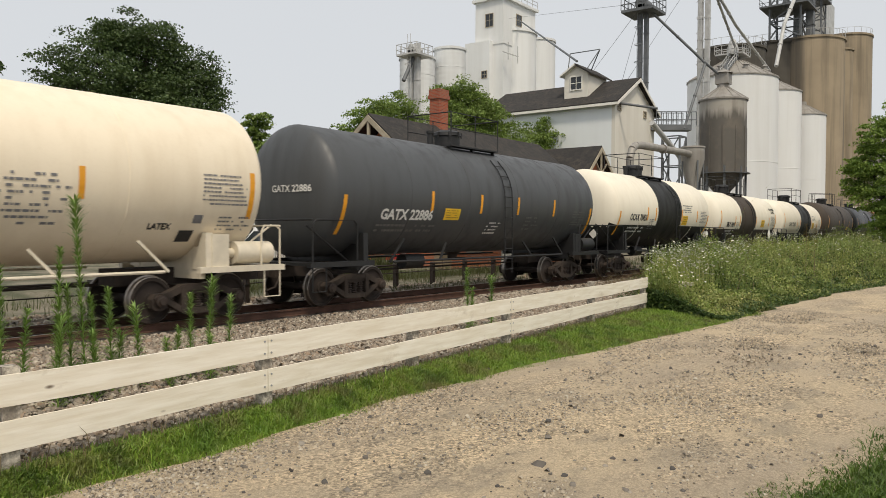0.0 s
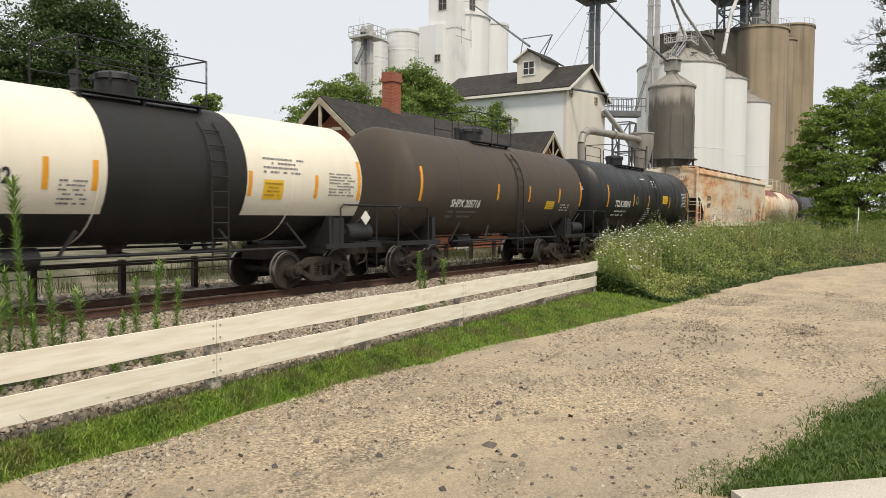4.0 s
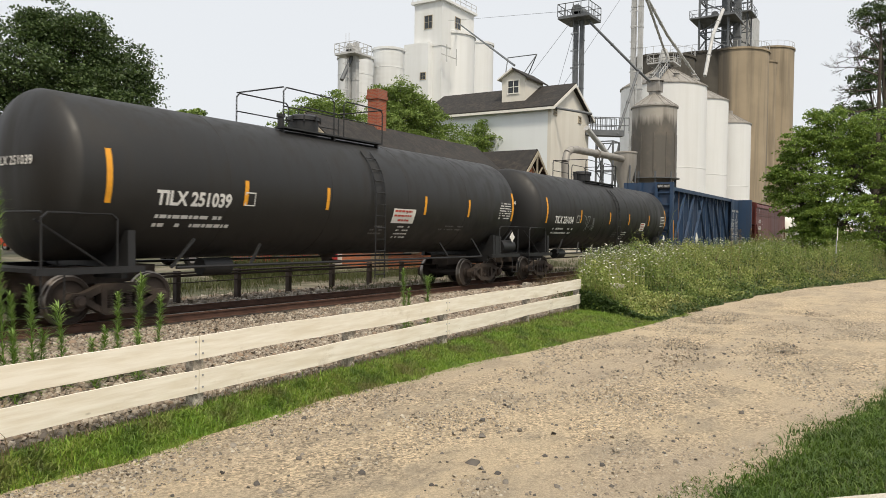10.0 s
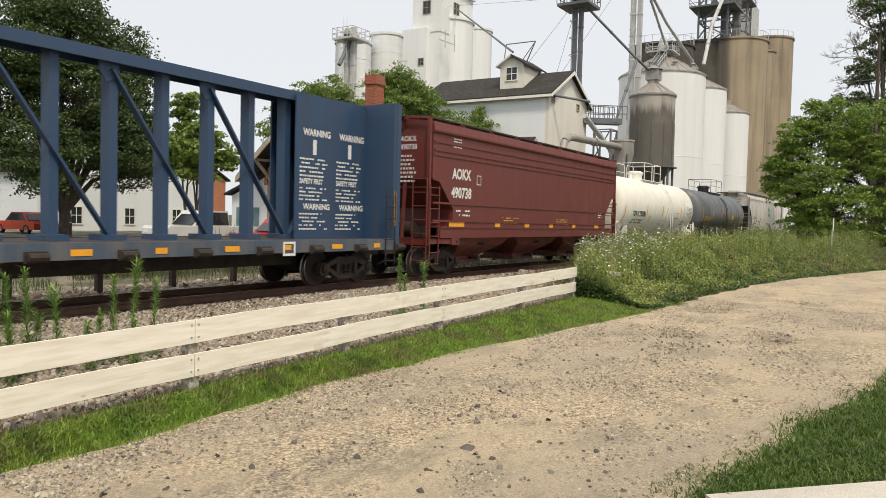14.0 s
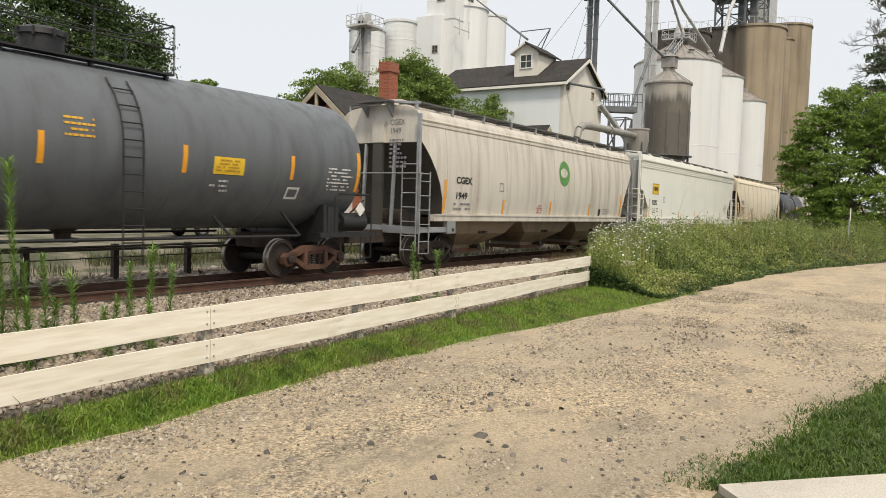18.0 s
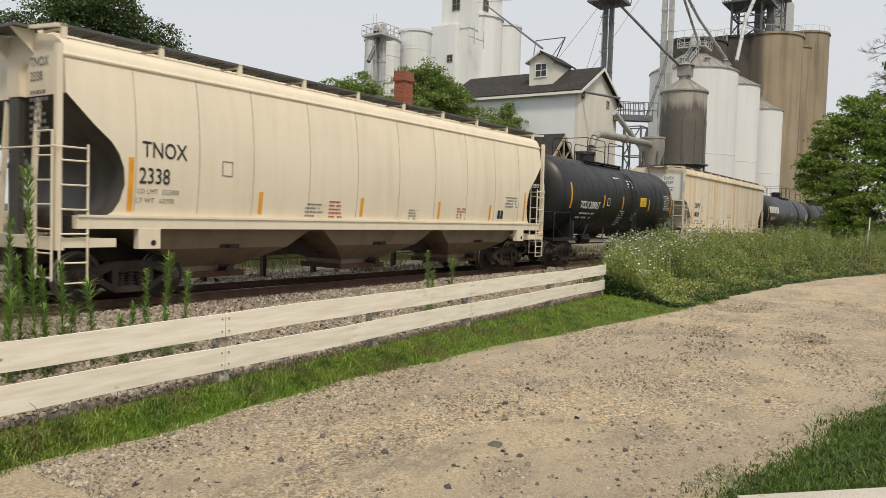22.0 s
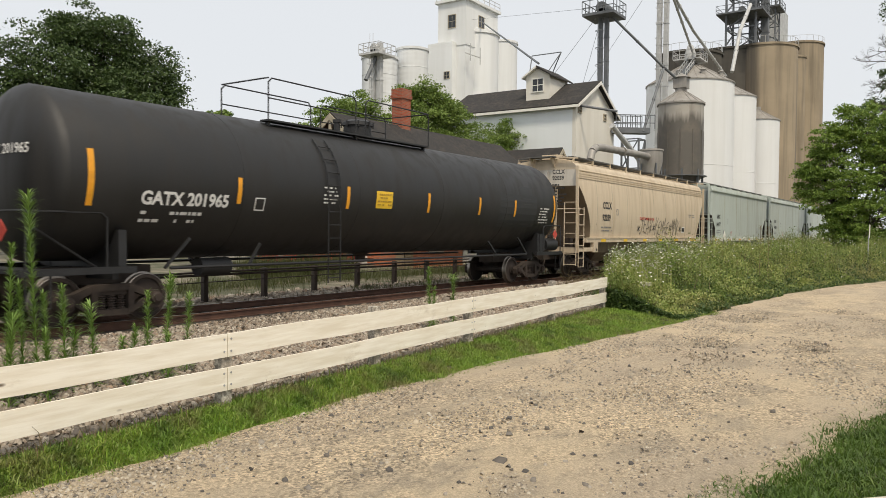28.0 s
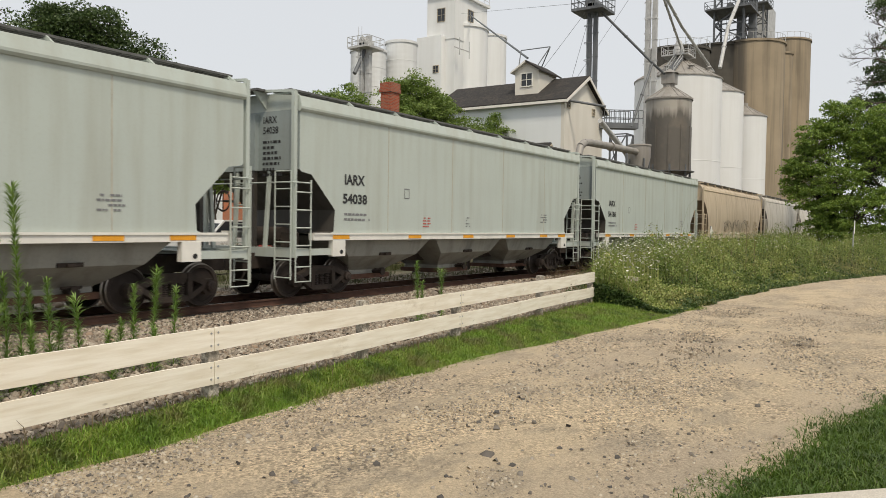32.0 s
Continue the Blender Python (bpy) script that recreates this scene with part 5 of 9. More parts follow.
wt_ = cyl_tank("grain_tank", 98.1, 29, 5.4, 0.2, 21.2, "wide white steel grain tank with ribbed conical roof", M_TANKW, 3.0, 1, ribs=28)
cyl_tank("grain_tank", 114.5, 28, 3.6, 0.2, 22.0, "slim white steel grain tank with conical roof", M_TANKW, 1.8, 1, ribs=20)
cyl_tank("grain_tank", 130.1, 27.5, 3.4, 0.2, 20.6, "short white steel grain tank with conical roof", M_TANKW, 1.8, 1, ribs=20)
part("roof_platform", Shape().box(-1.7, 1.7, -1.7, 1.7, 24.3, 24.45), M_PALEFRAME, wt_)
for _a, _b in (((-1.7, -1.7), (1.7, -1.7)), ((1.7, -1.7), (1.7, 1.7)), ((1.7, 1.7), (-1.7, 1.7)), ((-1.7, 1.7), (-1.7, -1.7))):
    _s = Shape()
    for _z in (24.95, 25.5):
        _s.rod((*_a, _z), (*_b, _z), 0.045, 5)
    for _k in range(4):
        _p = Vector((*_a, 24.45)).lerp(Vector((*_b, 24.45)), _k / 4)
        _s.rod(_p, _p + Vector((0, 0, 1.05)), 0.045, 5)
    part("platform_rail", _s, M_PALEFRAME, wt_)
part("spout_head", Shape().lathe([(0.0, 26.6), (0.35, 26.4), (0.7, 25.3), (0.7, 24.6), (0.3, 24.4)], 14), M_PALEFRAME, wt_)
for _off in (-0.45, 0.45):
    _s = Shape()
    for _z in (0.45, 0.95):
        _s.rod((-5.4, -0.6 + _off, 21.3 + _z), (-1.2, -0.6 + _off, 23.9 + _z), 0.04, 5)
    for _k in range(6):
        _s.rod((-5.4 + 0.84 * _k, -0.6 + _off, 21.3 + 0.52 * _k), (-5.4 + 0.84 * _k, -0.6 + _off, 22.25 + 0.52 * _k), 0.04, 5)
    part("stair_rail", _s, M_PALEFRAME, wt_)
part("roof_stair", Shape().bar((-5.5, -0.6, 21.35), (-1.2, -0.6, 24.0), 0.9, 0.08), M_FRAME, wt_)
for _k in range(5):
    _a = 2.4 + 0.7 * _k
    part("roof_vent", Shape().rod((4.2 * math.cos(_a), 4.2 * math.sin(_a), 21.6), (4.2 * math.cos(_a), 4.2 * math.sin(_a), 22.4), 0.28, 10).lathe([(0.42, 22.4), (0.0, 22.7)], 10, at=(4.2 * math.cos(_a), 4.2 * math.sin(_a), 0)), M_BINROOF, wt_)
hb_ = cyl_tank("hopper_bin", 71.7, 22, 2.09, 7.6, 14.4, "soot-streaked metal hopper bin on legs", M_BINGREY, 1.15, 0, ribs=18, posts=11, group="bins", category="bin")
part("cone", Shape().lathe([(2.09, 7.6), (0.35, 5.4), (0.3, 5.0)], 40), M_BINGREY, hb_)
for _k in range(8):
    _a = 2 * math.pi * (_k + 0.5) / 8
    part("leg", Shape().bar((2.05 * math.cos(_a), 2.05 * math.sin(_a), 0.2), (2.05 * math.cos(_a), 2.05 * math.sin(_a), 8.2), 0.18, 0.18), M_FRAME, hb_)
part("ring_walk", Shape().lathe([(2.1, 7.55), (2.45, 7.55), (2.45, 7.62), (2.1, 7.62)], 32), M_FRAME, hb_)
part("head_box", Shape().box(-0.6, 0.6, -0.6, 0.6, 15.9, 16.9).lathe([(0.9, 16.9), (0.0, 17.4)], 10), M_BINROOF, hb_)
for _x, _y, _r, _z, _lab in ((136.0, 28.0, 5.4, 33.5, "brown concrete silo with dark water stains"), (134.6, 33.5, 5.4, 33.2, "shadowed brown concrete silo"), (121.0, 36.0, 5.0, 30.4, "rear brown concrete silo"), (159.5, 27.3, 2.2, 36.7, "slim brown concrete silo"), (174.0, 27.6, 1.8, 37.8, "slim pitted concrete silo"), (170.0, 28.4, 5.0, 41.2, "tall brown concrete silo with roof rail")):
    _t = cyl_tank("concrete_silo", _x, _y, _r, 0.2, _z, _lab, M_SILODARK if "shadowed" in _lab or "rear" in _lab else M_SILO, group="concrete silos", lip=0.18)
    if _r > 4.5:
        _s = Shape()
        for _k in range(24):
            _a = 2 * math.pi * _k / 24
            _b = 2 * math.pi * (_k + 1) / 24
            _p, _q = (_r * math.cos(_a), _r * math.sin(_a)), (_r * math.cos(_b), _r * math.sin(_b))
            _s.rod((*_p, _z), (*_p, _z + 1.1), 0.035, 5).rod((*_p, _z + 1.1), (*_q, _z + 1.1), 0.03, 5)
        part("roof_rail", _s, M_PALEFRAME, _t)
cyl_tank("grain_tank", 249.6, 34, 4.0, 0.2, 32.8, "distant ribbed galvanised grain tank", M_BINROOF, 2.0, 6, ribs=20, posts=30)


def white_elevator():
    e = empty("white_elevator", pose(0, 0, 0))
    tagged(e, "tall whitewashed concrete grain elevator with head house", "elevator")
    part("head_house", Shape().box(95.9, 105.3, 62.0, 67.1, 30.5, 37.2), M_ELEV, e)
    part("head_roof", Shape().box(95.5, 105.7, 61.6, 67.5, 37.2, 37.6), M_ELEV, e)
    part("shaft", Shape().box(96.0, 105.0, 62.1, 67.0, 0.2, 30.5), M_ELEV, e)
    window(e, "x", 64.5, 33.3, 1.3, 1.9, 95.9, M_TRIM, 0)
    window(e, "y", 100.3, 33.9, 1.5, 1.7, 62.0, M_TRIM, 0)
    part("silo_shell", Shape().lathe([(3.75, 0.2), (3.75, 32.9), (3.95, 32.9), (3.95, 33.3), (0, 33.5)], 48, at=(101.7, 64.0, 0)), M_ELEV, e)
    part("silo_shell", Shape().lathe([(3.05, 0.2), (3.05, 37.4), (3.2, 37.4), (3.2, 37.8), (0, 37.9)], 48, at=(123.7, 72.0, 0)), M_ELEV, e)
    part("flat_block", Shape().box(94.9, 104.0, 63.8, 68.3, 0.2, 31.0), M_ELEV, e)
    window(e, "x", 64.7, 25.4, 0.9, 1.0, 94.9, M_TRIM, 0)
    s = Shape()
    for p, q in (((95.8, 61.7, 37.6), (105.5, 61.7, 37.6)), ((95.8, 61.7, 37.6), (95.8, 67.4, 37.6))):
        for k in range(7):
            a = Vector(p).lerp(Vector(q), k / 6)
            s.rod(a, a + Vector((0, 0, 1.1)), 0.05, 5)
        for dz in (0.55, 1.1):
            s.rod(Vector(p) + Vector((0, 0, dz)), Vector(q) + Vector((0, 0, dz)), 0.045, 5)
    part("roof_rail", s, M_PALEFRAME, e)
    part("wall_bracket", Shape().bar((94.8, 61.4, 28.9), (97.2, 60.1, 28.4), 0.12, 0.12).bar((95.4, 60.8, 30.3), (95.6, 60.9, 27.8), 0.12, 0.12).bar((97.0, 60.1, 29.9), (97.2, 60.2, 27.4), 0.12, 0.12), M_PALEFRAME, e)
    for nm, x, y, r, z in (("corrugated_bin", 87.9, 66, 2.3, 28.5), ("corrugated_bin", 82.9, 68, 2.5, 26.6)):
        cyl_tank(nm, x, y, r, 0.2, z, "white corrugated steel bin beside the elevator", M_CORR, 0, 9, group="corrugated bins", category="bin")
    spout = Shape().rod((99.6, 61.6, 34.7), (58.7, 30.4, 16.8), 0.10, 10)
    part("grain_spout", spout, M_FRAME, e)


white_elevator()


def lattice(name, label, x, y, w, z0, z1, mat, step=2.4, platform=None, group="lattice towers", ladder_side=True, tubes=0):
    """A four-legged braced tower; platform: half-width and height of the railed deck on top."""
    t = empty(name, pose(x, y, 0))
    tagged(t, label, "tower", group)
    h = w / 2
    c = [(-h, -h), (h, -h), (h, h), (-h, h)]
    if tubes:
        for dx in (-w * 0.31, w * 0.31):
            part("leg_casing", Shape().box(-w * 0.2, w * 0.2, dx - w * 0.19, dx + w * 0.19, z0, z1), mat, t)
            n = int((z1 - z0) / 2.2)
            for k in range(n):
                z = z0 + (z1 - z0) * k / n
                part("casing_flange", Shape().box(-w * 0.23, w * 0.23, dx - w * 0.22, dx + w * 0.22, z - 0.05, z + 0.05), mat, t)
    else:
        for px_, py_ in c:
            part("leg", Shape().bar((px_, py_, z0), (px_, py_, z1), 0.05 * w + 0.06, 0.05 * w + 0.06), mat, t)
        n = max(2, int((z1 - z0) / step))
        for k in range(n):
            za, zb = z0 + (z1 - z0) * k / n, z0 + (z1 - z0) * (k + 1) / n
            for i in range(4):
                p, q = c[i], c[(i + 1) % 4]
                a, b = ((p, q) if k % 2 else (q, p))
                part("brace", Shape().bar((*a, za), (*b, zb), 0.03 * w + 0.04, 0.03 * w + 0.04).bar((*p, zb), (*q, zb), 0.03 * w + 0.05, 0.03 * w + 0.05), mat, t)
    if ladder_side:
        s = Shape().rod((-h - 0.35, -0.25, z0), (-h - 0.35, -0.25, z1 + 1), 0.03, 5).rod((-h - 0.35, 0.25, z0), (-h - 0.35, 0.25, z1 + 1), 0.03, 5)
        for k in range(int((z1 - z0) / 0.7)):
            s.rod((-h - 0.35, -0.25, z0 + k * 0.7), (-h - 0.35, 0.25, z0 + k * 0.7), 0.02, 4)
        for k in range(int((z1 - z0) / 1.6)):
            s.lathe([(0.4, z0 + k * 1.6), (0.4, z0 + k * 1.6 + 0.06)], 10, at=(-h - 0.55, 0, 0))
        part("caged_ladder", s, mat, t)
    if platform:
        pw, pz = platform
        part("deck", Shape().box(-pw, pw, -pw, pw, pz - 0.25, pz), mat, t)
        s = Shape()
        for i in range(4):
            p = [(-pw, -pw), (pw, -pw), (pw, pw), (-pw, pw)][i]
            q = [(pw, -pw), (pw, pw), (-pw, pw), (-pw, -pw)][i]
            for k in range(4):
                a = Vector((*p, pz)).lerp(Vector((*q, pz)), k / 4)
                s.rod(a, a + Vector((0, 0, 1.15)), 0.04, 5)
            for dz in (0.5, 1.15):
                s.rod((*p, pz + dz), (*q, pz + dz), 0.04, 5)
        part("deck_rail", s, mat, t)
        part("head_drum", Shape().rod((-pw * 0.5, 0, pz + 0.6), (pw * 0.55, 0, pz + 0.6), 0.55, 14).box(-pw * 0.5, pw * 0.5, -0.4, 0.4, pz, pz + 0.5), mat, t)
    return t


lattice("bucket_elevator", "slim grey twin-cased bucket elevator with railed deck", 67.5, 28.1, 0.95, 0.2, 22.9, M_FRAME, platform=(1.55, 22.7), tubes=1, group="bucket elevators")
lattice("bucket_elevator", "pale twin-cased bucket elevator with caged ladder", 79.2, 26.35, 1.2, 0.2, 31.0, M_PALEFRAME, tubes=1, platform=(1.6, 31.0), group="bucket elevators")
lattice("lattice_tower", "tall grey braced steel tower on the silos", 131.0, 30.0, 4.6, 33.2, 52.0, M_FRAME, step=2.4, platform=(3.6, 38.3))
lattice("lattice_tower", "second grey braced tower beside the first", 141.0, 28.6, 3.6, 33.5, 52.0, M_FRAME, step=2.4, platform=(2.6, 41.5), ladder_side=False)
lattice("bucket_elevator", "dark twin-cased elevator leg inside the silo tower", 133.5, 28.2, 3.0, 33.4, 52.0, M_FRAME, tubes=1, platform=(2.0, 44.0), group="bucket elevators")
lattice("bucket_elevator", "pale bucket elevator beside the white bins", 72.6, 60.0, 1.5, 0.2, 25.4, M_PALEFRAME, tubes=1, platform=(1.6, 24.0), group="bucket elevators")
lattice("support_tower", "short braced steel support under a conveyor", 62.8, 23.3, 1.5, 0.2, 10.2, M_FRAME, step=2.4, ladder_side=False)
part_ = empty("head_panel", pose(150.5, 28.5, 0))
tagged(part_, "grey sheet-metal head box on the silos", "box")
part("box", Shape().box(-4.0, 4.0, -1.0, 1.0, 0.15, 43.6), M_PALEFRAME, part_)


def spout(label, pts, r, mat, flange=True):
    """A grain pipe from point to point, with flanges."""
    t = empty("grain_pipe", pose(0, 0, 0))
    tagged(t, label, "pipe", "grain pipes")
    for p, q in zip(pts, pts[1:]):
        part("pipe", Shape().rod(p, q, r, 12), mat, t)
        n = max(1, int((Vector(q) - Vector(p)).length / 3.0))
        for k in range(1, n):
            a = Vector(p).lerp(Vector(q), k / n)
            d = (Vector(q) - Vector(p)).normalized() * 0.05
            part("flange", Shape().rod(a - d, a + d, r * 1.35, 12), mat, t)


spout("dark grain pipe sloping down to the bin", [(67.5, 27.4, 22.6), (70.0, 23.15, 17.75), (71.7, 21.95, 16.4)], 0.12, M_FRAME)
spout("dark grain pipe dropping to the conveyor", [(70.0, 23.15, 17.6), (66.0, 23.6, 11.3)], 0.12, M_FRAME)
spout("pale grain pipe down to the wide tank", [(80.0, 26.6, 29.5), (92.4, 27.0, 26.7), (108.0, 27.0, 24.0)], 0.17, M_PALEFRAME)
spout("pale grain pipe down to the slim tank", [(80.0, 26.2, 29.0), (98.0, 28.5, 25.0)], 0.14, M_PALEFRAME)
spout("pale grain pipe from the silos", [(119.0, 26.4, 36.5), (112.0, 26.2, 31.0), (108.0, 26.2, 24.5)], 0.26, M_PALEFRAME)
spout("pale pipe at the white bins", [(72.6, 60.0, 24.0), (70.5, 60.0, 20.5)], 0.25, M_FRAME)
spout("grey pipe leaning to the conveyor", [(58.4, 23.5, 10.9), (63.3, 23.0, 8.6), (64.2, 22.4, 6.0)], 0.22, M_PALEFRAME)
spout("weathered curved dust duct", [(46.3, 20.0, 4.0), (46.1, 20.0, 6.9), (46.4, 20.0, 7.5), (47.0, 20.0, 7.8), (47.9, 20.0, 7.9), (55.6, 20.0, 8.1), (57.2, 20.0, 8.1)], 0.25, M_BINROOF)
spout("thin dark spout brace", [(58.3, 23.0, 12.0), (57.2, 26.0, 12.6)], 0.1, M_FRAME)


def conveyor_walk():
    t = empty("conveyor_walkway", pose(0, 0, 0))
    tagged(t, "grey railed conveyor walkway from mill to bin", "walkway")
    a, b = Vector((64.6, 26.2, 11.4)), Vector((66.8, 23.4, 11.4))
    part("trough", Shape().bar(a, b, 1.1, 0.5), M_FRAME, t)
    for yy in (-0.6, 0.6):
        for k in range(9):
            p = a.lerp(b, k / 8) + Vector((0, yy, 0.2))
            part("post", Shape().rod(p, p + Vector((0, 0, 1.2)), 0.04, 5), M_FRAME, t)
        for dz in (0.7, 1.4):
            part("rail", Shape().rod(a + Vector((0, yy, dz)), b + Vector((0, yy, dz)), 0.04, 5), M_FRAME, t)


conveyor_walk()
cy_ = empty("dust_cyclone", pose(57.9, 20.0, 0))
tagged(cy_, "weathered sheet-metal dust cyclone on steel legs", "cyclone")
part("drum", Shape().lathe([(0.0, 8.75), (0.9, 8.72), (0.92, 8.6), (0.86, 8.58), (0.86, 7.7), (0.25, 5.2), (0.2, 4.6)], 24), M_BINROOF, cy_)
for _a in (0.8, 2.4, 3.9, 5.5):
    part("leg", Shape().bar((0.9 * math.cos(_a), 0.9 * math.sin(_a), 0.2), (0.86 * math.cos(_a), 0.86 * math.sin(_a), 7.6), 0.1, 0.1), M_FRAME, cy_)
for _k, (_p, _q) in enumerate((((67.5, 28.1, 23.5), (96, 61, 34)), ((67.5, 28.1, 23.5), (50, 36, 1)), ((67.5, 28.1, 23.5), (70, 36, 1)), ((79.2, 26.2, 30.5), (60, 36, 2)))):
    tagged(part("guy_wire", Shape().rod(_p, _q, 0.018, 4), M_FRAME), "thin steel guy wire to a tower", "cable", "guy wires")


# ---------------------------------------------------------------- trees
M_LEAF1 = leaf_mat("dark_tree_leaves", [(0.038, 0.07, 0.018), (0.065, 0.11, 0.026), (0.105, 0.155, 0.04), (0.045, 0.08, 0.022)], through=0.22, vary=0.45)
M_LEAF2 = leaf_mat("bright_tree_leaves", [(0.12, 0.19, 0.035), (0.19, 0.28, 0.05), (0.28, 0.37, 0.08), (0.13, 0.21, 0.04)], through=0.25, vary=0.4)
M_LEAF3 = leaf_mat("maple_leaves", [(0.11, 0.19, 0.028), (0.20, 0.31, 0.045), (0.33, 0.44, 0.08), (0.14, 0.23, 0.035)], through=0.25, vary=0.45)


def tree(x, y, base, lobes, leaves, size, material, seed, label, trunk_r=0.3, fork=0.35, clump=0.9, droop=0.3, name="tree"):
    """Trunk, limbs out to every lobe, and a crown of leaf clumps. lobes: (dx, dy, z, radius, weight)."""
    q, r = rng(seed), np.random.RandomState(seed)
    t = empty(name, pose(x, y, base))
    tagged(t, label, "tree")
    low = min(l[2] for l in lobes)
    fz = low * fork + 0.5
    part("trunk", Shape().rod((0, 0, -0.3), (0.1, 0, fz * 0.5), trunk_r, 10, trunk_r * 0.8).rod((0.1, 0, fz * 0.5), (0, 0, fz), trunk_r * 0.8, 10, trunk_r * 0.65), M_BARK, t)
    pts = []
    total = sum(l[4] for l in lobes)
    for dx, dy, z, rad, wt in lobes:
        s = Shape()
        end = Vector((dx, dy, z))
        mid = Vector((dx * 0.45, dy * 0.45, fz + (z - fz) * 0.55)) + Vector((q.uniform(-0.3, 0.3), q.uniform(-0.3, 0.3), 0))
        s.rod((0, 0, fz * 0.8), mid, trunk_r * 0.5, 7, trunk_r * 0.3).rod(mid, end, trunk_r * 0.3, 6, trunk_r * 0.12)
        n = max(6, int(leaves * wt / total / 90))
        d = r.normal(size=(n, 3))
        d /= np.linalg.norm(d, axis=1)[:, None]
        swell = np.array([1 + 0.55 * noise.noise((u[0] * 2.2 + dx, u[1] * 2.2 + dy, u[2] * 2.2 + z)) for u in d])[:, None]
        cs = np.array(end) + d * rad * swell * (0.35 + 0.65 * r.rand(n, 1) ** 0.6) * np.array([1, 1, 0.85])
        for c in cs[: max(5, n // 3)]:
            k = q.uniform(0.0, 1.0)
            a = mid.lerp(end, k)
            s.rod(a, a.lerp(Vector(c), 0.55) + Vector((0, 0, 0.15)), trunk_r * 0.09, 4, trunk_r * 0.05, caps=False).rod(a.lerp(Vector(c), 0.55) + Vector((0, 0, 0.15)), Vector(c), trunk_r * 0.05, 4, 0.01, caps=False)
        part("limb", s, M_BARK, t)
        for c in cs:
            m = int(90 * q.uniform(0.5, 1.5))
            g = np.clip(r.normal(size=(m, 3)), -1.6, 1.6) * np.array([1, 1, 0.3]) * clump * q.uniform(0.26, 0.48)
            g[:, 2] -= 0.35 * (g[:, 0] ** 2 + g[:, 1] ** 2) / clump
            pts.append(c + g)
    leaf_cloud("crown", "", np.concatenate(pts), size, material, seed + 1, parent=t, droop=droop, level=0.3)
    return t


tree(26.4, 44, 0.4, [(-3.5, 0, 10.5, 3.0, 1.2), (0.2, 0, 12.8, 2.7, 1.2), (3.1, -0.5, 11.2, 2.4, 1.0), (-5.2, 0.5, 7.5, 2.8, 0.9), (0, -1.5, 8.8, 3.4, 1.4), (4.2, 0.5, 8.0, 2.4, 0.9), (2.2, -2.0, 6.0, 3.0, 0.9), (-2.8, -2.0, 5.2, 2.8, 0.9), (3.9, -1, 4.8, 2.0, 0.5), (-1.6, 0.4, 13.6, 1.5, 0.4)], 120000, 0.17, M_LEAF1, 51, "large dense dark green tree with open crown edge", 0.45, 0.3, 1.2)
tree(14.5, 45, 0.4, [(0, 0, 9.5, 3.2, 1), (-3, 0, 7.0, 3.0, 1), (2.5, -1, 6.0, 3.0, 1), (0, 0, 4.5, 2.8, 0.7)], 24000, 0.24, M_LEAF1, 53, "dark green tree with dense crown", 0.4, 0.3, 1.2)
tree(37.3, 46.5, 0.4, [(0, 0, 9.7, 1.2, 1), (0.4, 0, 7.8, 1.3, 1), (-0.8, 0, 6.4, 1.5, 1), (1.2, 0, 5.0, 1.6, 0.8)], 9000, 0.24, M_LEAF2, 55, "small light green tree", 0.15, 0.4, 0.8)
tree(39.3, 35, 0.4, [(-1.2, 0, 9.3, 1.6, 1), (1.0, 0, 9.8, 1.9, 1.2), (-2.8, 0.3, 7.6, 1.8, 1), (1.8, -0.5, 7.4, 2.0, 1)], 32000, 0.15, M_LEAF2, 57, "green tree behind the brick depot", 0.25, 0.4, 0.9)
tree(47.4, 34, 0.4, [(-0.6, 0, 11.6, 2.0, 1.3), (1.8, 0, 10.6, 2.2, 1.3), (-2.4, 0, 9.2, 2.2, 1.2), (3.6, -0.5, 8.8, 2.4, 1.2), (0.5, -1, 7.6, 2.6, 1.2), (-3.4, -0.5, 7.0, 1.9, 0.8)], 64000, 0.15, M_LEAF2, 59, "broad bright green tree behind the brick depot", 0.35, 0.4, 1.0)
tree(56.6, 32.5, 0.4, [(0, 0, 10.2, 1.5, 1), (1.4, -0.5, 8.6, 1.7, 1), (-1.4, 0, 8.4, 1.7, 1), (2.6, -1, 7.0, 1.4, 0.6), (0, -0.5, 6.6, 1.9, 1)], 24000, 0.16, M_LEAF2, 61, "young bright green tree beside the white mill", 0.2, 0.4, 0.9)
tree(33.0, 40, 0.4, [(0, 0, 6.6, 1.5, 1), (1.5, 0, 5.6, 1.6, 1), (-1.4, 0, 5.2, 1.6, 1)], 9000, 0.24, M_LEAF2, 63, "low green tree beyond the depot", 0.15, 0.4, 0.9)
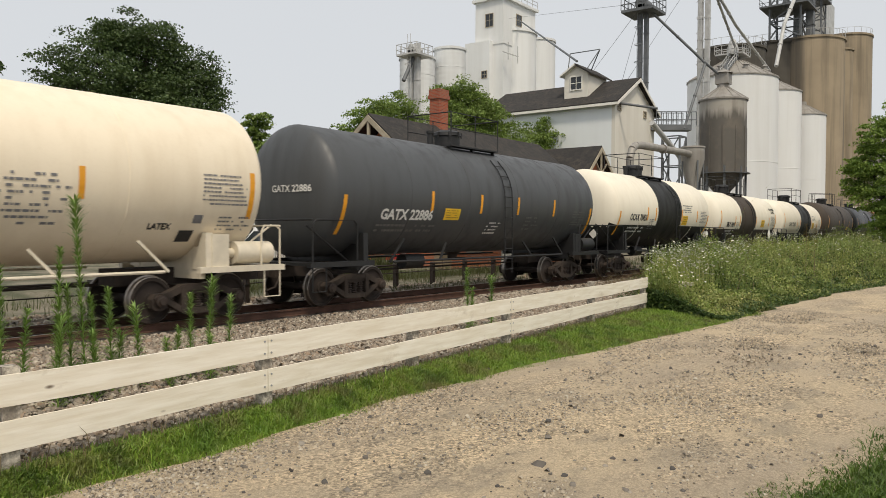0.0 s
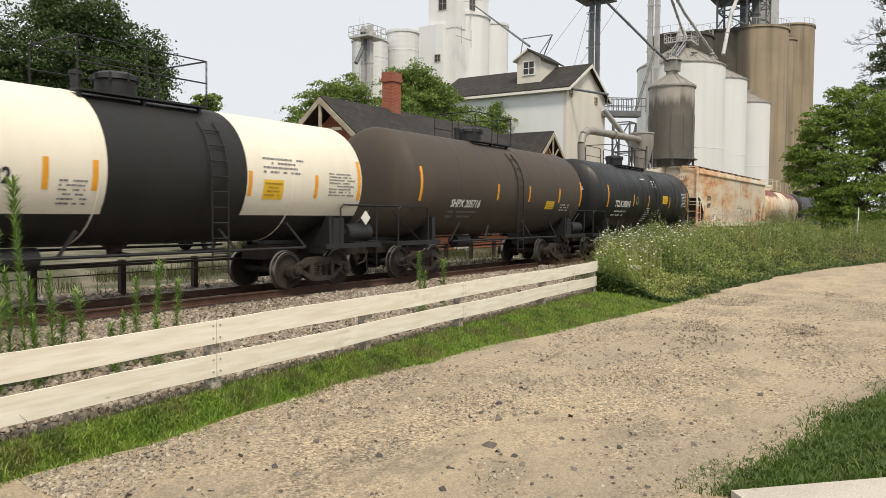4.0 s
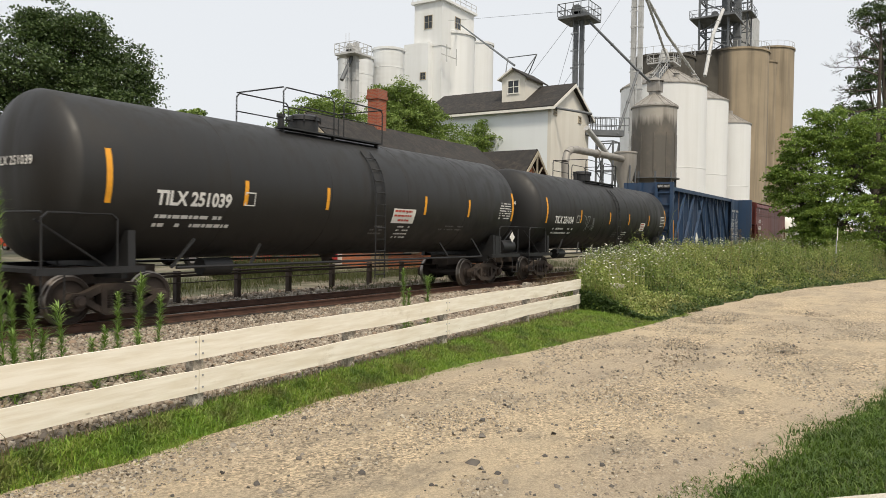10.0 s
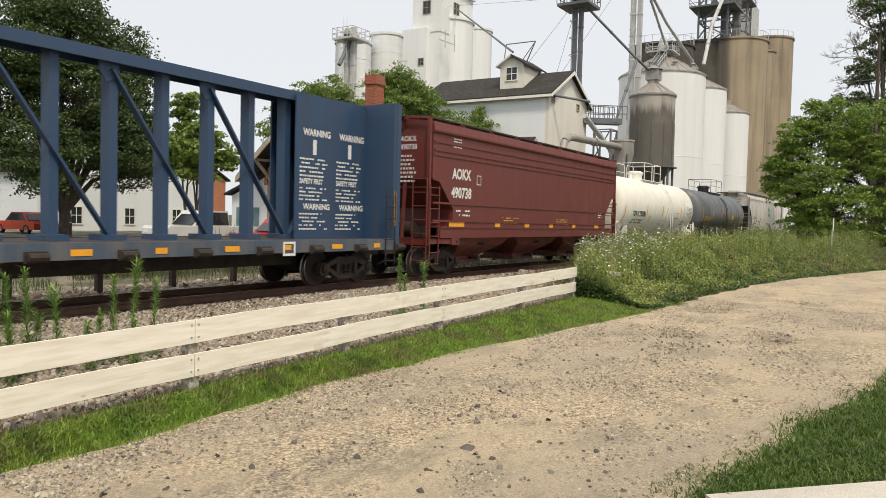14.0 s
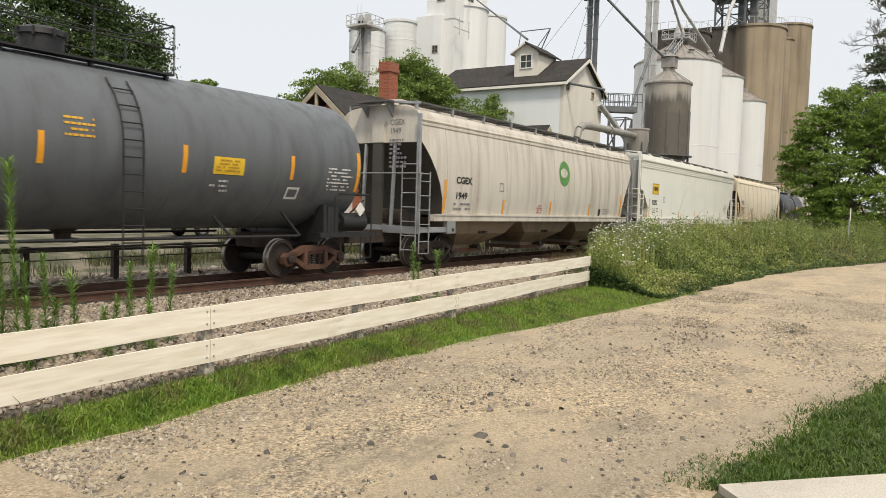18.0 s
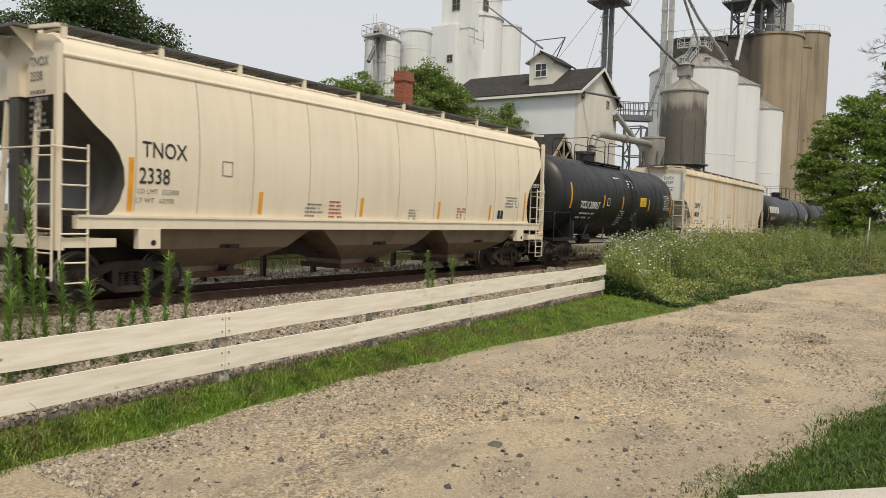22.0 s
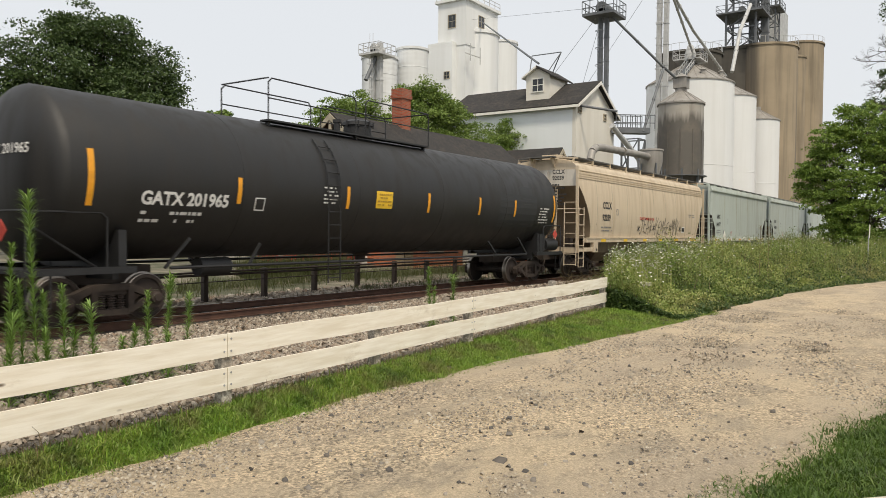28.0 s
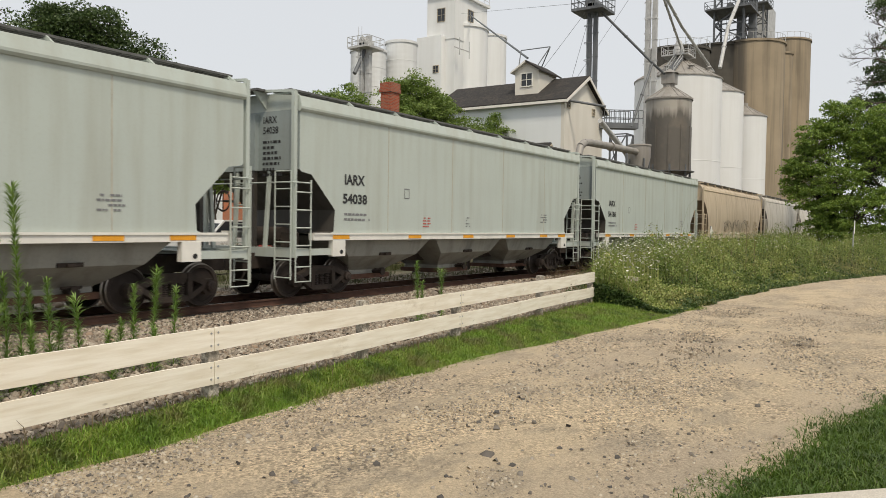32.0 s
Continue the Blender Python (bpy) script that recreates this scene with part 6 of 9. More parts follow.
tree(57.5, 6.4, 0.3, [(0, 1.6, 6.4, 1.4, 0.9), (0, 0.5, 8.3, 1.6, 1), (-0.5, 0.9, 4.4, 1.5, 0.9), (0, -1.2, 9.0, 1.9, 1.1), (0.5, -2.5, 7.0, 2.3, 1.2), (-1, -0.5, 5.5, 2.1, 1.2), (-1.0, -0.3, 3.0, 1.7, 1), (-1.5, -2.2, 3.0, 2.2, 1.2), (0, -4, 8.5, 2.3, 1.1), (-1, -4.2, 4.5, 2.4, 1.1), (0.5, -6, 6.5, 2.6, 1), (-0.5, 0.6, 2.4, 1.2, 0.6), (0, 2.6, 6.3, 0.7, 0.3), (0, 2.4, 5.0, 0.8, 0.3), (0, 2.0, 7.9, 0.7, 0.25), (0, -0.2, 10.2, 0.8, 0.25), (-0.8, 0.0, 1.2, 1.2, 0.6), (-1.6, -0.6, 1.2, 1.5, 0.8), (-1.8, -2.6, 1.2, 1.6, 0.8), (-1.5, -4.8, 1.6, 1.8, 0.8), (-0.8, -6.4, 2.6, 2.0, 0.8)], 105000, 0.14, M_LEAF3, 65, "leafy bright maple beside the track, low branches", 0.28, 0.4, 0.7)
tree(74, 2.8, 0.3, [(0, 0, 12.0, 2.6, 1), (-1, 1.6, 9.6, 2.6, 1), (0, -2.5, 14.5, 3.0, 1.2), (0, 1.5, 15.2, 1.7, 0.7), (1.5, 0.3, 18.2, 2.3, 0.9), (0, 0.8, 21.4, 2.0, 0.8), (0, -2.2, 20.0, 2.8, 1), (0, -2.6, 23.5, 2.6, 0.8), (0, 2.7, 12.4, 1.8, 0.7), (0, 2.3, 10.0, 2.2, 0.8), (0, 3.0, 7.6, 2.2, 0.9), (0, 0.6, 7.0, 3.0, 1), (-1, -3, 9.5, 3.2, 1), (0, -5, 12, 3.2, 1), (0, -3.0, 5.0, 3.5, 1)], 58000, 0.19, M_LEAF1, 67, "tall dark green tree with ragged crown", 0.5, 0.4, 1.1)
tree(64, -3.5, 0.3, [(0, 0, 6, 3.0, 1), (0, 2, 8.5, 2.6, 1), (0, -3, 8, 3.2, 1), (0, 1, 3.5, 2.8, 1)], 24000, 0.24, M_LEAF1, 69, "dark green roadside tree", 0.4, 0.4, 1.2)


def dead_tree(x, y, seed):
    q = rng(seed)
    t = empty("dead_branches", pose(x, y, 0.3))
    tagged(t, "bare grey dead tree with fine twigs", "tree")
    part("trunk", Shape().rod((0, 0, -0.3), (0, 0, 9.0), 0.24, 8, 0.17).rod((0, 0, 9.0), (0, 0, 17.0), 0.17, 8, 0.09), M_BARK, t)

    def grow(s, p, d, ln, r, depth):
        e = p + d * ln
        s.rod(p, e, r, 5, r * 0.65, caps=False)
        if depth == 0:
            return
        for _ in range(3 if depth > 2 else 4):
            nd = (d + Vector((q.uniform(-0.7, 0.7), q.uniform(-0.7, 0.7), q.uniform(-0.35, 0.5)))).normalized()
            grow(s, p.lerp(e, q.uniform(0.45, 1.0)), nd, ln * q.uniform(0.55, 0.8), max(0.008, r * 0.5), depth - 1)

    for d, z, ln in (((-0.2, 0.9, 0.42), 14.6, 1.75), ((-0.2, 0.9, 0.25), 15.8, 1.6), ((-0.1, 0.95, -0.05), 13.6, 1.5), ((0, 0.5, 0.9), 16.5, 1.5), ((0.1, 0.9, -0.2), 12.2, 1.4), ((-0.2, 0.8, 0.1), 10.8, 1.2)):
        s = Shape()
        grow(s, Vector((0, 0, z)), Vector(d).normalized(), ln, 0.07, 4)
        part("branch", s, M_BARK, t)


dead_tree(68.0, 3.2, 71)



# ---------------------------------------------------------------- parked vehicles and far houses
def vehicle(x, y, z, turn, paint, label, kind="car", L=4.4):
    v = empty(kind, pose(x, y, z, 0, 0, turn))
    tagged(v, label, "car" if kind == "car" else "pickup truck")
    w, h0, h1, ht = 0.88, 0.3, 0.85, 1.45
    if kind != "car":
        h0, h1, ht = 0.4, 1.05, 1.75
    hl = L / 2
    low = [(-hl, h0), (hl, h0), (hl, h1 - 0.12), (hl - 0.12, h1), (-hl + 0.08, h1), (-hl, h1 - 0.15)]
    part("body", Shape().prism(low, -w, w), paint, v)
    cab = [(-hl * 0.62, h1), (hl * 0.42, h1), (hl * 0.12, ht), (-hl * 0.38, ht)] if kind == "car" else [(-hl * 0.22, h1), (hl * 0.5, h1), (hl * 0.26, ht), (-hl * 0.18, ht)]
    part("cabin", Shape().prism(cab, -w + 0.08, w - 0.08), paint, v)
    gl = [(a * 0.93 + cab[0][0] * 0.0 + 0.0, h1 + 0.06 + (b - h1) * 0.82) for a, b in cab]
    for yy in (-w + 0.07, w - 0.075):
        part("side_glass", Shape().prism(gl, yy - 0.008, yy + 0.008), M_GLASS, v)
    a, b = cab[1], cab[2]
    part("windscreen", Shape().bar((a[0] + 0.01, 0, a[1] + 0.08), (b[0] + 0.02, 0, b[1] - 0.06), 1.35, 0.02), M_GLASS, v)
    a, b = cab[0], cab[3]
    part("rear_glass", Shape().bar((a[0] - 0.01, 0, a[1] + 0.08), (b[0] - 0.02, 0, b[1] - 0.06), 1.3, 0.02), M_GLASS, v)
    for sx in (-hl * 0.62, hl * 0.62):
        for sy in (-1, 1):
            wh = part("tyre", Shape().lathe([(0.2, sy * (w - 0.2)), (0.32, sy * (w - 0.2)), (0.33, sy * (w - 0.1)), (0.32, sy * (w + 0.01)), (0.2, sy * (w + 0.01))], 18, "y", at=(sx, 0, 0.33)), M_BLACK, v)
            part("rim", Shape().lathe([(0.0, sy * (w - 0.02)), (0.2, sy * w), (0.2, sy * (w - 0.15))], 14, "y", at=(sx, 0, 0.33)), M_GALV, wh)
    for sy in (-0.6, 0.6):
        part("headlight", Shape().box(hl - 0.03, hl + 0.012, sy - 0.14, sy + 0.14, h1 - 0.3, h1 - 0.17), M_WHITE, v)
        part("tail_light", Shape().box(-hl - 0.012, -hl + 0.03, sy - 0.12, sy + 0.12, h1 - 0.3, h1 - 0.17), M_INKR, v)


vehicle(23.4, 27.6, 0.5, 180, plain("white_car_paint", (0.66, 0.66, 0.64), 0.35, 0.1, 0.1), "white pickup parked by the depot", "pickup", 5.6)
vehicle(24.4, 23.8, 0.5, 178, plain("red_car_paint", (0.42, 0.035, 0.04), 0.3, 0.0, 0.15), "red car parked before the depot", "car", 4.7)
vehicle(27.6, 50.5, 0.48, 95, plain("orange_red_paint", (0.62, 0.06, 0.02), 0.3, 0.0, 0.15), "orange-red car parked in the yard", "car", 4.4)


def far_house(x, y, w, d, h, wall, label, turn=0):
    b = empty("far_house", pose(x, y, 0.1, 0, 0, turn))
    tagged(b, label, "house")
    part("wall", Shape().prism([(-w / 2, 0), (w / 2, 0), (w / 2, h), (0, h + w * 0.28), (-w / 2, h)], -d / 2, d / 2), wall, b)
    for e in (-1, 1):
        part("roof", Shape().prism([(0, h + w * 0.29), (e * (w / 2 + 0.4), h - 0.1), (e * (w / 2 + 0.4), h + 0.1), (0, h + w * 0.29 + 0.2)], -d / 2 - 0.4, d / 2 + 0.4), M_SHINGLE, b)
    for k in range(3):
        window(b, "y", -w * 0.3 + k * w * 0.3, 1.0, 0.9, 1.3, -d / 2, M_WHITE, 0)


far_house(40.0, 62.0, 16, 10, 5.0, M_SIDING, "white boarded house beyond the trees")
far_house(57.0, 74.0, 10, 8, 6.0, M_BRICK, "far brick house with chimney")
far_house(14.0, 66.0, 14, 9, 4.2, M_SIDING, "far white boarded house")

# ---------------------------------------------------------------- the train
TRACK_Y, RAIL_Z, SPEED, WHEEL_R = 14.15, 0.30, 13.0, 0.46
TRAIN, WHEELSETS = [], []


def wheelset_mesh():
    s = Shape()
    for sy in (-1, 1):
        prof = [(0.0, 0.86), (0.085, 0.86), (0.09, 0.84), (0.14, 0.83), (0.15, 0.79), (0.25, 0.765), (0.35, 0.79), (0.375, 0.825), (0.445, 0.825)]
        tread = [(0.445, 0.825), (0.462, 0.815), (0.464, 0.715), (0.492, 0.702), (0.492, 0.688), (0.45, 0.682)]
        back = [(0.45, 0.682), (0.37, 0.69), (0.16, 0.70), (0.085, 0.66), (0.085, 0.0)]
        for pr, mt in ((prof, 0), (tread, 1), (back, 0)):
            s.lathe([(r, sy * h) for r, h in pr], 28, "y", mat=mt)
        for k in range(3):
            a = 2 * math.pi * k / 3
            s.rod((0.05 * math.cos(a), sy * 0.855, 0.05 * math.sin(a)), (0.05 * math.cos(a), sy * 0.885, 0.05 * math.sin(a)), 0.016, 6)
    return s.mesh("wheelset", [M_WHEEL, M_TREAD])


def side_frame_mesh(m):
    s = Shape()
    y0, y1 = -1.13, -0.95
    top = [(-1.02, 0.52), (-0.78, 0.60), (-0.38, 0.76), (0.38, 0.76), (0.78, 0.60), (1.02, 0.52)]
    for p, q in zip(top, top[1:]):
        n = Vector((-(q[1] - p[1]), q[0] - p[0])).normalized() * 0.13
        s.prism([p, q, (q[0] - n.x, q[1] - n.y), (p[0] - n.x, p[1] - n.y)], y0, y1)
    low = [(-0.82, 0.44), (-0.36, 0.17), (0.36, 0.17), (0.82, 0.44)]
    for p, q in zip(low, low[1:]):
        n = Vector((-(q[1] - p[1]), q[0] - p[0])).normalized() * 0.11
        s.prism([p, q, (q[0] + n.x, q[1] + n.y), (p[0] + n.x, p[1] + n.y)], y0, y1)
    for x in (-0.37, 0.37):
        s.box(x - 0.06, x + 0.06, y0 - 0.01, y1, 0.2, 0.72)
    for x in (-0.89, 0.89):
        s.prism([(x - 0.17, 0.5), (x - 0.16, 0.34), (x - 0.09, 0.28), (x + 0.09, 0.28), (x + 0.16, 0.34), (x + 0.17, 0.5), (x + 0.1, 0.6), (x - 0.1, 0.6)], y0 + 0.02, y1)
    s.box(-0.3, 0.3, -1.1, -0.9, 0.56, 0.68)
    s.box(-0.31, 0.31, -1.12, -0.95, 0.25, 0.29)
    return s.mesh("side_frame", m)


def bearing_mesh():
    s = Shape().lathe([(0.0, -1.24), (0.07, -1.24), (0.075, -1.22), (0.115, -1.2), (0.12, -1.06), (0.0, -1.06)], 14, "y")
    return s.mesh("bearing_cap", M_STEEL)


def spring_mesh():
    s = Shape()
    for x in (0.0,):
        prof = [(0.0, 0.29)]
        for k in range(6):
            z = 0.29 + k * 0.046
            prof += [(0.062, z), (0.088, z + 0.012), (0.088, z + 0.026), (0.062, z + 0.038)]
        s.lathe(prof + [(0.0, 0.57)], 10, "z", at=(x, -1.03, 0), smooth=False)
    return s.mesh("coil_spring", M_STEEL)


def bolster_mesh():
    s = Shape().box(-0.2, 0.2, -0.98, 0.98, 0.5, 0.72).box(-0.32, 0.32, -0.3, 0.3, 0.68, 0.78)
    for x in (-0.42, 0.42):
        s.box(x - 0.05, x + 0.05, -0.72, 0.72, 0.3, 0.42)
        for y in (-0.75, 0.75):
            s.box(x * 1.02 - 0.04, x * 1.02 + 0.04, y - 0.05, y + 0.05, 0.24, 0.56)
    s.rod((-0.45, 0.12, 0.36), (0.45, 0.12, 0.36), 0.03)
    return s.mesh("bolster", M_TRUCK)


MESH_WHEELSET, MESH_BEARING, MESH_SPRING, MESH_BOLSTER = wheelset_mesh(), bearing_mesh(), spring_mesh(), bolster_mesh()
MESH_FRAMES = {False: side_frame_mesh(M_TRUCK), True: side_frame_mesh(M_RUSTTRUCK)}


def bogie(car, x, rusty=False):
    b = part("bogie", MESH_BOLSTER, None, car, at=pose(x, 0, 0))
    for turn in (0, 180):
        part("side_frame", MESH_FRAMES[rusty], None, b, at=pose(0, 0, 0, 0, 0, turn))
        for dx in (-0.2, 0.0, 0.2):
            part("coil_spring", MESH_SPRING, None, b, at=pose(dx, 0, 0, 0, 0, turn))
    for dx in (-0.89, 0.89):
        w = part("wheelset", MESH_WHEELSET, None, b, at=pose(dx, 0, WHEEL_R))
        WHEELSETS.append((w, dx, car))
        part("bearing_cap", MESH_BEARING, None, b, at=pose(dx, 0, WHEEL_R))
    return b


def start_car(name, s0, s1, label, category):
    car = empty(name, pose((s0 + s1) / 2, TRACK_Y, RAIL_Z))
    tagged(car, label, category, "cars of the freight train")
    TRAIN.append((car, (s0 + s1) / 2))
    return car, s1 - s0


def coupler_mesh():
    s = Shape().box(-0.62, -0.2, -0.09, 0.09, 0.74, 0.96)
    s.prism([(-0.2, -0.14), (0.0, -0.16), (0.1, -0.06), (0.02, 0.02), (0.08, 0.12), (-0.02, 0.17), (-0.2, 0.12)], 0.7, 1.0, plane="xy")
    s.pipe([(-0.5, 0.3, 0.85), (-0.25, 0.34, 0.5), (0.0, 0.3, 0.42)], 0.022)
    return s.mesh("coupler", M_TRUCK)


MESH_COUPLER = coupler_mesh()


def couplers(car, length):
    for turn in (0, 180):
        part("coupler", MESH_COUPLER, None, car, at=pose(0, 0, 0, 0, 0, turn) @ pose(length / 2 - 0.07, 0, 0))


# lettering and strips laid on a car's side; side(z) gives the side's distance from the middle
def on_side(car, name, pts, faces, x, z, side, mat, lift=0.009, label=""):
    s = Shape()
    s.v = [(x + u, -side(z + w) - lift, z + w) for u, w, *_ in pts]
    for f in faces:
        s.face(list(f))
    me = bpy.data.meshes.new(name)
    me.from_pydata(s.v, [], s.f)
    me.materials.append(mat)
    return part(name, me, None, car, label)


def mark(car, text, x, z, size, side, mat, name="reporting_mark", bold=0.05, squeeze=1.0):
    v, f = letters(text, size, size * bold)
    return on_side(car, name, [(u * squeeze, w) for u, w, *_ in v], f, x, z, side, mat)


def strip(car, x, z0, z1, w, side, mat, name="reflector_strip", lift=0.006):
    k = 5
    pts = [(a, z0 + (z1 - z0) * i / k) for i in range(k + 1) for a in (0, w)]
    ob = on_side(car, name, pts, [(2 * i, 2 * i + 1, 2 * i + 3, 2 * i + 2) for i in range(k)], x, 0.0, side, mat, lift)
    if name == "yellow_placard":
        print_rows(car, x + w * 0.08, z1 - (z1 - z0) * 0.14, w * 0.88, 4, (z1 - z0) * 0.2, lambda z: side(z) + 0.006, M_PLACARDINK, int(z0 * 100), "placard_print")
    return ob


def print_rows(car, x, z, w, rows, pitch, side, mat, seed, name="small_lettering", fill=0.8):
    """Lettering too small to read: rows of short dashes, from the top."""
    r, pts, faces = rng(seed), [], []
    for k in range(rows):
        u, end = 0.0, w * r.uniform(0.75, 1.0)
        while u < end:
            d = r.uniform(0.35, 1.2) * pitch
            if r.random() < fill:
                b = len(pts)
                pts += [(u, -k * pitch), (min(u + d, end), -k * pitch), (min(u + d, end), -k * pitch - pitch * 0.42), (u, -k * pitch - pitch * 0.42)]
                faces.append((b, b + 1, b + 2, b + 3))
            u += d + 0.2 * pitch
    return tagged(on_side(car, name, pts, faces, x, z, side, mat), kind="stuff")


def frame_box(car, x, z, w, h, side, mat, t=0.025, name="stencil_box"):
    pts = [(0, 0), (w, 0), (w, h), (0, h), (t, t), (w - t, t), (w - t, h - t), (t, h - t)]
    return on_side(car, name, pts, [(0, 1, 5, 4), (1, 2, 6, 5), (2, 3, 7, 6), (3, 0, 4, 7)], x, z, side, mat)


def graffiti(car, x0, x1, z0, z1, side, mat, seed, w=0.035):
    """Sprayed scrawl: loose overlapping strokes."""
    r, pts, faces = rng(seed), [], []
    u = x0
    while u < x1:
        adv = r.uniform(0.28, 0.5) * (z1 - z0)
        path = [(u + r.uniform(0, 1.2) * adv, z0 + r.uniform(0, 1) ** (0.5 if k % 2 else 2) * (z1 - z0)) for k in range(r.choice((3, 4, 4, 5)))]
        for (a, b), (c, d) in zip(path, path[1:]):
            n = 5
            bow = r.uniform(-0.12, 0.12)
            for k in range(n):
                t0, t1 = k / n, (k + 1) / n
                p, q = (a + (c - a) * t0 + bow * math.sin(math.pi * t0), b + (d - b) * t0), (a + (c - a) * t1 + bow * math.sin(math.pi * t1), b + (d - b) * t1)
                dx, dz = q[0] - p[0], q[1] - p[1]
                ln = math.hypot(dx, dz) or 1
                ox, oz = -dz / ln * w / 2, dx / ln * w / 2
                i = len(pts)
                pts += [(p[0] - ox, p[1] - oz), (q[0] - ox, q[1] - oz), (q[0] + ox, q[1] + oz), (p[0] + ox, p[1] + oz)]
                faces.append((i, i + 1, i + 2, i + 3))
        u += adv
    return tagged(on_side(car, "graffiti", pts, faces, 0.0, 0.0, side, mat, 0.012), kind="stuff")


STROKES = {
    "*": (((0.1, 0.25), (0.9, 0.7)), ((0.1, 0.7), (0.9, 0.25)), ((0.5, 0.1), (0.5, 0.85))),
    "J": (((0.1, 1.05), (0.95, 0.95)), ((0.6, 1.0), (0.5, 0.3), (0.25, -0.1), (-0.15, 0.1))),
    "E": (((0.9, 0.95), (0.2, 0.8), (0.15, 0.5), (0.7, 0.52)), ((0.15, 0.5), (0.05, 0.1), (0.95, 0.0))),
    "A": (((0.0, 0.0), (0.45, 1.1), (0.95, -0.1)), ((0.1, 0.35), (0.85, 0.42))),
    "V": (((0.0, 1.0), (0.4, 0.05), (0.95, 1.1)), ((0.3, 0.6), (0.8, 0.2))),
    "K": (((0.15, 1.05), (0.1, -0.1)), ((0.95, 1.0), (0.15, 0.45), (1.0, -0.15))),
    "M": (((0.0, -0.1), (0.15, 1.0), (0.5, 0.35), (0.85, 1.05), (1.0, -0.05)),),
    "S": (((0.9, 0.9), (0.3, 1.0), (0.15, 0.65), (0.8, 0.4), (0.7, 0.05), (0.0, 0.1)),),
    "O": (((0.5, 1.0), (0.1, 0.6), (0.25, 0.05), (0.8, 0.1), (0.9, 0.7), (0.45, 1.0)),),
    "G": (((0.95, 0.85), (0.4, 1.0), (0.05, 0.5), (0.35, 0.0), (0.95, 0.15), (0.9, 0.5), (0.5, 0.5)),),
}


def tag(car, word, x0, x1, z0, z1, side, mat, seed, w=0.035):
    """Sprayed letters in single strokes, slanted and uneven."""
    r, pts, faces = rng(seed), [], []
    step = (x1 - x0) / len(word)
    for k, ch in enumerate(word):
        dz, sc = r.uniform(-0.06, 0.06), r.uniform(0.85, 1.15) * (0.6 if ch == "*" else 1.0)
        for line in STROKES[ch]:
            p = [(x0 + step * (k + 0.06 + u * 0.9) + 0.08 * v, z0 + dz + (0.12 if ch == "*" else 0.0) + v * sc * (z1 - z0)) for u, v in line]
            for a, b in zip(p, p[1:]):
                dx, dy = b[0] - a[0], b[1] - a[1]
                ln = math.hypot(dx, dy)
                ox, oz, ex, ez = -dy / ln * w / 2, dx / ln * w / 2, dx / ln * w * 0.4, dy / ln * w * 0.4
                i = len(pts)
                pts += [(a[0] - ox - ex, a[1] - oz - ez), (b[0] - ox + ex, b[1] - oz + ez), (b[0] + ox + ex, b[1] + oz + ez), (a[0] + ox - ex, a[1] + oz - ez)]
                faces.append((i, i + 1, i + 2, i + 3))
    return tagged(on_side(car, "graffiti", pts, faces, 0.0, 0.0, side, mat, 0.014), kind="stuff")


def head_mark(car, text, y0, z, size, cl, R, zc, mat, head=0.5):
    """Lettering on the domed end that faces the road's start."""
    v, f = letters(text, size, 0.004)
    s = Shape()
    for a, b, *_ in v:
        y, zz = y0 - a, z + b
        q = min(0.999, math.hypot(y, zz - zc) / R)
        s.v.append((-cl - head * (1 - q ** 2.6) ** 0.62 - 0.02, y, zz))
    me = bpy.data.meshes.new("end_mark")
    me.from_pydata(s.v, [], f)
    me.materials.append(mat)
    return part("end_mark", me, None, car)


def end_text(car, words, hb, mat):
    """Numbers and small rows on the flat end sheet of a hopper."""
    s = Shape()
    z = 4.22
    for w in words:
        if w:
            v, f = letters(w, 0.16, 0.004)
            b = len(s.v)
            s.v += [(-hb - 0.008, -0.38 - p[0] * 0.9, z + p[1]) for p in v]
            for q in f:
                s.face([b + i for i in q])
        z -= 0.25
    part("end_mark", s, mat, car)
    r, s = rng(len(words[1]) + int(hb * 10)), Shape()
    for k in range(7):
        y, end = -0.38, -0.38 - r.uniform(0.3, 0.6)
        while y > end:
            d = r.uniform(0.05, 0.14)
            b = len(s.v)
            zz = z + 0.08 - k * 0.13
            s.v += [(-hb - 0.008, y, zz), (-hb - 0.008, y - d, zz), (-hb - 0.008, y - d, zz - 0.065), (-hb - 0.008, y, zz - 0.065)]
            s.face([b, b + 1, b + 2, b + 3])
            y -= d + 0.035
    tagged(part("small_lettering", s, mat, car), kind="stuff")


def diamond_placard(car, x, y, z, mat, facing_side=True):
    s = Shape()
    r = 0.19
    if facing_side:
        s.prism([(x - r, z), (x, z - r), (x + r, z), (x, z + r)], y, y + 0.012)
    else:
        s.prism([(y - r, z), (y, z - r), (y + r, z), (y, z + r)], x, x + 0.012, plane="yz")
    return part("hazard_placard", s, mat, car)


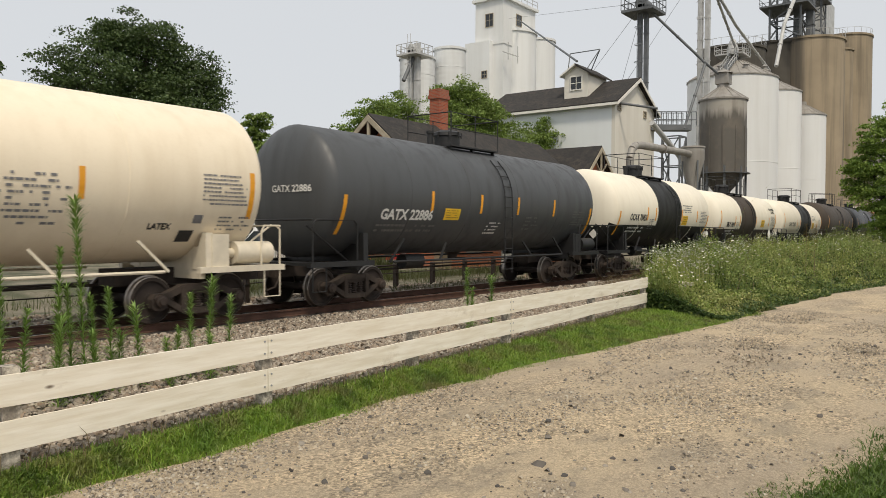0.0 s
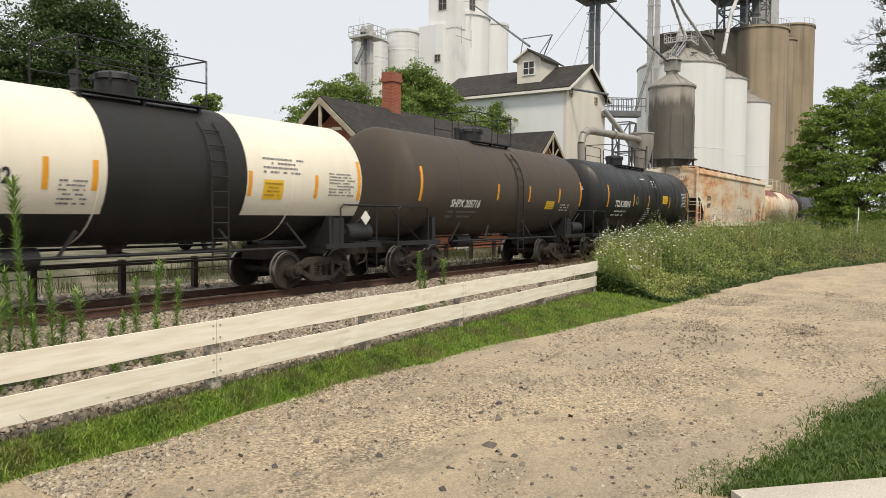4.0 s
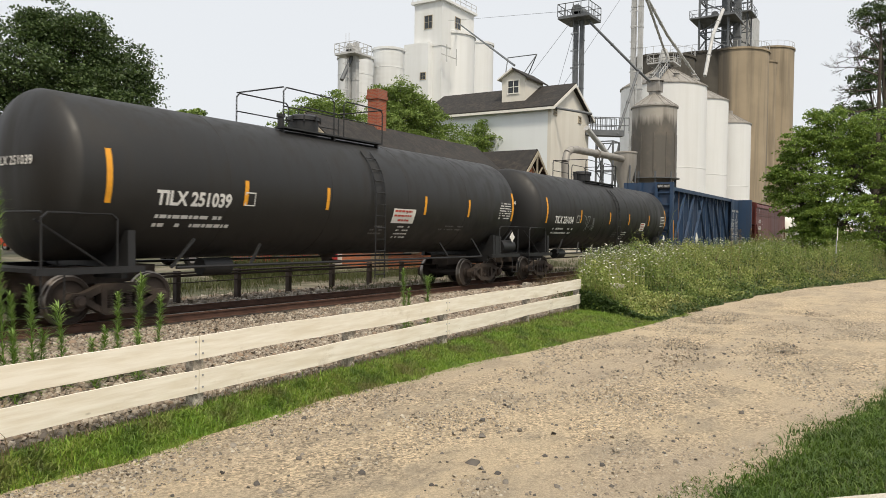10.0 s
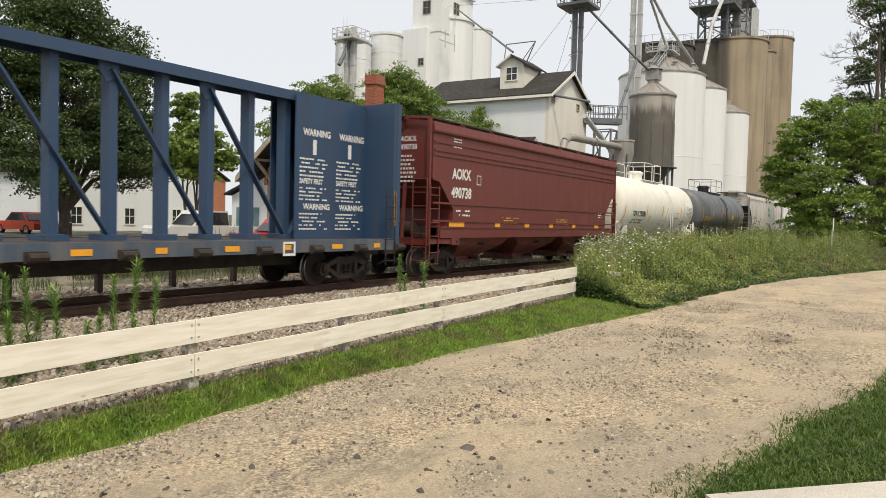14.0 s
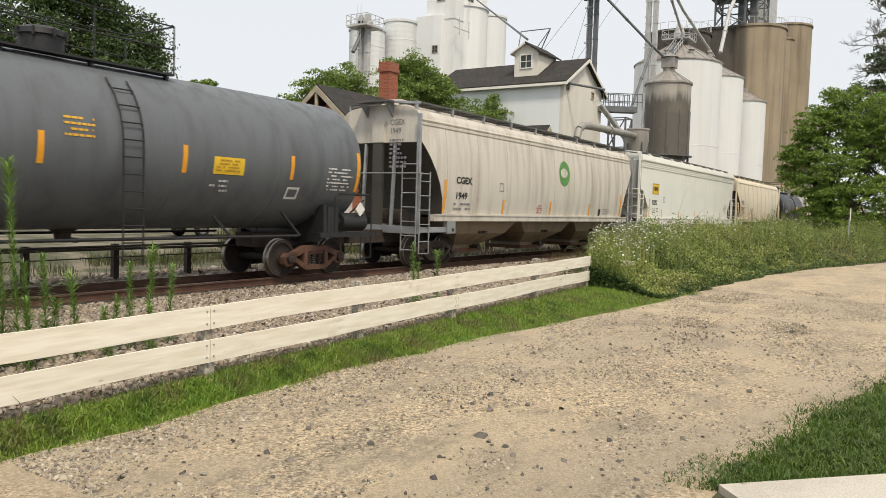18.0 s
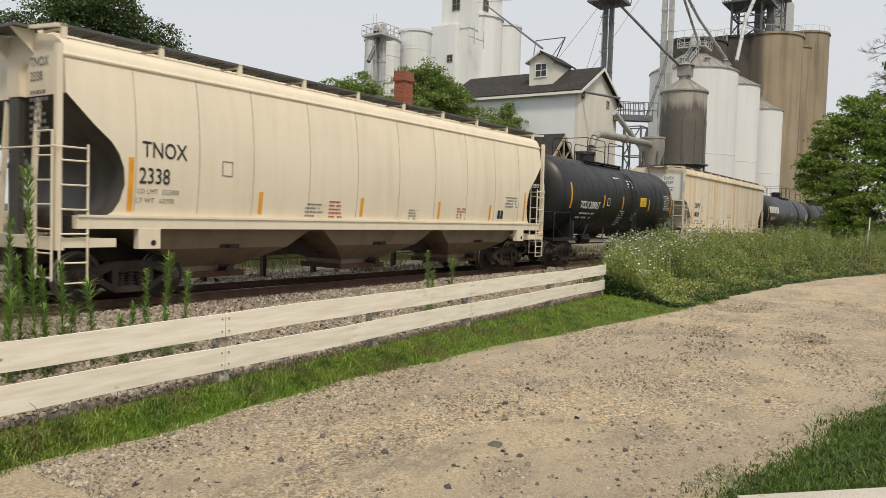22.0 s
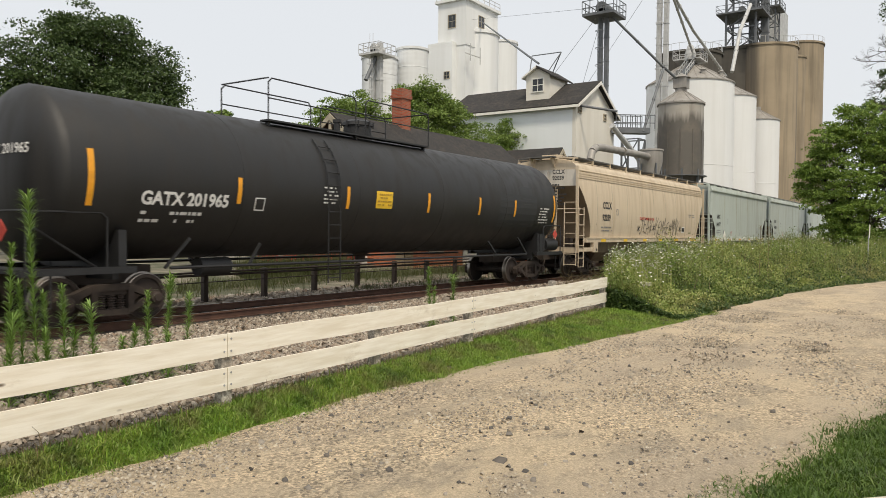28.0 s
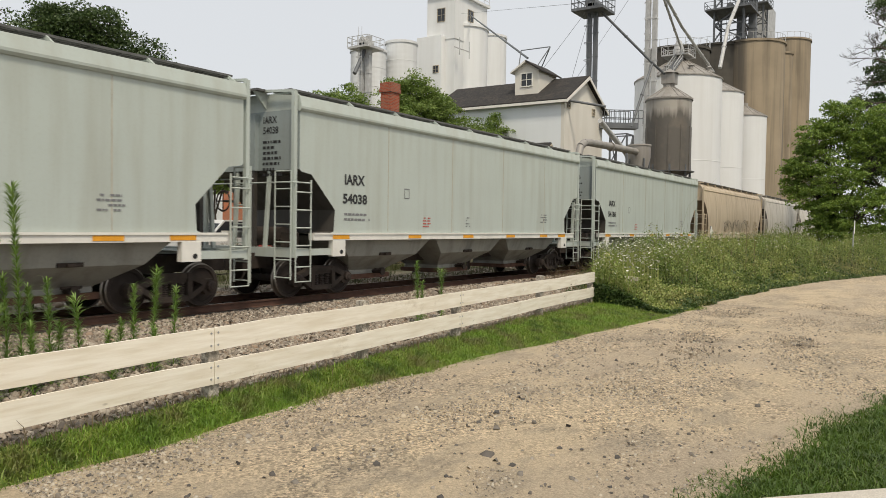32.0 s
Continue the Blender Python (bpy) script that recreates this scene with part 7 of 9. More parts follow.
def ladder_part(car, name, mat, side_y, x, z0, z1, w=0.42, n=None, r=0.014, curve=None):
    """A ladder with each stile and rung as a piece."""
    k = n or max(2, int((z1 - z0) / 0.3))
    ys = (lambda z: -curve(z) - 0.05) if curve else (lambda z: side_y)
    zs = [z0 + (z1 - z0) * i / k for i in range(k + 1)]
    ob = part(name, Shape().pipe([(x, ys(z), z) for z in zs], r * 1.3, 6), mat, car)
    part("stile", Shape().pipe([(x + w, ys(z), z) for z in zs], r * 1.3, 6), mat, ob)
    for z in zs[:-1]:
        part("rung", Shape().rod((x, ys(z + 0.12) - 0.02, z + 0.12), (x + w, ys(z + 0.12) - 0.02, z + 0.12), r, 6), mat, ob)
    return ob


def tank_car(s0, s1, label, mats, bands=(), low=None, R=1.63, zc=2.80, trim=None, name="tank_car", dome=0.0, rusty=False, rail_style=0, side_rail=True, ends=True, bars=(), bar_mat=None, bar_h=0.55, walk_w=(-1.2, 1.5), lean_rail=True, ladder_x=0.55, edge=None, edge_z=(2.25, 3.24)):
    """A tank on two bogies. mats: shell first, then further shell paints; bands: (x0, x1, paint) from the middle;
    low: (height, paint) for a dark belly; trim: the paint of rails and platforms."""
    car, L = start_car(name, s0, s1, label, "tank car")
    trim = trim or M_BLACK
    cl, head = L / 2 - 1.2, 0.5
    side = lambda z: math.sqrt(max(0.01, R * R - (z - zc) ** 2))
    # shell
    angs = [2 * math.pi * k / 56 for k in range(56)]
    if low:
        a = math.asin((low[0] - zc) / R)
        angs = sorted([t for t in angs if min(abs(t - (a % (2 * math.pi))), abs(t - (math.pi - a))) > 0.06] + [a % (2 * math.pi), math.pi - a])
    xs = sorted({-cl, cl, *[b for t in bands for b in t[:2]], *[-cl + (2 * cl) * k / 5 for k in range(1, 5)]})
    dish = lambda q: head * (1 - q ** 2.6) ** 0.62
    heads = [(dish(q), R * q) for q in (0.0, 0.25, 0.45, 0.62, 0.76, 0.87, 0.94, 0.98)]
    rings = [(-cl - d, r) for d, r in heads] + [(x, R) for x in xs] + [(cl + d, r) for d, r in reversed(heads)]
    s, idx = Shape(), []
    for x, r in rings:
        if r < 1e-5:
            idx.append([len(s.v)] * len(angs))
            s.v.append((x, 0, zc))
        else:
            idx.append(list(range(len(s.v), len(s.v) + len(angs))))
            s.v += [(x, r * math.cos(t), zc + r * math.sin(t)) for t in angs]
    for i in range(len(rings) - 1):
        xm = (rings[i][0] + rings[i + 1][0]) / 2
        for k in range(len(angs)):
            k2 = (k + 1) % len(angs)
            q = [idx[i][k], idx[i][k2], idx[i + 1][k2], idx[i + 1][k]]
            q = list(dict.fromkeys(q))
            zm = sum(s.v[j][2] for j in q) / len(q)
            m = 0
            if low and zm < low[0]:
                m = low[1]
            for b0, b1, bm in bands:
                if b0 <= xm <= b1:
                    m = bm
            s.face(q, m, True)
    shell = part("tank_shell", s, mats, car)
    # weld seams
    for x in xs[1:-1]:
        part("weld_seam", Shape().lathe([(R - 0.01, x - 0.025), (R + 0.007, x - 0.012), (R + 0.007, x + 0.012), (R - 0.01, x + 0.025)], 48, "x", at=(0, 0, zc)), [mats[0]] if not bands else [next((mats[b[2]] for b in bands if b[0] - 0.01 <= x <= b[1] + 0.01), mats[0])], car)
    # underframe
    for e in (-L / 2 + 0.35, L / 2 - 3.6):
        part("stub_sill", Shape().box(e, e + 3.25, -0.3, 0.3, 0.72, 1.06), M_TRUCK, car)
    bx = L / 2 - 2.25
    for sx in (-1, 1):
        bogie(car, sx * bx, rusty)
        s = Shape().box(sx * bx - 0.06, sx * bx + 0.06, -1.2, 1.2, 0.85, 1.5)
        s.prism([(-1.44, 1.05), (-1.42, 1.78), (-1.3, 1.78), (-0.95, 1.05)], sx * bx - 0.08, sx * bx + 0.08, plane="yz")
        s.prism([(1.44, 1.05), (1.42, 1.78), (1.3, 1.78), (0.95, 1.05)], sx * bx - 0.08, sx * bx + 0.08, plane="yz")
        part("cradle", s, trim, car)
        e0, e1 = sx * (L / 2 - 2.5), sx * (L / 2 - 0.38)
        s = Shape().box(min(e0, e1), max(e0, e1), -1.5, -1.36, 0.98, 1.1).box(min(e0, e1), max(e0, e1), 1.36, 1.5, 0.98, 1.1)
        s.box(min(e1, e1 - sx * 0.5), max(e1, e1 - sx * 0.5), -1.5, 1.5, 1.02, 1.09)
        part("end_platform", s, trim, car)
        s = Shape()
        for yy in (-1.45, 1.45):
            xa, xb = e1 - sx * 0.1, e1 - sx * 1.55
            s.pipe([(xa, yy, 1.05), (xa, yy, 1.98), (xa - sx * 0.12, yy, 2.08), (xb + sx * 0.12, yy, 2.08), (xb, yy, 1.98), (xb, yy, 1.05)] if lean_rail else [(xa, yy, 1.05), (xa, yy, 1.85), (xa - sx * 0.1, yy, 1.93), (xa - sx * 0.42, yy, 1.93), (xa - sx * 0.5, yy, 1.8), (xa - sx * 0.5, yy, 1.05)], 0.022)
            s.pipe([(xa, yy, 1.02), (xa, yy, 0.42), (xa - sx * 0.42, yy, 0.42), (xa - sx * 0.42, yy, 1.02)], 0.018)
        s.pipe([(e1 - sx * 0.1, -1.45, 2.08), (e1 - sx * 0.1, 1.45, 2.08)] if lean_rail else [(e1 - sx * 0.1, -1.45, 1.93), (e1 - sx * 0.1, 1.45, 1.93)], 0.022)
        s.pipe([(e1 - sx * 0.12, -1.2, 1.95), (e1 - sx * 1.5, -1.2, 1.08)], 0.022)
        part("end_handrail", s, trim, car)
        part("side_bracket", Shape().bar((sx * (bx - 0.9), -1.42, 1.04), (sx * (bx - 1.5), -1.38, 1.62), 0.05, 0.05), trim, car)
        part("side_bracket", Shape().bar((sx * (bx - 3.0), -1.42, 1.04), (sx * (bx - 3.4), -1.32, 1.5), 0.05, 0.05), trim, car)
    couplers(car, L)
    if side_rail:
        for yy in (-1.45, 1.45):
            part("side_rail", Shape().rod((-bx + 1, yy, 1.04), (bx - 1, yy, 1.04), 0.032), trim, car)
    part("brake_cylinder", Shape().rod((-bx + 2.2, -0.7, 1.0), (-bx + 3.0, -0.7, 1.0), 0.2, 12), M_BLACK, car)
    part("air_reservoir", Shape().rod((L / 2 - 1.55, -1.2, 1.36), (L / 2 - 0.62, -1.2, 1.36), 0.24, 14).rod((L / 2 - 1.7, -1.2, 1.36), (L / 2 - 1.55, -1.2, 1.36), 0.1, 10), trim, car)
    part("valve_box", Shape().box(L / 2 - 2.2, L / 2 - 1.8, -1.45, -1.2, 1.1, 1.75), trim, car)
    part("bottom_outlet", Shape().lathe([(0.0, 0.92), (0.14, 0.92), (0.16, 1.1), (0.3, 1.2), (0.3, 1.45)], 12).rod((0, 0, 0.98), (0, -0.5, 0.98), 0.05), M_TRUCK, car)
    part("train_line", Shape().rod((-L / 2 + 1, 0.5, 0.72), (L / 2 - 1, 0.5, 0.72), 0.03), M_TRUCK, car)
    # top fittings
    zt = zc + R
    s = Shape().lathe([(0.0, zt + 0.5), (0.3, zt + 0.5), (0.42, zt + 0.44), (0.44, zt + 0.34), (0.40, zt + 0.32), (0.40, zt - 0.06)], 20, at=(dome, 0, 0))
    man = part("manway", s, trim, car)
    for k in range(8):
        a = 2 * math.pi * k / 8
        part("manway_bolt", Shape().rod((dome + 0.45 * math.cos(a), 0.45 * math.sin(a), zt + 0.28), (dome + 0.45 * math.cos(a), 0.45 * math.sin(a), zt + 0.45), 0.025, 6), trim, man)
    part("safety_valve", Shape().rod((dome - 0.85, 0, zt - 0.05), (dome - 0.85, 0, zt + 0.34), 0.09, 10).rod((dome - 0.85, 0, zt + 0.34), (dome - 0.85, 0, zt + 0.42), 0.12, 10), trim, car)
    w0, w1 = dome + walk_w[0], dome + walk_w[1]
    s = Shape()
    for yy in (-0.85, 0.55):
        s.box(w0, w1, yy, yy + 0.3, zt + 0.02 - 0.1, zt + 0.06 - 0.1)
        for x in (w0 + 0.1, (w0 + w1) / 2, w1 - 0.1):
            s.box(x - 0.03, x + 0.03, yy + 0.1, yy + 0.2, zt - 0.42, zt - 0.08)
    part("walkway", s, trim, car)
    if rail_style < 9:
        hh = zt + 0.92
        for yy in (-0.83, 0.83):
            if rail_style == 0:
                mid = (w0 + w1) / 2
                for a, b in ((w0, mid - 0.12), (mid + 0.28, w1)):
                    hr = part("top_handrail", Shape().pipe([(a, yy, zt - 0.08), (a, yy, hh - 0.1), (a + 0.1, yy, hh), (b - 0.1, yy, hh), (b, yy, hh - 0.1), (b, yy, zt - 0.08)], 0.02), trim, car)
                    part("mid_rail", Shape().rod((a, yy, zt + 0.45), (b, yy, zt + 0.45), 0.016, 6), trim, hr)
            else:
                hr = part("top_handrail", Shape().pipe([(w0, yy, zt - 0.08), (w0, yy, hh), (w1, yy, hh), (w1, yy, zt - 0.08)], 0.02), trim, car)
                part("mid_rail", Shape().rod((w0, yy, zt + 0.45), (w1, yy, zt + 0.45), 0.016, 6), trim, hr)
                part("rail_post", Shape().rod(((w0 + w1) / 2, yy, zt), ((w0 + w1) / 2, yy, hh), 0.018, 6), trim, hr)
        for x in (w0, w1):
            part("cross_rail", Shape().rod((x, -0.83, hh), (x, 0.83, hh), 0.018, 6), trim, car)
    ladder_part(car, "side_ladder", trim, 0, dome + ladder_x, 0.55, zt - 0.4, curve=lambda z: side(max(z, zc)))
    # reflective strips
    for x in edge or (-cl + 0.15, cl - 0.05):
        strip(car, max(-cl, min(cl - 0.12, x - 0.06)), *edge_z, 0.12, side, bar_mat or M_BAR)
    for x in bars:
        strip(car, x, zc - 0.45, zc + bar_h - 0.45, 0.11, side, bar_mat or M_BAR)
    return car, side, L, cl


CUT_STRAIGHT = ((0.0, 1.0), (0.07, 1.2), (0.6, 1.24), (1.42, 0.40), (1.47, 0.06), (1.52, 0.0))
CUT_SCOOP = ((0.0, 0.72), (0.1, 0.88), (0.3, 1.0), (0.6, 1.08), (0.9, 1.05), (1.15, 0.95), (1.35, 0.80), (1.45, 0.68), (1.6, 0.50), (2.1, 0.0))
CUT_BOW = ((0.0, 1.18), (0.5, 1.1), (0.9, 0.94), (1.3, 0.70), (1.7, 0.40), (2.0, 0.12), (2.12, 0.0))


def hopper_car(s0, s1, label, paint, roof_mat=None, bays=3, style="flat", half=1.6, ends=None, sill=None, seams=(), trim=None, under=None, name="hopper_car", cut=CUT_STRAIGHT, sill_z=(1.56, 1.24), rusty=False, beads=(), walk_mat=None, dark_end=None, end_paint=None):
    """A covered hopper: sides cut away over the bogies, sloped ends, funnels below, walkway on the roof.
    style: 'flat' has upright sides under a leaning top chord, 'round' bulging sides and a rolled roof edge.
    ends: where the body begins and stops, from the middle; cut: (height over the sill, inset) up the body's end."""
    car, L = start_car(name, s0, s1, label, "hopper car")
    trim, under, walk_mat = trim or paint, under or paint, walk_mat or M_GRATE
    xl, xr = ends or (-L / 2 + 0.85, L / 2 - 0.85)
    zb, flat = sill_z[0], style == "flat"
    eave = 4.50 if flat else 4.38
    bow = 0.0 if flat else 0.17

    def side(z):
        t = (z - 2.75) / 1.6
        return half + (0.02 if bow else 0.0) - bow * t * t

    inset = dict((round(zb + dz, 3), d) for dz, d in cut)
    zs = sorted({*inset, 3.9, 4.15, eave})
    s, ring = Shape(), []
    for z in zs:
        i, y = inset.get(z, 0.0), side(z)
        ring.append(len(s.v))
        s.v += [(xl + i, -y, z), (xr - i, -y, z), (xr - i, y, z), (xl + i, y, z)]
    top_cut = zb + cut[-1][0] - 0.01
    for a, c in zip(ring, ring[1:]):
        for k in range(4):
            # faces under the cut take dark_end, which can carry painted shade
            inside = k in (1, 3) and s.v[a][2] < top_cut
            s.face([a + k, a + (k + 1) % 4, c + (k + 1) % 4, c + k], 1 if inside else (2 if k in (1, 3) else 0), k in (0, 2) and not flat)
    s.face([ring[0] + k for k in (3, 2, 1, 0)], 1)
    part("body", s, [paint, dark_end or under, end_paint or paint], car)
    # roof and the chords along its edges
    hr = side(eave)
    if flat:
        ct = eave + 0.29
        pr = [(-hr, eave), (-hr + 0.02, ct), (-1.25, ct + 0.06), (-0.5, ct + 0.13), (0.5, ct + 0.13), (1.25, ct + 0.06), (hr - 0.02, ct), (hr, eave)]
        walk_z, foot_y, foot_z = ct + 0.17, 1.5, ct - 0.01
        edge = [(hr - 0.03, eave - 0.05), (hr + 0.03, eave - 0.05), (hr + 0.075, eave + 0.0), (hr + 0.08, eave + 0.05), (hr + 0.02, ct + 0.01), (hr - 0.06, ct + 0.015)]
    else:
        ct = eave + 0.44
        pr = [(-hr, eave), (-hr * 0.985, eave + 0.12), (-hr * 0.92, eave + 0.24), (-hr * 0.78, eave + 0.34), (-0.5, ct), (0.5, ct), (hr * 0.78, eave + 0.34), (hr * 0.92, eave + 0.24), (hr * 0.985, eave + 0.12), (hr, eave)]
        walk_z, foot_y, foot_z = ct + 0.05, 1.27, eave + 0.25
        edge = [(hr - 0.03, eave - 0.06), (hr + 0.035, eave - 0.05), (hr + 0.045, eave - 0.02), (hr + 0.03, eave + 0.015), (hr - 0.04, eave + 0.04)]
    s = Shape().prism(pr, xl, xr, plane="yz")
    s.s = [len(f) == 4 and not flat for f in s.f]
    part("roof", s, roof_mat or paint, car)
    for yy in (-1, 1):
        part("top_chord", Shape().prism([(yy * y, z) for y, z in edge], xl - 0.03, xr + 0.03, plane="yz"), roof_mat or paint, car)
        for z in beads:
            y0, y1 = sorted((yy * (side(z) - 0.02), yy * (side(z) + 0.03)))
            part("side_bead", Shape().box(xl + 0.03, xr - 0.03, y0, y1, z - 0.03, z + 0.03), paint, car)
    part("hatch_trough", Shape().box(xl + 0.5, xr - 0.5, -0.36, 0.36, ct + 0.02, ct + 0.24), roof_mat or paint, car)
    for yy in (-1.27, 0.62):
        w = Shape()
        for k in range(5):
            w.box(xl + 0.02, xr - 0.02, yy + k * 0.135, yy + k * 0.135 + 0.09, walk_z, walk_z + 0.045)
        for k in range(26):
            x = xl + 0.1 + (xr - xl - 0.2) * k / 25
            w.box(x - 0.02, x + 0.02, yy, yy + 0.63, walk_z - 0.012, walk_z - 0.002)
        part("running_board", w, walk_mat, car)
    n = max(6, int((xr - xl) / 1.68))
    for k in range(n):
        x = xl + 0.12 + (xr - xl - 0.24) * k / (n - 1)
        for yy in (-1, 1):
            if flat:
                st = Shape().bar((x, yy * foot_y, foot_z), (x, yy * 1.24, walk_z), 0.035, 0.06).bar((x, yy * 1.26, walk_z - 0.035), (x, yy * 0.6, walk_z - 0.035), 0.05, 0.035)
            else:
                st = Shape().box(x - 0.05, x + 0.05, min(yy * 1.27, yy * 1.21), max(yy * 1.27, yy * 1.21), foot_z - 0.06, walk_z + 0.05).bar((x, yy * 1.24, walk_z - 0.03), (x, yy * 0.6, walk_z - 0.03), 0.05, 0.035)
            part("walkway_stanchion", st, trim, car)
    # side sills and weld seams
    c0, c1 = xl + cut[0][1] - 0.55, xr - cut[0][1] + 0.55
    for yy in (-1, 1):
        y0, y1 = sorted((yy * (half - 0.12), yy * (half + 0.04)))
        ss = part("side_sill", Shape().box(c0, c1, y0, y1, sill_z[1], sill_z[0] + 0.02), sill or paint, car)
        y0, y1 = sorted((yy * (half + 0.02), yy * (half + 0.065)))
        part("sill_lip", Shape().box(c0, c1, y0, y1, sill_z[0] - 0.01, sill_z[0] + 0.035), sill or paint, ss)
    for x in seams:
        for yy in (-1, 1):
            z_s = [z for z in zs if z > 1.6]
            pr = [(yy * (side(z) - 0.01), z) for z in z_s] + [(yy * (side(z) + 0.007), z) for z in reversed(z_s)]
            part("weld_seam", Shape().prism(pr, x - 0.009, x + 0.009, plane="yz"), M_SEAM, car)
    # funnels
    b0, b1 = xl + cut[0][1] + 0.5, xr - cut[0][1] - 0.5
    bl, mouth = (b1 - b0) / bays, 0.42 if bays > 3 else 0.8
    for k in range(bays):
        x = b0 + bl * (k + 0.5)
        s = Shape()
        for z, hx, hy in ((sill_z[1] + 0.1, bl / 2 - 0.04, half - 0.16), (0.98, bl / 2 - 0.25 if bays > 3 else mouth + 0.52 * (bl / 2 - mouth), half - 0.34), (0.56, mouth, 0.66), (0.44, mouth, 0.66)):
            s.v += [(x - hx, -hy, z), (x + hx, -hy, z), (x + hx, hy, z), (x - hx, hy, z)]
        for a in (0, 4, 8):
            for q in range(4):
                s.face([a + q, a + (q + 1) % 4, a + 4 + (q + 1) % 4, a + 4 + q])
        s.face([12, 13, 14, 15])
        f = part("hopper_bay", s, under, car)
        part("outlet_gate", Shape().box(x - mouth - 0.1, x + mouth + 0.1, -0.74, 0.74, 0.32, 0.45), M_RUSTTRUCK, f)
        part("gate_shaft", Shape().rod((x + 0.25, -1.0, 0.5), (x + 0.25, -0.66, 0.5), 0.05, 8).rod((x + 0.25, -1.03, 0.5), (x + 0.25, -0.98, 0.5), 0.1, 8).rod((x + 0.05, -0.9, 0.58), (x + 0.45, -0.9, 0.58), 0.03, 6), M_TRUCK, f)
        part("inspection_plate", Shape().box(x - 0.24, x + 0.24, -half + 0.28, -half + 0.34, 0.98, 1.06).rod((x - 0.1, -half + 0.22, 1.02), (x + 0.1, -half + 0.22, 1.02), 0.04, 6), M_TRUCK, f)
    part("center_sill", Shape().box(-L / 2 + 0.35, L / 2 - 0.35, -0.32, 0.32, 0.72, 1.1), M_TRUCK, car)
    reach_in = 1.36 if flat else 1.57
    for sx, end in ((-1, xl), (1, xr)):
        bx = end - sx * reach_in
        bogie(car, bx, rusty)
        for yy in (-1, 1):
            y0, y1 = sorted((yy * (half - 0.1), yy * (half + 0.05)))
            pad = part("jacking_pad", Shape().box(bx - 0.23, bx + 0.23, y0, y1, 1.02, sill_z[1] + 0.004), sill or trim, car)
            part("jacking_hole", Shape().rod((bx + 0.08, yy * (half + 0.051), 1.13), (bx + 0.08, yy * (half + 0.06), 1.13), 0.055, 10), M_BLACK, pad)
        e = end + sx * 0.18
        x0, x1 = sorted((e, end - sx * (cut[0][1] + 0.2)))
        s = Shape().box(x0, x1, -half, -half + 0.12, 1.06, 1.22).box(x0, x1, half - 0.12, half, 1.06, 1.22).box(min(e, e - sx * 0.14), max(e, e - sx * 0.14), -half, half, 1.02, 1.24)
        s.box(min(e, e - sx * 1.2), max(e, e - sx * 1.2), -0.9, 0.9, 1.16, 1.2)
        part("end_sill", s, trim, car)
        p0, p1 = sorted((e, e - sx * 0.1))
        for yy in (-half, half - 0.1):
            part("corner_post", Shape().box(p0, p1, yy, yy + 0.1, 1.1, walk_z - 0.06 if flat else eave + 0.12), trim, car)
        # stiffener and crossover platform on the end sheet
        part("end_stiffener", Shape().box(min(end, end + sx * 0.12), max(end, end + sx * 0.12), -0.22, 0.22, zb + cut[-1][0], eave - 0.05), end_paint or paint, car)
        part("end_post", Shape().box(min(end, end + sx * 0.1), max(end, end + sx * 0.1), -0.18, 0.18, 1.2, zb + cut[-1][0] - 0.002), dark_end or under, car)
        x0, x1 = sorted((end - sx * 0.02, end + sx * 0.42))
        pl = part("crossover_platform", Shape().box(x0, x1, -0.62, 0.62, walk_z - 0.01, walk_z + 0.04), walk_mat, car)
        for yy in (-0.5, 0.44):
            part("platform_bracket", Shape().prism([(end, walk_z - 0.012), (end + sx * 0.4, walk_z - 0.012), (end, walk_z - 0.42)], yy, yy + 0.06), trim, pl)
        part("end_rail", Shape().bar((e - sx * 0.05, -half + 0.05, walk_z - 0.06), (e - sx * 0.05, -0.55, walk_z + 0.01), 0.06, 0.06), trim, pl)
        xa = p0 if sx < 0 else p1
        x0 = min(xa - sx * 0.04, xa - sx * 0.54)
        ladder_part(car, "side_ladder", trim, -half - 0.03, x0, 1.18, 2.85, w=0.5, n=4, r=0.017)
        st = part("step", Shape().pipe([(x0, -half - 0.03, 1.2), (x0, -half - 0.03, 0.45), (x0 + 0.5, -half - 0.03, 0.45), (x0 + 0.5, -half - 0.03, 1.2)], 0.02), trim, car)
        part("rung", Shape().rod((x0, -half - 0.03, 0.8), (x0 + 0.5, -half - 0.03, 0.8), 0.017, 6), trim, st)
        xe = e + sx * 0.06
        el = part("end_ladder", Shape().rod((xe, -half + 0.03, 0.5), (xe, -half + 0.03, 3.05), 0.02, 6), trim, car)
        part("stile", Shape().rod((xe, -half + 0.55, 0.5), (xe, -half + 0.55, 3.05), 0.02, 6), trim, el)
        for k in range(7):
            z = 0.55 + k * 0.415
            part("rung", Shape().rod((xe, -half + 0.03, z), (xe, -half + 0.55, z), 0.016, 6), trim, el)
        part("grab_rail", Shape().pipe([(xe, half, 2.78), (xe, -half - 0.03, 2.78), (e - sx * 0.5, -half - 0.03, 2.78)], 0.018), trim, car)
        for yy in (-0.55, 0.55):
            part("end_brace", Shape().bar((e - sx * 0.1, yy, 1.2), (end - sx * 0.06, yy, zb + cut[-1][0]), 0.08, 0.08), trim, car)
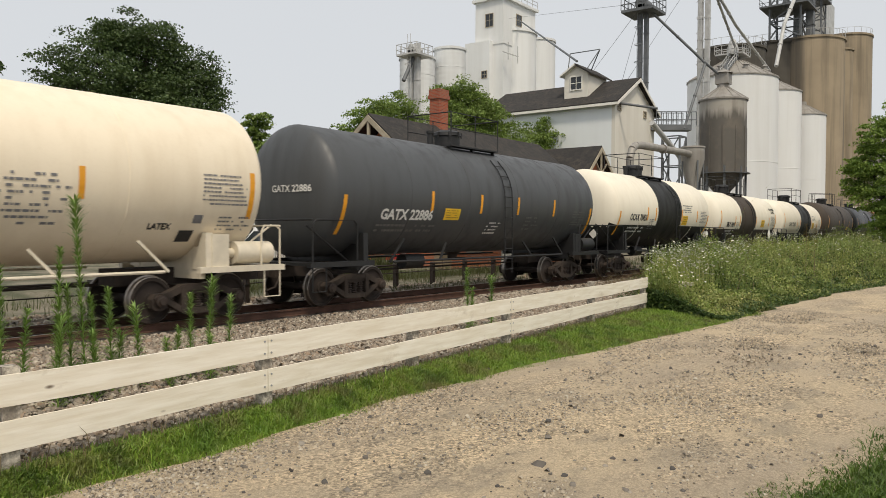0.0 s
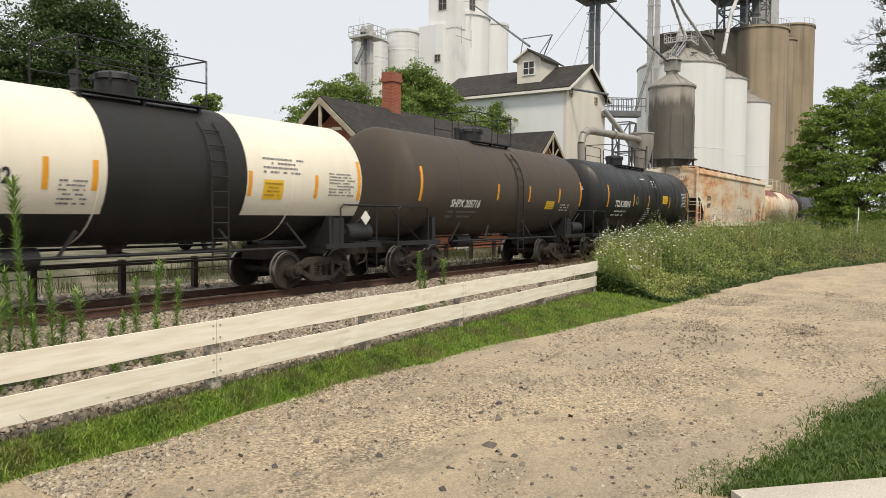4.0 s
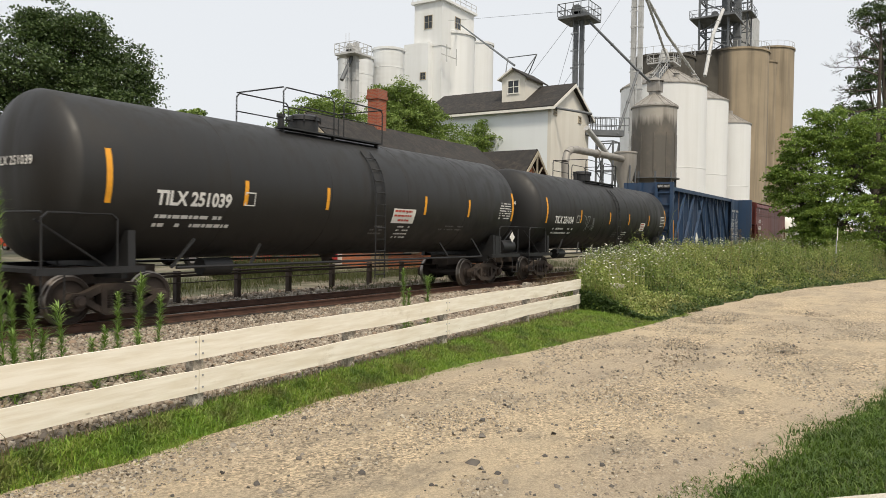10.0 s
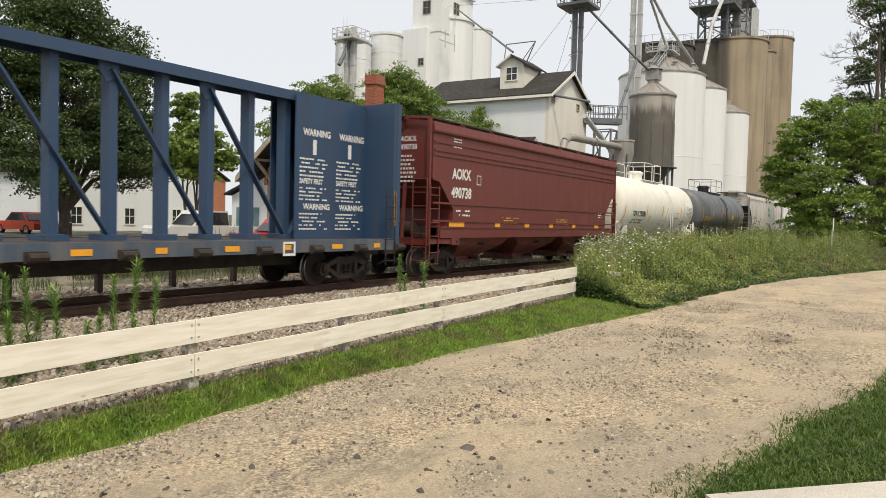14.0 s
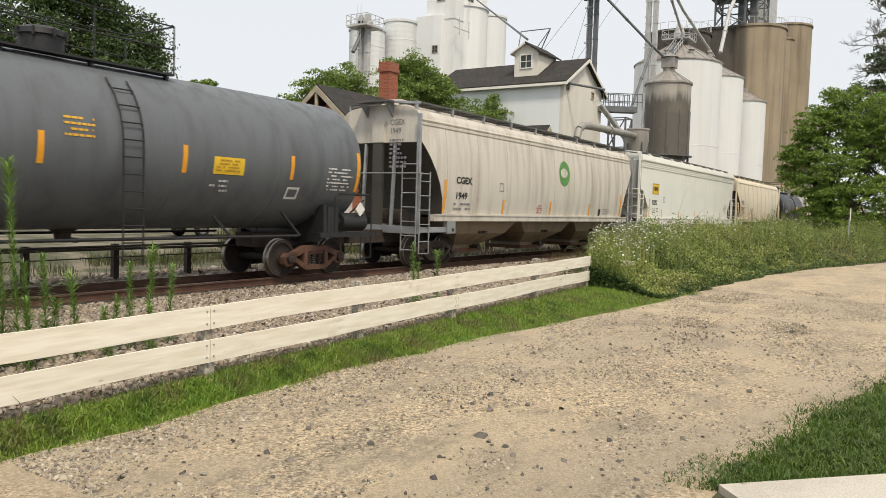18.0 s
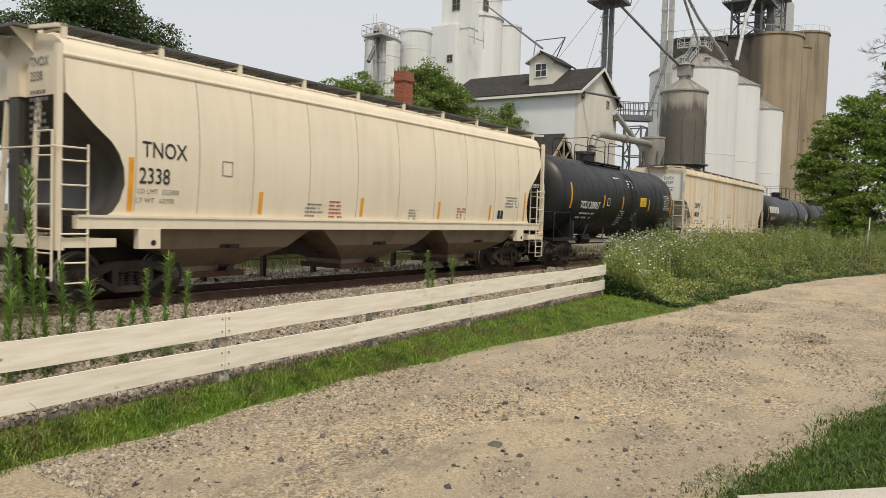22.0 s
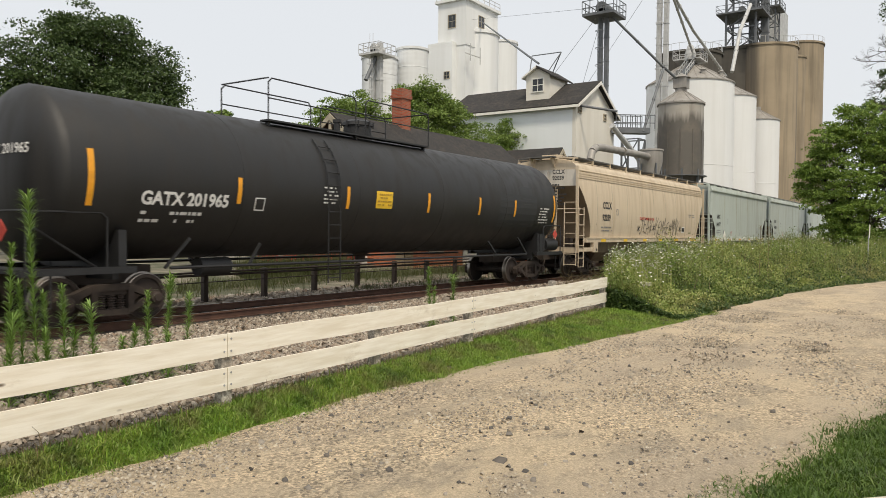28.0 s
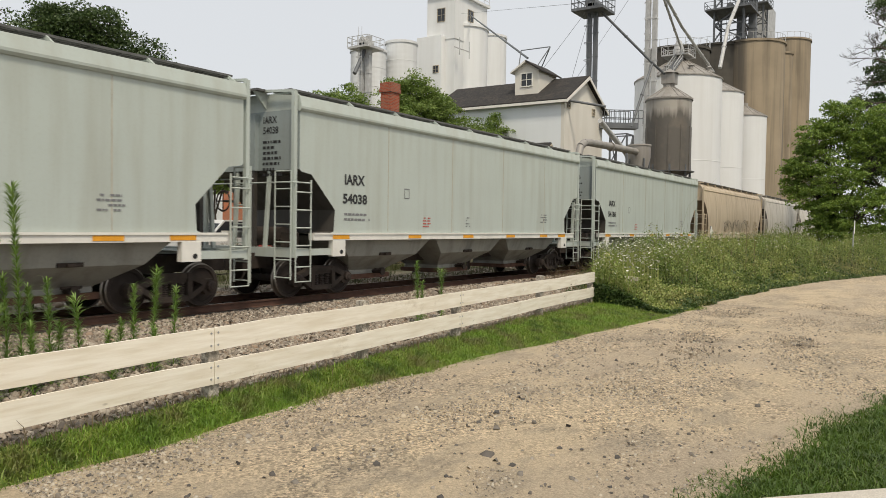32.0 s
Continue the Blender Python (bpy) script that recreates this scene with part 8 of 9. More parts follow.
    part("brake_wheel", Shape().lathe([(0.24, -0.02), (0.27, 0.0), (0.24, 0.02), (0.22, 0.0), (0.24, -0.02)], 20, "x", at=(xl - 0.3, 0.7, 2.35)).rod((xl - 0.3, 0.7, 2.12), (xl - 0.3, 0.7, 2.6), 0.014).rod((xl - 0.3, 0.45, 2.35), (xl - 0.3, 0.95, 2.35), 0.014).rod((xl - 0.3, 0.7, 2.35), (xl + 0.1, 0.7, 2.35), 0.03), M_TRUCK, car)
    part("air_reservoir", Shape().rod((xl + 0.5, -0.6, 1.5), (xl + 0.5, 0.5, 1.5), 0.24, 12), M_TRUCK, car)
    part("brake_valve", Shape().box(xl + 0.2, xl + 0.5, -1.1, -0.8, 1.25, 1.6).rod((xl + 0.35, -0.8, 1.45), (xl + 0.35, 0.4, 1.3), 0.025), M_TRUCK, car)
    couplers(car, L)
    return car, side, L, -xl


M_SEAM = plain("grimy_seam", (0.50, 0.45, 0.36), 0.7, 0.0, 0.3, 3.0)
M_GRATE = plain("weathered_grating", (0.12, 0.118, 0.112), 0.6, 0.2, 0.35, 3.0)
P_CREAM = car_paint("cream_tank_paint", (0.86, 0.755, 0.585), (0.50, 0.38, 0.24), 0.2)
P_WHITE = car_paint("white_tank_paint", (0.83, 0.77, 0.64), (0.52, 0.44, 0.32), 0.18)
P_CHALK = car_paint("chalk_white_paint", (0.78, 0.75, 0.66), (0.45, 0.40, 0.32), 0.25)
P_SLATE = car_paint("slate_tank_paint", (0.062, 0.066, 0.071), (0.045, 0.043, 0.042), 0.3, rough=0.45)
P_GREY = car_paint("streaked_grey_paint", (0.118, 0.128, 0.138), (0.04, 0.04, 0.042), 0.4, rough=0.42)
P_BLACK = car_paint("black_tank_paint", (0.011, 0.011, 0.012), (0.03, 0.028, 0.026), 0.3, rough=0.42)
P_BLACK2 = car_paint("dull_black_tank_paint", (0.013, 0.0125, 0.012), (0.035, 0.031, 0.027), 0.35, rough=0.5)
P_BROWN = car_paint("dusty_brown_black_paint", (0.058, 0.045, 0.035), (0.11, 0.08, 0.055), 0.5, rough=0.65)
P_BAND = car_paint("black_band_paint", (0.009, 0.009, 0.0085), (0.04, 0.034, 0.028), 0.25, rough=0.55)
P_BANDBROWN = car_paint("soiled_band_paint", (0.05, 0.038, 0.029), (0.10, 0.075, 0.05), 0.5, rough=0.7)
P_RUSTTANK = car_paint("rust_topped_cream_paint", (0.82, 0.71, 0.52), (0.52, 0.28, 0.11), 0.32, top_rust=3.95)
P_RUSTHOP = car_paint("rust_blotched_white_paint", (0.84, 0.77, 0.63), (0.60, 0.36, 0.16), 0.22, rust=0.95, rust_col=(0.38, 0.115, 0.028), rust_lo=0.50, lying=(0.42, 1.0, 1.15))
P_MAROON = car_paint("maroon_paint", (0.135, 0.026, 0.019), (0.17, 0.07, 0.05), 0.3)
P_CGEX = car_paint("soiled_grey_white_paint", (0.60, 0.56, 0.49), (0.25, 0.20, 0.15), 0.6)
P_UTCX = car_paint("clean_off_white_paint", (0.80, 0.80, 0.74), (0.55, 0.53, 0.46), 0.15)
P_TNOX = car_paint("pale_cream_paint", (0.80, 0.71, 0.55), (0.50, 0.41, 0.28), 0.25)
P_DUPX = car_paint("stained_cream_paint", (0.84, 0.76, 0.61), (0.66, 0.46, 0.22), 0.2, rust=0.7, rust_col=(0.56, 0.29, 0.08), rust_lo=0.56, lying=(2.4, 1.0, 0.10))
P_CCLX = car_paint("dusty_beige_paint", (0.58, 0.48, 0.35), (0.30, 0.22, 0.14), 0.45)
P_IARX = car_paint("pale_grey_green_paint", (0.475, 0.525, 0.485), (0.34, 0.33, 0.27), 0.4)
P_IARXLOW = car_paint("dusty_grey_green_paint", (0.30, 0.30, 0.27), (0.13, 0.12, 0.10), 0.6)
P_BLUE = car_paint("worn_blue_paint", (0.024, 0.058, 0.122), (0.07, 0.065, 0.07), 0.4)
P_BLUEDIRT = car_paint("grimy_blue_paint", (0.06, 0.085, 0.12), (0.16, 0.14, 0.12), 0.75)
# soot plus painted shade for the sheets inside the cut-away ends
P_SHADE = car_paint("sooty_shaded_slope_paint", (0.06, 0.053, 0.045), (0.04, 0.034, 0.028), 0.5)
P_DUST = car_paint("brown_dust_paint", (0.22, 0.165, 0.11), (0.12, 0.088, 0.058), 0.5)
P_POST = car_paint("rusty_post_paint", (0.085, 0.065, 0.07), (0.17, 0.10, 0.075), 0.5)
P_ENDGREY = car_paint("grey_end_paint", (0.42, 0.42, 0.40), (0.25, 0.23, 0.2), 0.4)
# grey-green body paint with the end sheet's blue-grey shade mixed in
P_IARXEND = car_paint("shaded_blue_grey_end", (0.30, 0.345, 0.34), (0.2, 0.2, 0.18), 0.4)
M_FADED = plain("faded_purple_spray", (0.42, 0.28, 0.25), 0.6, 0, 0.3, 4.0)
M_BRIGHT = plain("bright_white_panel", (0.86, 0.84, 0.78), 0.5, 0, 0.08, 4.0)
M_TARP = plain("grey_overpaint", (0.16, 0.155, 0.15), 0.6, 0, 0.2, 4.0)

# ---- the cars, in the order of the train
c, sd, L, cl = tank_car(-5.2, 11.3, "cream tank car with white rails and dark stencils", [P_CREAM], trim=M_CREAM, bars=(0.3, 3.3), lean_rail=False, dome=-1.0, edge=(-6.9, 6.9), edge_z=(2.06, 3.0))
mark(c, "LATEX", 4.7, 1.84, 0.11, sd, M_INKK, "contents_mark")
print_rows(c, 5.74, 2.92, 1.08, 8, 0.08, sd, M_SLATE, 3, fill=0.95)
print_rows(c, 1.4, 2.75, 1.9, 9, 0.1, sd, M_SLATE, 4, fill=0.55)
print_rows(c, 6.2, 2.1, 0.8, 4, 0.08, sd, M_SLATE, 5)
strip(c, 5.4, 1.6, 1.82, 0.32, sd, M_INKK, "stencil_block")
strip(c, 5.62, 1.96, 2.12, 0.2, sd, M_SLATE, "stencil_block")

c, sd, L, cl = tank_car(11.3, 26.75, "slate grey tank car with orange reflector strips", [P_SLATE], bars=(-3.1, -0.77, 1.28, 3.58), walk_w=(-0.9, 1.6), rail_style=1, dome=-0.3, ladder_x=0.75, edge=(-6.36, 6.36), edge_z=(1.74, 2.68))
mark(c, "GATX 22886", -5.05, 2.13, 0.25, sd, M_INKW, squeeze=1.05)
print_rows(c, -5.1, 2.0, 2.6, 2, 0.13, sd, M_TARP, 6)
strip(c, -2.45, 2.14, 2.46, 0.72, sd, M_YELLOW, "yellow_placard")
print_rows(c, -0.2, 2.1, 0.8, 4, 0.1, sd, M_INKW, 61)
print_rows(c, 1.9, 2.3, 0.9, 4, 0.12, sd, M_TARP, 66)
print_rows(c, 5.0, 2.55, 0.9, 6, 0.09, sd, M_TARP, 62)
head_mark(c, "GATX 22886", 0.2, 2.75, 0.16, cl, 1.63, 2.80, M_INKW)

for s0, s1, txt, mband, mid, low, tx, extra, fat in ((26.75, 39.95, "OCAX 70421", 1, (-1.3, 1.55), 2.12, -4.25, (1.75, 2.45), 1.61),
                                                (39.95, 53.85, "SBLX 24041", 2, (-1.9, 1.1), 2.02, -4.55, (2.29, 3.05), 1.5),
                                                (53.85, 68.3, "OLNX 712232", 1, (-1.05, 2.2), 1.80, -4.65, (2.69, 3.3), 1.5)):
    lab = "white tank car with %s belly and %s middle band" % (("black", "wide black") if mband == 1 else ("brown-black", "soiled dark"))
    hl = (s1 - s0) / 2 - 1.2
    c, sd, L, cl = tank_car(s0, s1, lab, [P_WHITE, P_BAND, P_BANDBROWN], bands=[(mid[0], mid[1], mband)], low=(low, mband), trim=M_BLACK, bars=(mid[0] - 1.2, mid[0] - 0.3, mid[1] + 0.05, hl - 1.7), rusty=mband == 2, rail_style=1, R=fat, zc=fat + 1.17, dome=(mid[0] + mid[1]) / 2 - 0.5, walk_w=(-1.3, 1.6), ladder_x=1.15, edge_z=(low - 0.4, low + 0.55) if low > 2.1 else (low + 0.02, low + 0.98) if mband == 2 else (2.2, 3.2))
    mark(c, txt, tx, low + 0.14 if mband == 2 else max(2.3, low + 0.2), 0.25, sd, M_INKK, squeeze=0.86)
    print_rows(c, tx, low + 0.46 if mband == 3 else low - 0.08, 2.0, 2, 0.15, sd, M_INKW, 7, fill=0.7)
    strip(c, extra[0], 2.16, 2.6, extra[1] - extra[0], sd, M_YELLOW, "yellow_placard")
    print_rows(c, hl - 1.2, 2.85, 1.0, 8, 0.075, sd, M_SLATE, 8)
    print_rows(c, mid[0] - 0.9, 2.4, 0.6, 6, 0.08, sd, M_SLATE, 9)
    if mband == 2:
        mark(c, "SODIUM HYDROXIDE", hl - 1.35, 3.25, 0.12, sd, M_INKK, "contents_mark", squeeze=0.7)
        mark(c, "SOLUTION", hl - 1.0, 3.07, 0.12, sd, M_INKK, "contents_mark", squeeze=0.75)
    else:
        print_rows(c, extra[0], 3.1, 1.4, 4, 0.1, sd, M_SLATE, 19)
    head_mark(c, txt, 0.55, 2.95, 0.15, cl, fat, fat + 1.17, M_INKK)
    diamond_placard(c, hl + 0.25, -1.46, 1.75, M_WHITE)
    diamond_placard(c, -hl - 0.85, -0.9, 1.75, M_WHITE, False)

c, sd, L, cl = tank_car(68.3, 82.2, "dusty brown-black tank car with white lettering", [P_BROWN], bars=(-1.2, 1.1, 3.6), rail_style=0, dome=-0.4, walk_w=(-1.0, 1.5))
mark(c, "SHPX 205716", -3.9, 2.1, 0.22, sd, M_INKW, squeeze=0.95)
print_rows(c, -3.9, 1.98, 1.9, 2, 0.15, sd, M_TARP, 9)
strip(c, 2.6, 2.1, 2.4, 0.7, sd, M_YELLOW, "yellow_placard")
print_rows(c, 3.9, 2.3, 0.9, 3, 0.1, sd, M_INKW, 10)


def tclx(s0, s1, number):
    c, sd, L, cl = tank_car(s0, s1, "glossy black tank car with white stencils", [P_BLACK], bars=(-2.76, -0.58, 2.83), edge=(-6.0, 6.27), edge_z=(2.27, 3.26), rail_style=0, dome=-1.2, walk_w=(-1.7, 2.4), ladder_x=1.75)
    mark(c, "TCLX " + number, -5.08, 2.3, 0.27, sd, M_INKW, squeeze=0.86)
    print_rows(c, -5.1, 2.12, 1.9, 2, 0.17, sd, M_INKW, 11)
    frame_box(c, -2.36, 2.45, 0.3, 0.32, sd, M_INKW)
    strip(c, 1.66, 2.53, 2.95, 0.82, sd, M_YELLOW, "yellow_placard")
    print_rows(c, 5.05, 3.16, 0.95, 9, 0.085, sd, M_INKW, 12)
    print_rows(c, -0.7, 2.28, 0.65, 7, 0.1, sd, M_INKW, 13)
    print_rows(c, 0.9, 2.2, 0.5, 4, 0.1, sd, M_INKW, 15)
    print_rows(c, 0.25, 3.68, 0.75, 3, 0.13, sd, M_INKW, 14)
    print_rows(c, -1.2, 3.75, 0.8, 1, 0.13, sd, M_INKW, 16)
    head_mark(c, "TCLX " + number, 0.4, 3.0, 0.15, cl, 1.63, 2.80, M_INKW)
    return c


tclx(82.2, 97.8, "205016")

c, sd, L, hb = hopper_car(97.8, 119.2, "rust-blotched white covered hopper with graffiti", P_RUSTHOP, bays=4, ends=(-9.85, 10.0), sill=P_CREAM, under=P_DUST, dark_end=P_SHADE, roof_mat=P_RUSTHOP, walk_mat=M_STEEL, trim=P_RUSTHOP, seams=(-3.9, 1.2))
mark(c, "STYX", -7.85, 2.92, 0.27, sd, M_INKK, squeeze=0.9)
end_text(c, ("STYX", "68937"), hb, M_SLATE)
mark(c, "68937", -7.95, 2.45, 0.27, sd, M_INKK, squeeze=0.95)
for x in (-8.5, -5.55, -2.75, -0.1, 5.45, 8.4):
    strip(c, x, 1.5, 1.98 if x > -8 else 2.6, 0.13, sd, M_BAR)
frame_box(c, -6.3, 2.83, 0.26, 0.28, sd, M_SLATE)
print_rows(c, -8.0, 1.95, 2.6, 2, 0.15, sd, M_SLATE, 21, fill=0.6)
print_rows(c, 0.2, 2.65, 1.8, 2, 0.12, sd, M_SLATE, 20, fill=0.7)
print_rows(c, 6.4, 2.2, 0.9, 5, 0.09, sd, M_SLATE, 22)
tag(c, "JEVEAVEV", -6.3, 0.9, 1.65, 2.35, sd, M_FADED, 27, 0.022)
tag(c, "VSEVOEVSEV", -6.0, 0.7, 1.75, 2.3, sd, M_FADED, 127, 0.02)
tag(c, "GE", 1.1, 2.9, 1.6, 2.6, sd, M_SLATE, 28, 0.06)
tag(c, "GSVKO", 3.0, 4.2, 2.0, 2.45, sd, M_SLATE, 29, 0.03)

c, sd, L, cl = tank_car(119.2, 136.65, "cream tank car with rust-red upper shell", [P_RUSTTANK, P_CREAM], bands=[(-1.6, 2.05, 1)], trim=M_CREAM, bars=(-3.9, -1.4, 2.1), rail_style=0, dome=0.2, walk_w=(-2.2, 1.9), ladder_x=0.35, rusty=True, lean_rail=True)
mark(c, "DOWX 71144", -6.25, 2.25, 0.27, sd, M_SLATE, squeeze=0.88)
print_rows(c, -6.3, 2.08, 2.2, 2, 0.15, sd, M_TARP, 23, fill=0.6)
strip(c, -2.75, 2.2, 2.66, 0.62, sd, M_CREAM, "blank_placard")
print_rows(c, -2.7, 2.1, 0.6, 2, 0.1, sd, M_SLATE, 24)
print_rows(c, 2.5, 2.6, 1.2, 6, 0.09, sd, M_TARP, 25)
print_rows(c, 6.0, 2.9, 0.9, 6, 0.09, sd, M_TARP, 26)
frame_box(c, 4.2, 2.0, 0.4, 0.25, sd, M_INKK, 0.06)


def tilx(s0, s1, number, seed, scrawl, bars, dome, x0, panel):
    c, sd, L, cl = tank_car(s0, s1, "matt black tank car with orange strips and white stencils", [P_BLACK2], bars=bars, rail_style=0, dome=dome, walk_w=(-1.6, 2.4), ladder_x=0.05 - dome, edge=(-7.8, 8.18), edge_z=(2.28, 3.28))
    mark(c, "TILX " + number, x0, 2.3, 0.27, sd, M_INKW, squeeze=0.9)
    print_rows(c, x0 + 0.05, 2.1, 2.2, 2, 0.17, sd, M_INKW, seed)
    frame_box(c, x0 + 2.25, 2.35, 0.3, 0.3, sd, M_INKW)
    strip(c, panel[0], 2.08, 2.49, panel[1], sd, M_WHITE, "white_placard")
    print_rows(c, panel[0] + 0.06, 2.45, panel[1] - 0.12, 3, 0.13, lambda z: sd(z) + 0.006, M_INKR, seed + 4)
    print_rows(c, 1.4, 2.0, 0.8, 4, 0.1, sd, M_INKW, seed + 1)
    print_rows(c, 0.2, 2.0, 0.6, 3, 0.1, sd, M_TARP, seed + 5)
    print_rows(c, cl - 1.05, 2.9, 0.9, 7, 0.085, sd, M_INKW, seed + 2)
    print_rows(c, 3.6, 2.05, 1.6, 2, 0.1, sd, M_TARP, seed + 3)
    head_mark(c, "TILX " + number, 0.5, 2.95, 0.16, cl, 1.63, 2.80, M_INKW)
    diamond_placard(c, cl + 0.25, -1.46, 1.7, M_WHITE)
    if scrawl:
        graffiti(c, -4.0, -2.6, 2.0, 2.7, sd, M_GALV, seed, 0.03)
    return c


tilx(136.65, 155.55, "251039", 31, False, (-4.55, -1.86, 2.5, 5.05), -1.0, -6.77, (1.0, 1.08))
tilx(155.55, 174.6, "251034", 37, True, (-4.35, -0.78, 1.95, 5.15), -0.35, -7.0, (3.9, 0.75))


def centerbeam_car(s0, s1):
    car, L = start_car("centerbeam_car", s0, s1, "empty blue centerbeam flat car with open truss", "flat car")
    hl, top, deck = L / 2 - 0.75, 5.05, 1.22
    part("deck", Shape().box(-hl, hl, -1.45, 1.45, deck - 0.12, deck), M_STEEL, car)
    for yy in (-1, 1):
        y0, y1 = sorted((yy * 1.4, yy * 1.52))
        part("side_sill", Shape().box(-hl, hl, y0, y1, 0.93, deck + 0.02), P_BLUEDIRT, car)
    part("center_sill", Shape().box(-L / 2 + 0.4, L / 2 - 0.4, -0.35, 0.35, 0.55, 1.12), M_TRUCK, car)
    part("top_chord", Shape().prism([(-0.36, top), (-0.36, top - 0.24), (-0.3, top - 0.24), (-0.3, top - 0.1), (0.3, top - 0.1), (0.3, top - 0.24), (0.36, top - 0.24), (0.36, top)], -hl, hl, plane="yz"), P_BLUE, car)
    n = 19
    xs = [-11.0 + 1.253 * k for k in range(n)]
    for k, x in enumerate(xs):
        ps = part("truss_post", Shape().box(x - 0.075, x + 0.075, -0.15, 0.15, deck, top - 0.1), P_BLUE, car)
        part("post_flange", Shape().box(x - 0.095, x + 0.095, -0.17, -0.15, deck, top - 0.1), P_POST if k < 5 else P_BLUE, ps)
        part("post_foot", Shape().box(x - 0.24, x + 0.24, -0.3, 0.3, deck, deck + 0.12), P_BLUE, car)
    for a, b in ((-9.6, -12.0), (-9.6, -7.24), (-7.1, -4.72), (-4.6, -2.25), (-2.1, 0.25), (1.45, -1.0), (3.9, 1.5), (6.4, 3.95), (8.9, 6.45), (9.1, 11.4)):
        part("truss_diagonal", Shape().bar((a, -0.2, deck + 0.12), (b, -0.2, top - 0.35), 0.05, 0.16, up=(0, 1, 0)), P_BLUE, car)
        if b > -11.5:
            part("gusset", Shape().prism([(b - 0.26, top - 0.1), (b + 0.2, top - 0.1), (b + 0.17, top - 0.5), (b - 0.1, top - 0.62), (b - 0.26, top - 0.4)], -0.2, -0.174), P_BLUE, car)
    for sx in (-1, 1):
        x = sx * hl
        s = Shape().box(min(x, x - sx * 0.12), max(x, x - sx * 0.12), -1.5, 1.5, deck - 0.2, top + 0.02)
        part("bulkhead", s, P_BLUE, car)
        for yy in (-1.42, -0.5, 0.5, 1.42):
            part("bulkhead_rib", Shape().box(min(x, x + sx * 0.2), max(x, x + sx * 0.2), yy - 0.09, yy + 0.09, deck - 0.2, top + 0.02), P_BLUE, car)
        for k in range(5):
            z = deck + 0.35 + k * 0.72
            part("bulkhead_beam", Shape().box(min(x, x + sx * 0.12), max(x, x + sx * 0.12), -1.45, 1.45, z - 0.05, z + 0.05), P_BLUE, car)
        part("number_patch", Shape().box(min(x, x + sx * 0.205), max(x, x + sx * 0.205), -1.3, -0.55, top - 0.36, top - 0.1), M_BLACK, car)
        bogie(car, sx * (L / 2 - 2.4))
    for yy in (-1, 1):
        y0, y1 = sorted((yy * 0.42, yy * 0.46))
        part("notice_panel", Shape().box(hl - 3.0, hl - 0.12, y0, y1, deck, top - 0.1), P_BLUE, car)
    flat = lambda z: 0.46
    for x in (hl - 2.85, hl - 1.4):
        mark(car, "WARNING", x + 0.12, 3.95, 0.17, flat, M_INKW, "notice_word", squeeze=0.9)
        strip(car, x + 0.5, 3.45, 3.85, 0.14, flat, M_INKW, "notice_symbol")
        print_rows(car, x, 3.35, 1.15, 5, 0.11, flat, M_INKW, 41, "notice_text")
        mark(car, "SAFETY FIRST", x + 0.0, 2.68, 0.13, flat, M_INKW, "notice_word", squeeze=0.8)
        print_rows(car, x, 2.58, 1.15, 4, 0.1, flat, M_INKW, 42, "notice_text")
        mark(car, "WARNING", x + 0.15, 2.0, 0.15, flat, M_INKW, "notice_word")
        print_rows(car, x, 1.9, 1.15, 5, 0.1, flat, M_INKW, 43, "notice_text")
    v, f = letters("NOKL 736122", 0.13, 0.003)
    nm = Shape()
    nm.v = [(-hl - 0.212, -0.6 - a * 0.62, top - 0.29 + b) for a, b, *_ in v]
    for q in f:
        nm.face(list(q))
    part("end_mark", nm, M_INKW, car)
    sill = lambda z: 1.525
    mark(car, "NOKL", -hl + 2.85, 0.96, 0.2, sill, M_INKW, squeeze=0.95)
    mark(car, "736122", -hl + 4.35, 0.96, 0.2, sill, M_INKW, squeeze=0.95)
    for k in range(14):
        x = -hl + 0.35 + k * 1.75
        if not 2.4 < x + hl < 5.2:
            strip(car, x, 1.0, 1.12, 0.28 if k % 2 else 0.42, sill, M_BAR)
        w = part("strap_winch", Shape().rod((x + 0.95, -1.62, 1.0), (x + 1.3, -1.62, 1.0), 0.075, 8).box(x + 0.93, x + 1.32, -1.6, -1.52, 0.9, 1.1), M_TRUCK, car)
    frame_box(car, hl - 4.5, 0.86, 0.42, 0.34, sill, M_INKW, 0.06)
    ladder_part(car, "hand_ladder", M_BLACK, -1.56, hl - 0.5, 0.5, 2.6)
    ladder_part(car, "hand_ladder", M_BLACK, -1.56, -hl + 0.1, 0.5, 2.6)
    strip(car, hl - 0.08, 1.6, 2.6, 0.1, lambda z: 1.51, M_BAR)
    strip(car, -hl + 0.02, 1.6, 2.8, 0.1, lambda z: 1.51, M_BAR)
    couplers(car, L)
    return car


centerbeam_car(174.6, 200.2)

c, sd, L, hb = hopper_car(200.2, 217.6, "maroon ribbed covered hopper with white lettering", P_MAROON, bays=3, ends=(-7.7, 8.45), under=P_MAROON, dark_end=P_MAROON, trim=P_MAROON, walk_mat=M_STEEL, beads=(4.2, 3.95, 3.8, 2.33, 1.78))
mark(c, "AOKX", -6.56, 3.13, 0.32, sd, M_INKW, squeeze=0.86)
end_text(c, ("AOKX", "490738"), hb, M_INKW)
mark(c, "490738", -6.6, 2.53, 0.32, sd, M_INKW, squeeze=0.9)
frame_box(c, -5.0, 3.0, 0.28, 0.32, sd, M_INKW)
for x, w in ((-6.7, 0.95), (-3.65, 0.4), (-1.3, 0.4), (0.94, 0.35), (3.3, 0.35), (5.9, 0.5)):
    strip(c, x, 1.6, 1.74, w, sd, M_BAR)
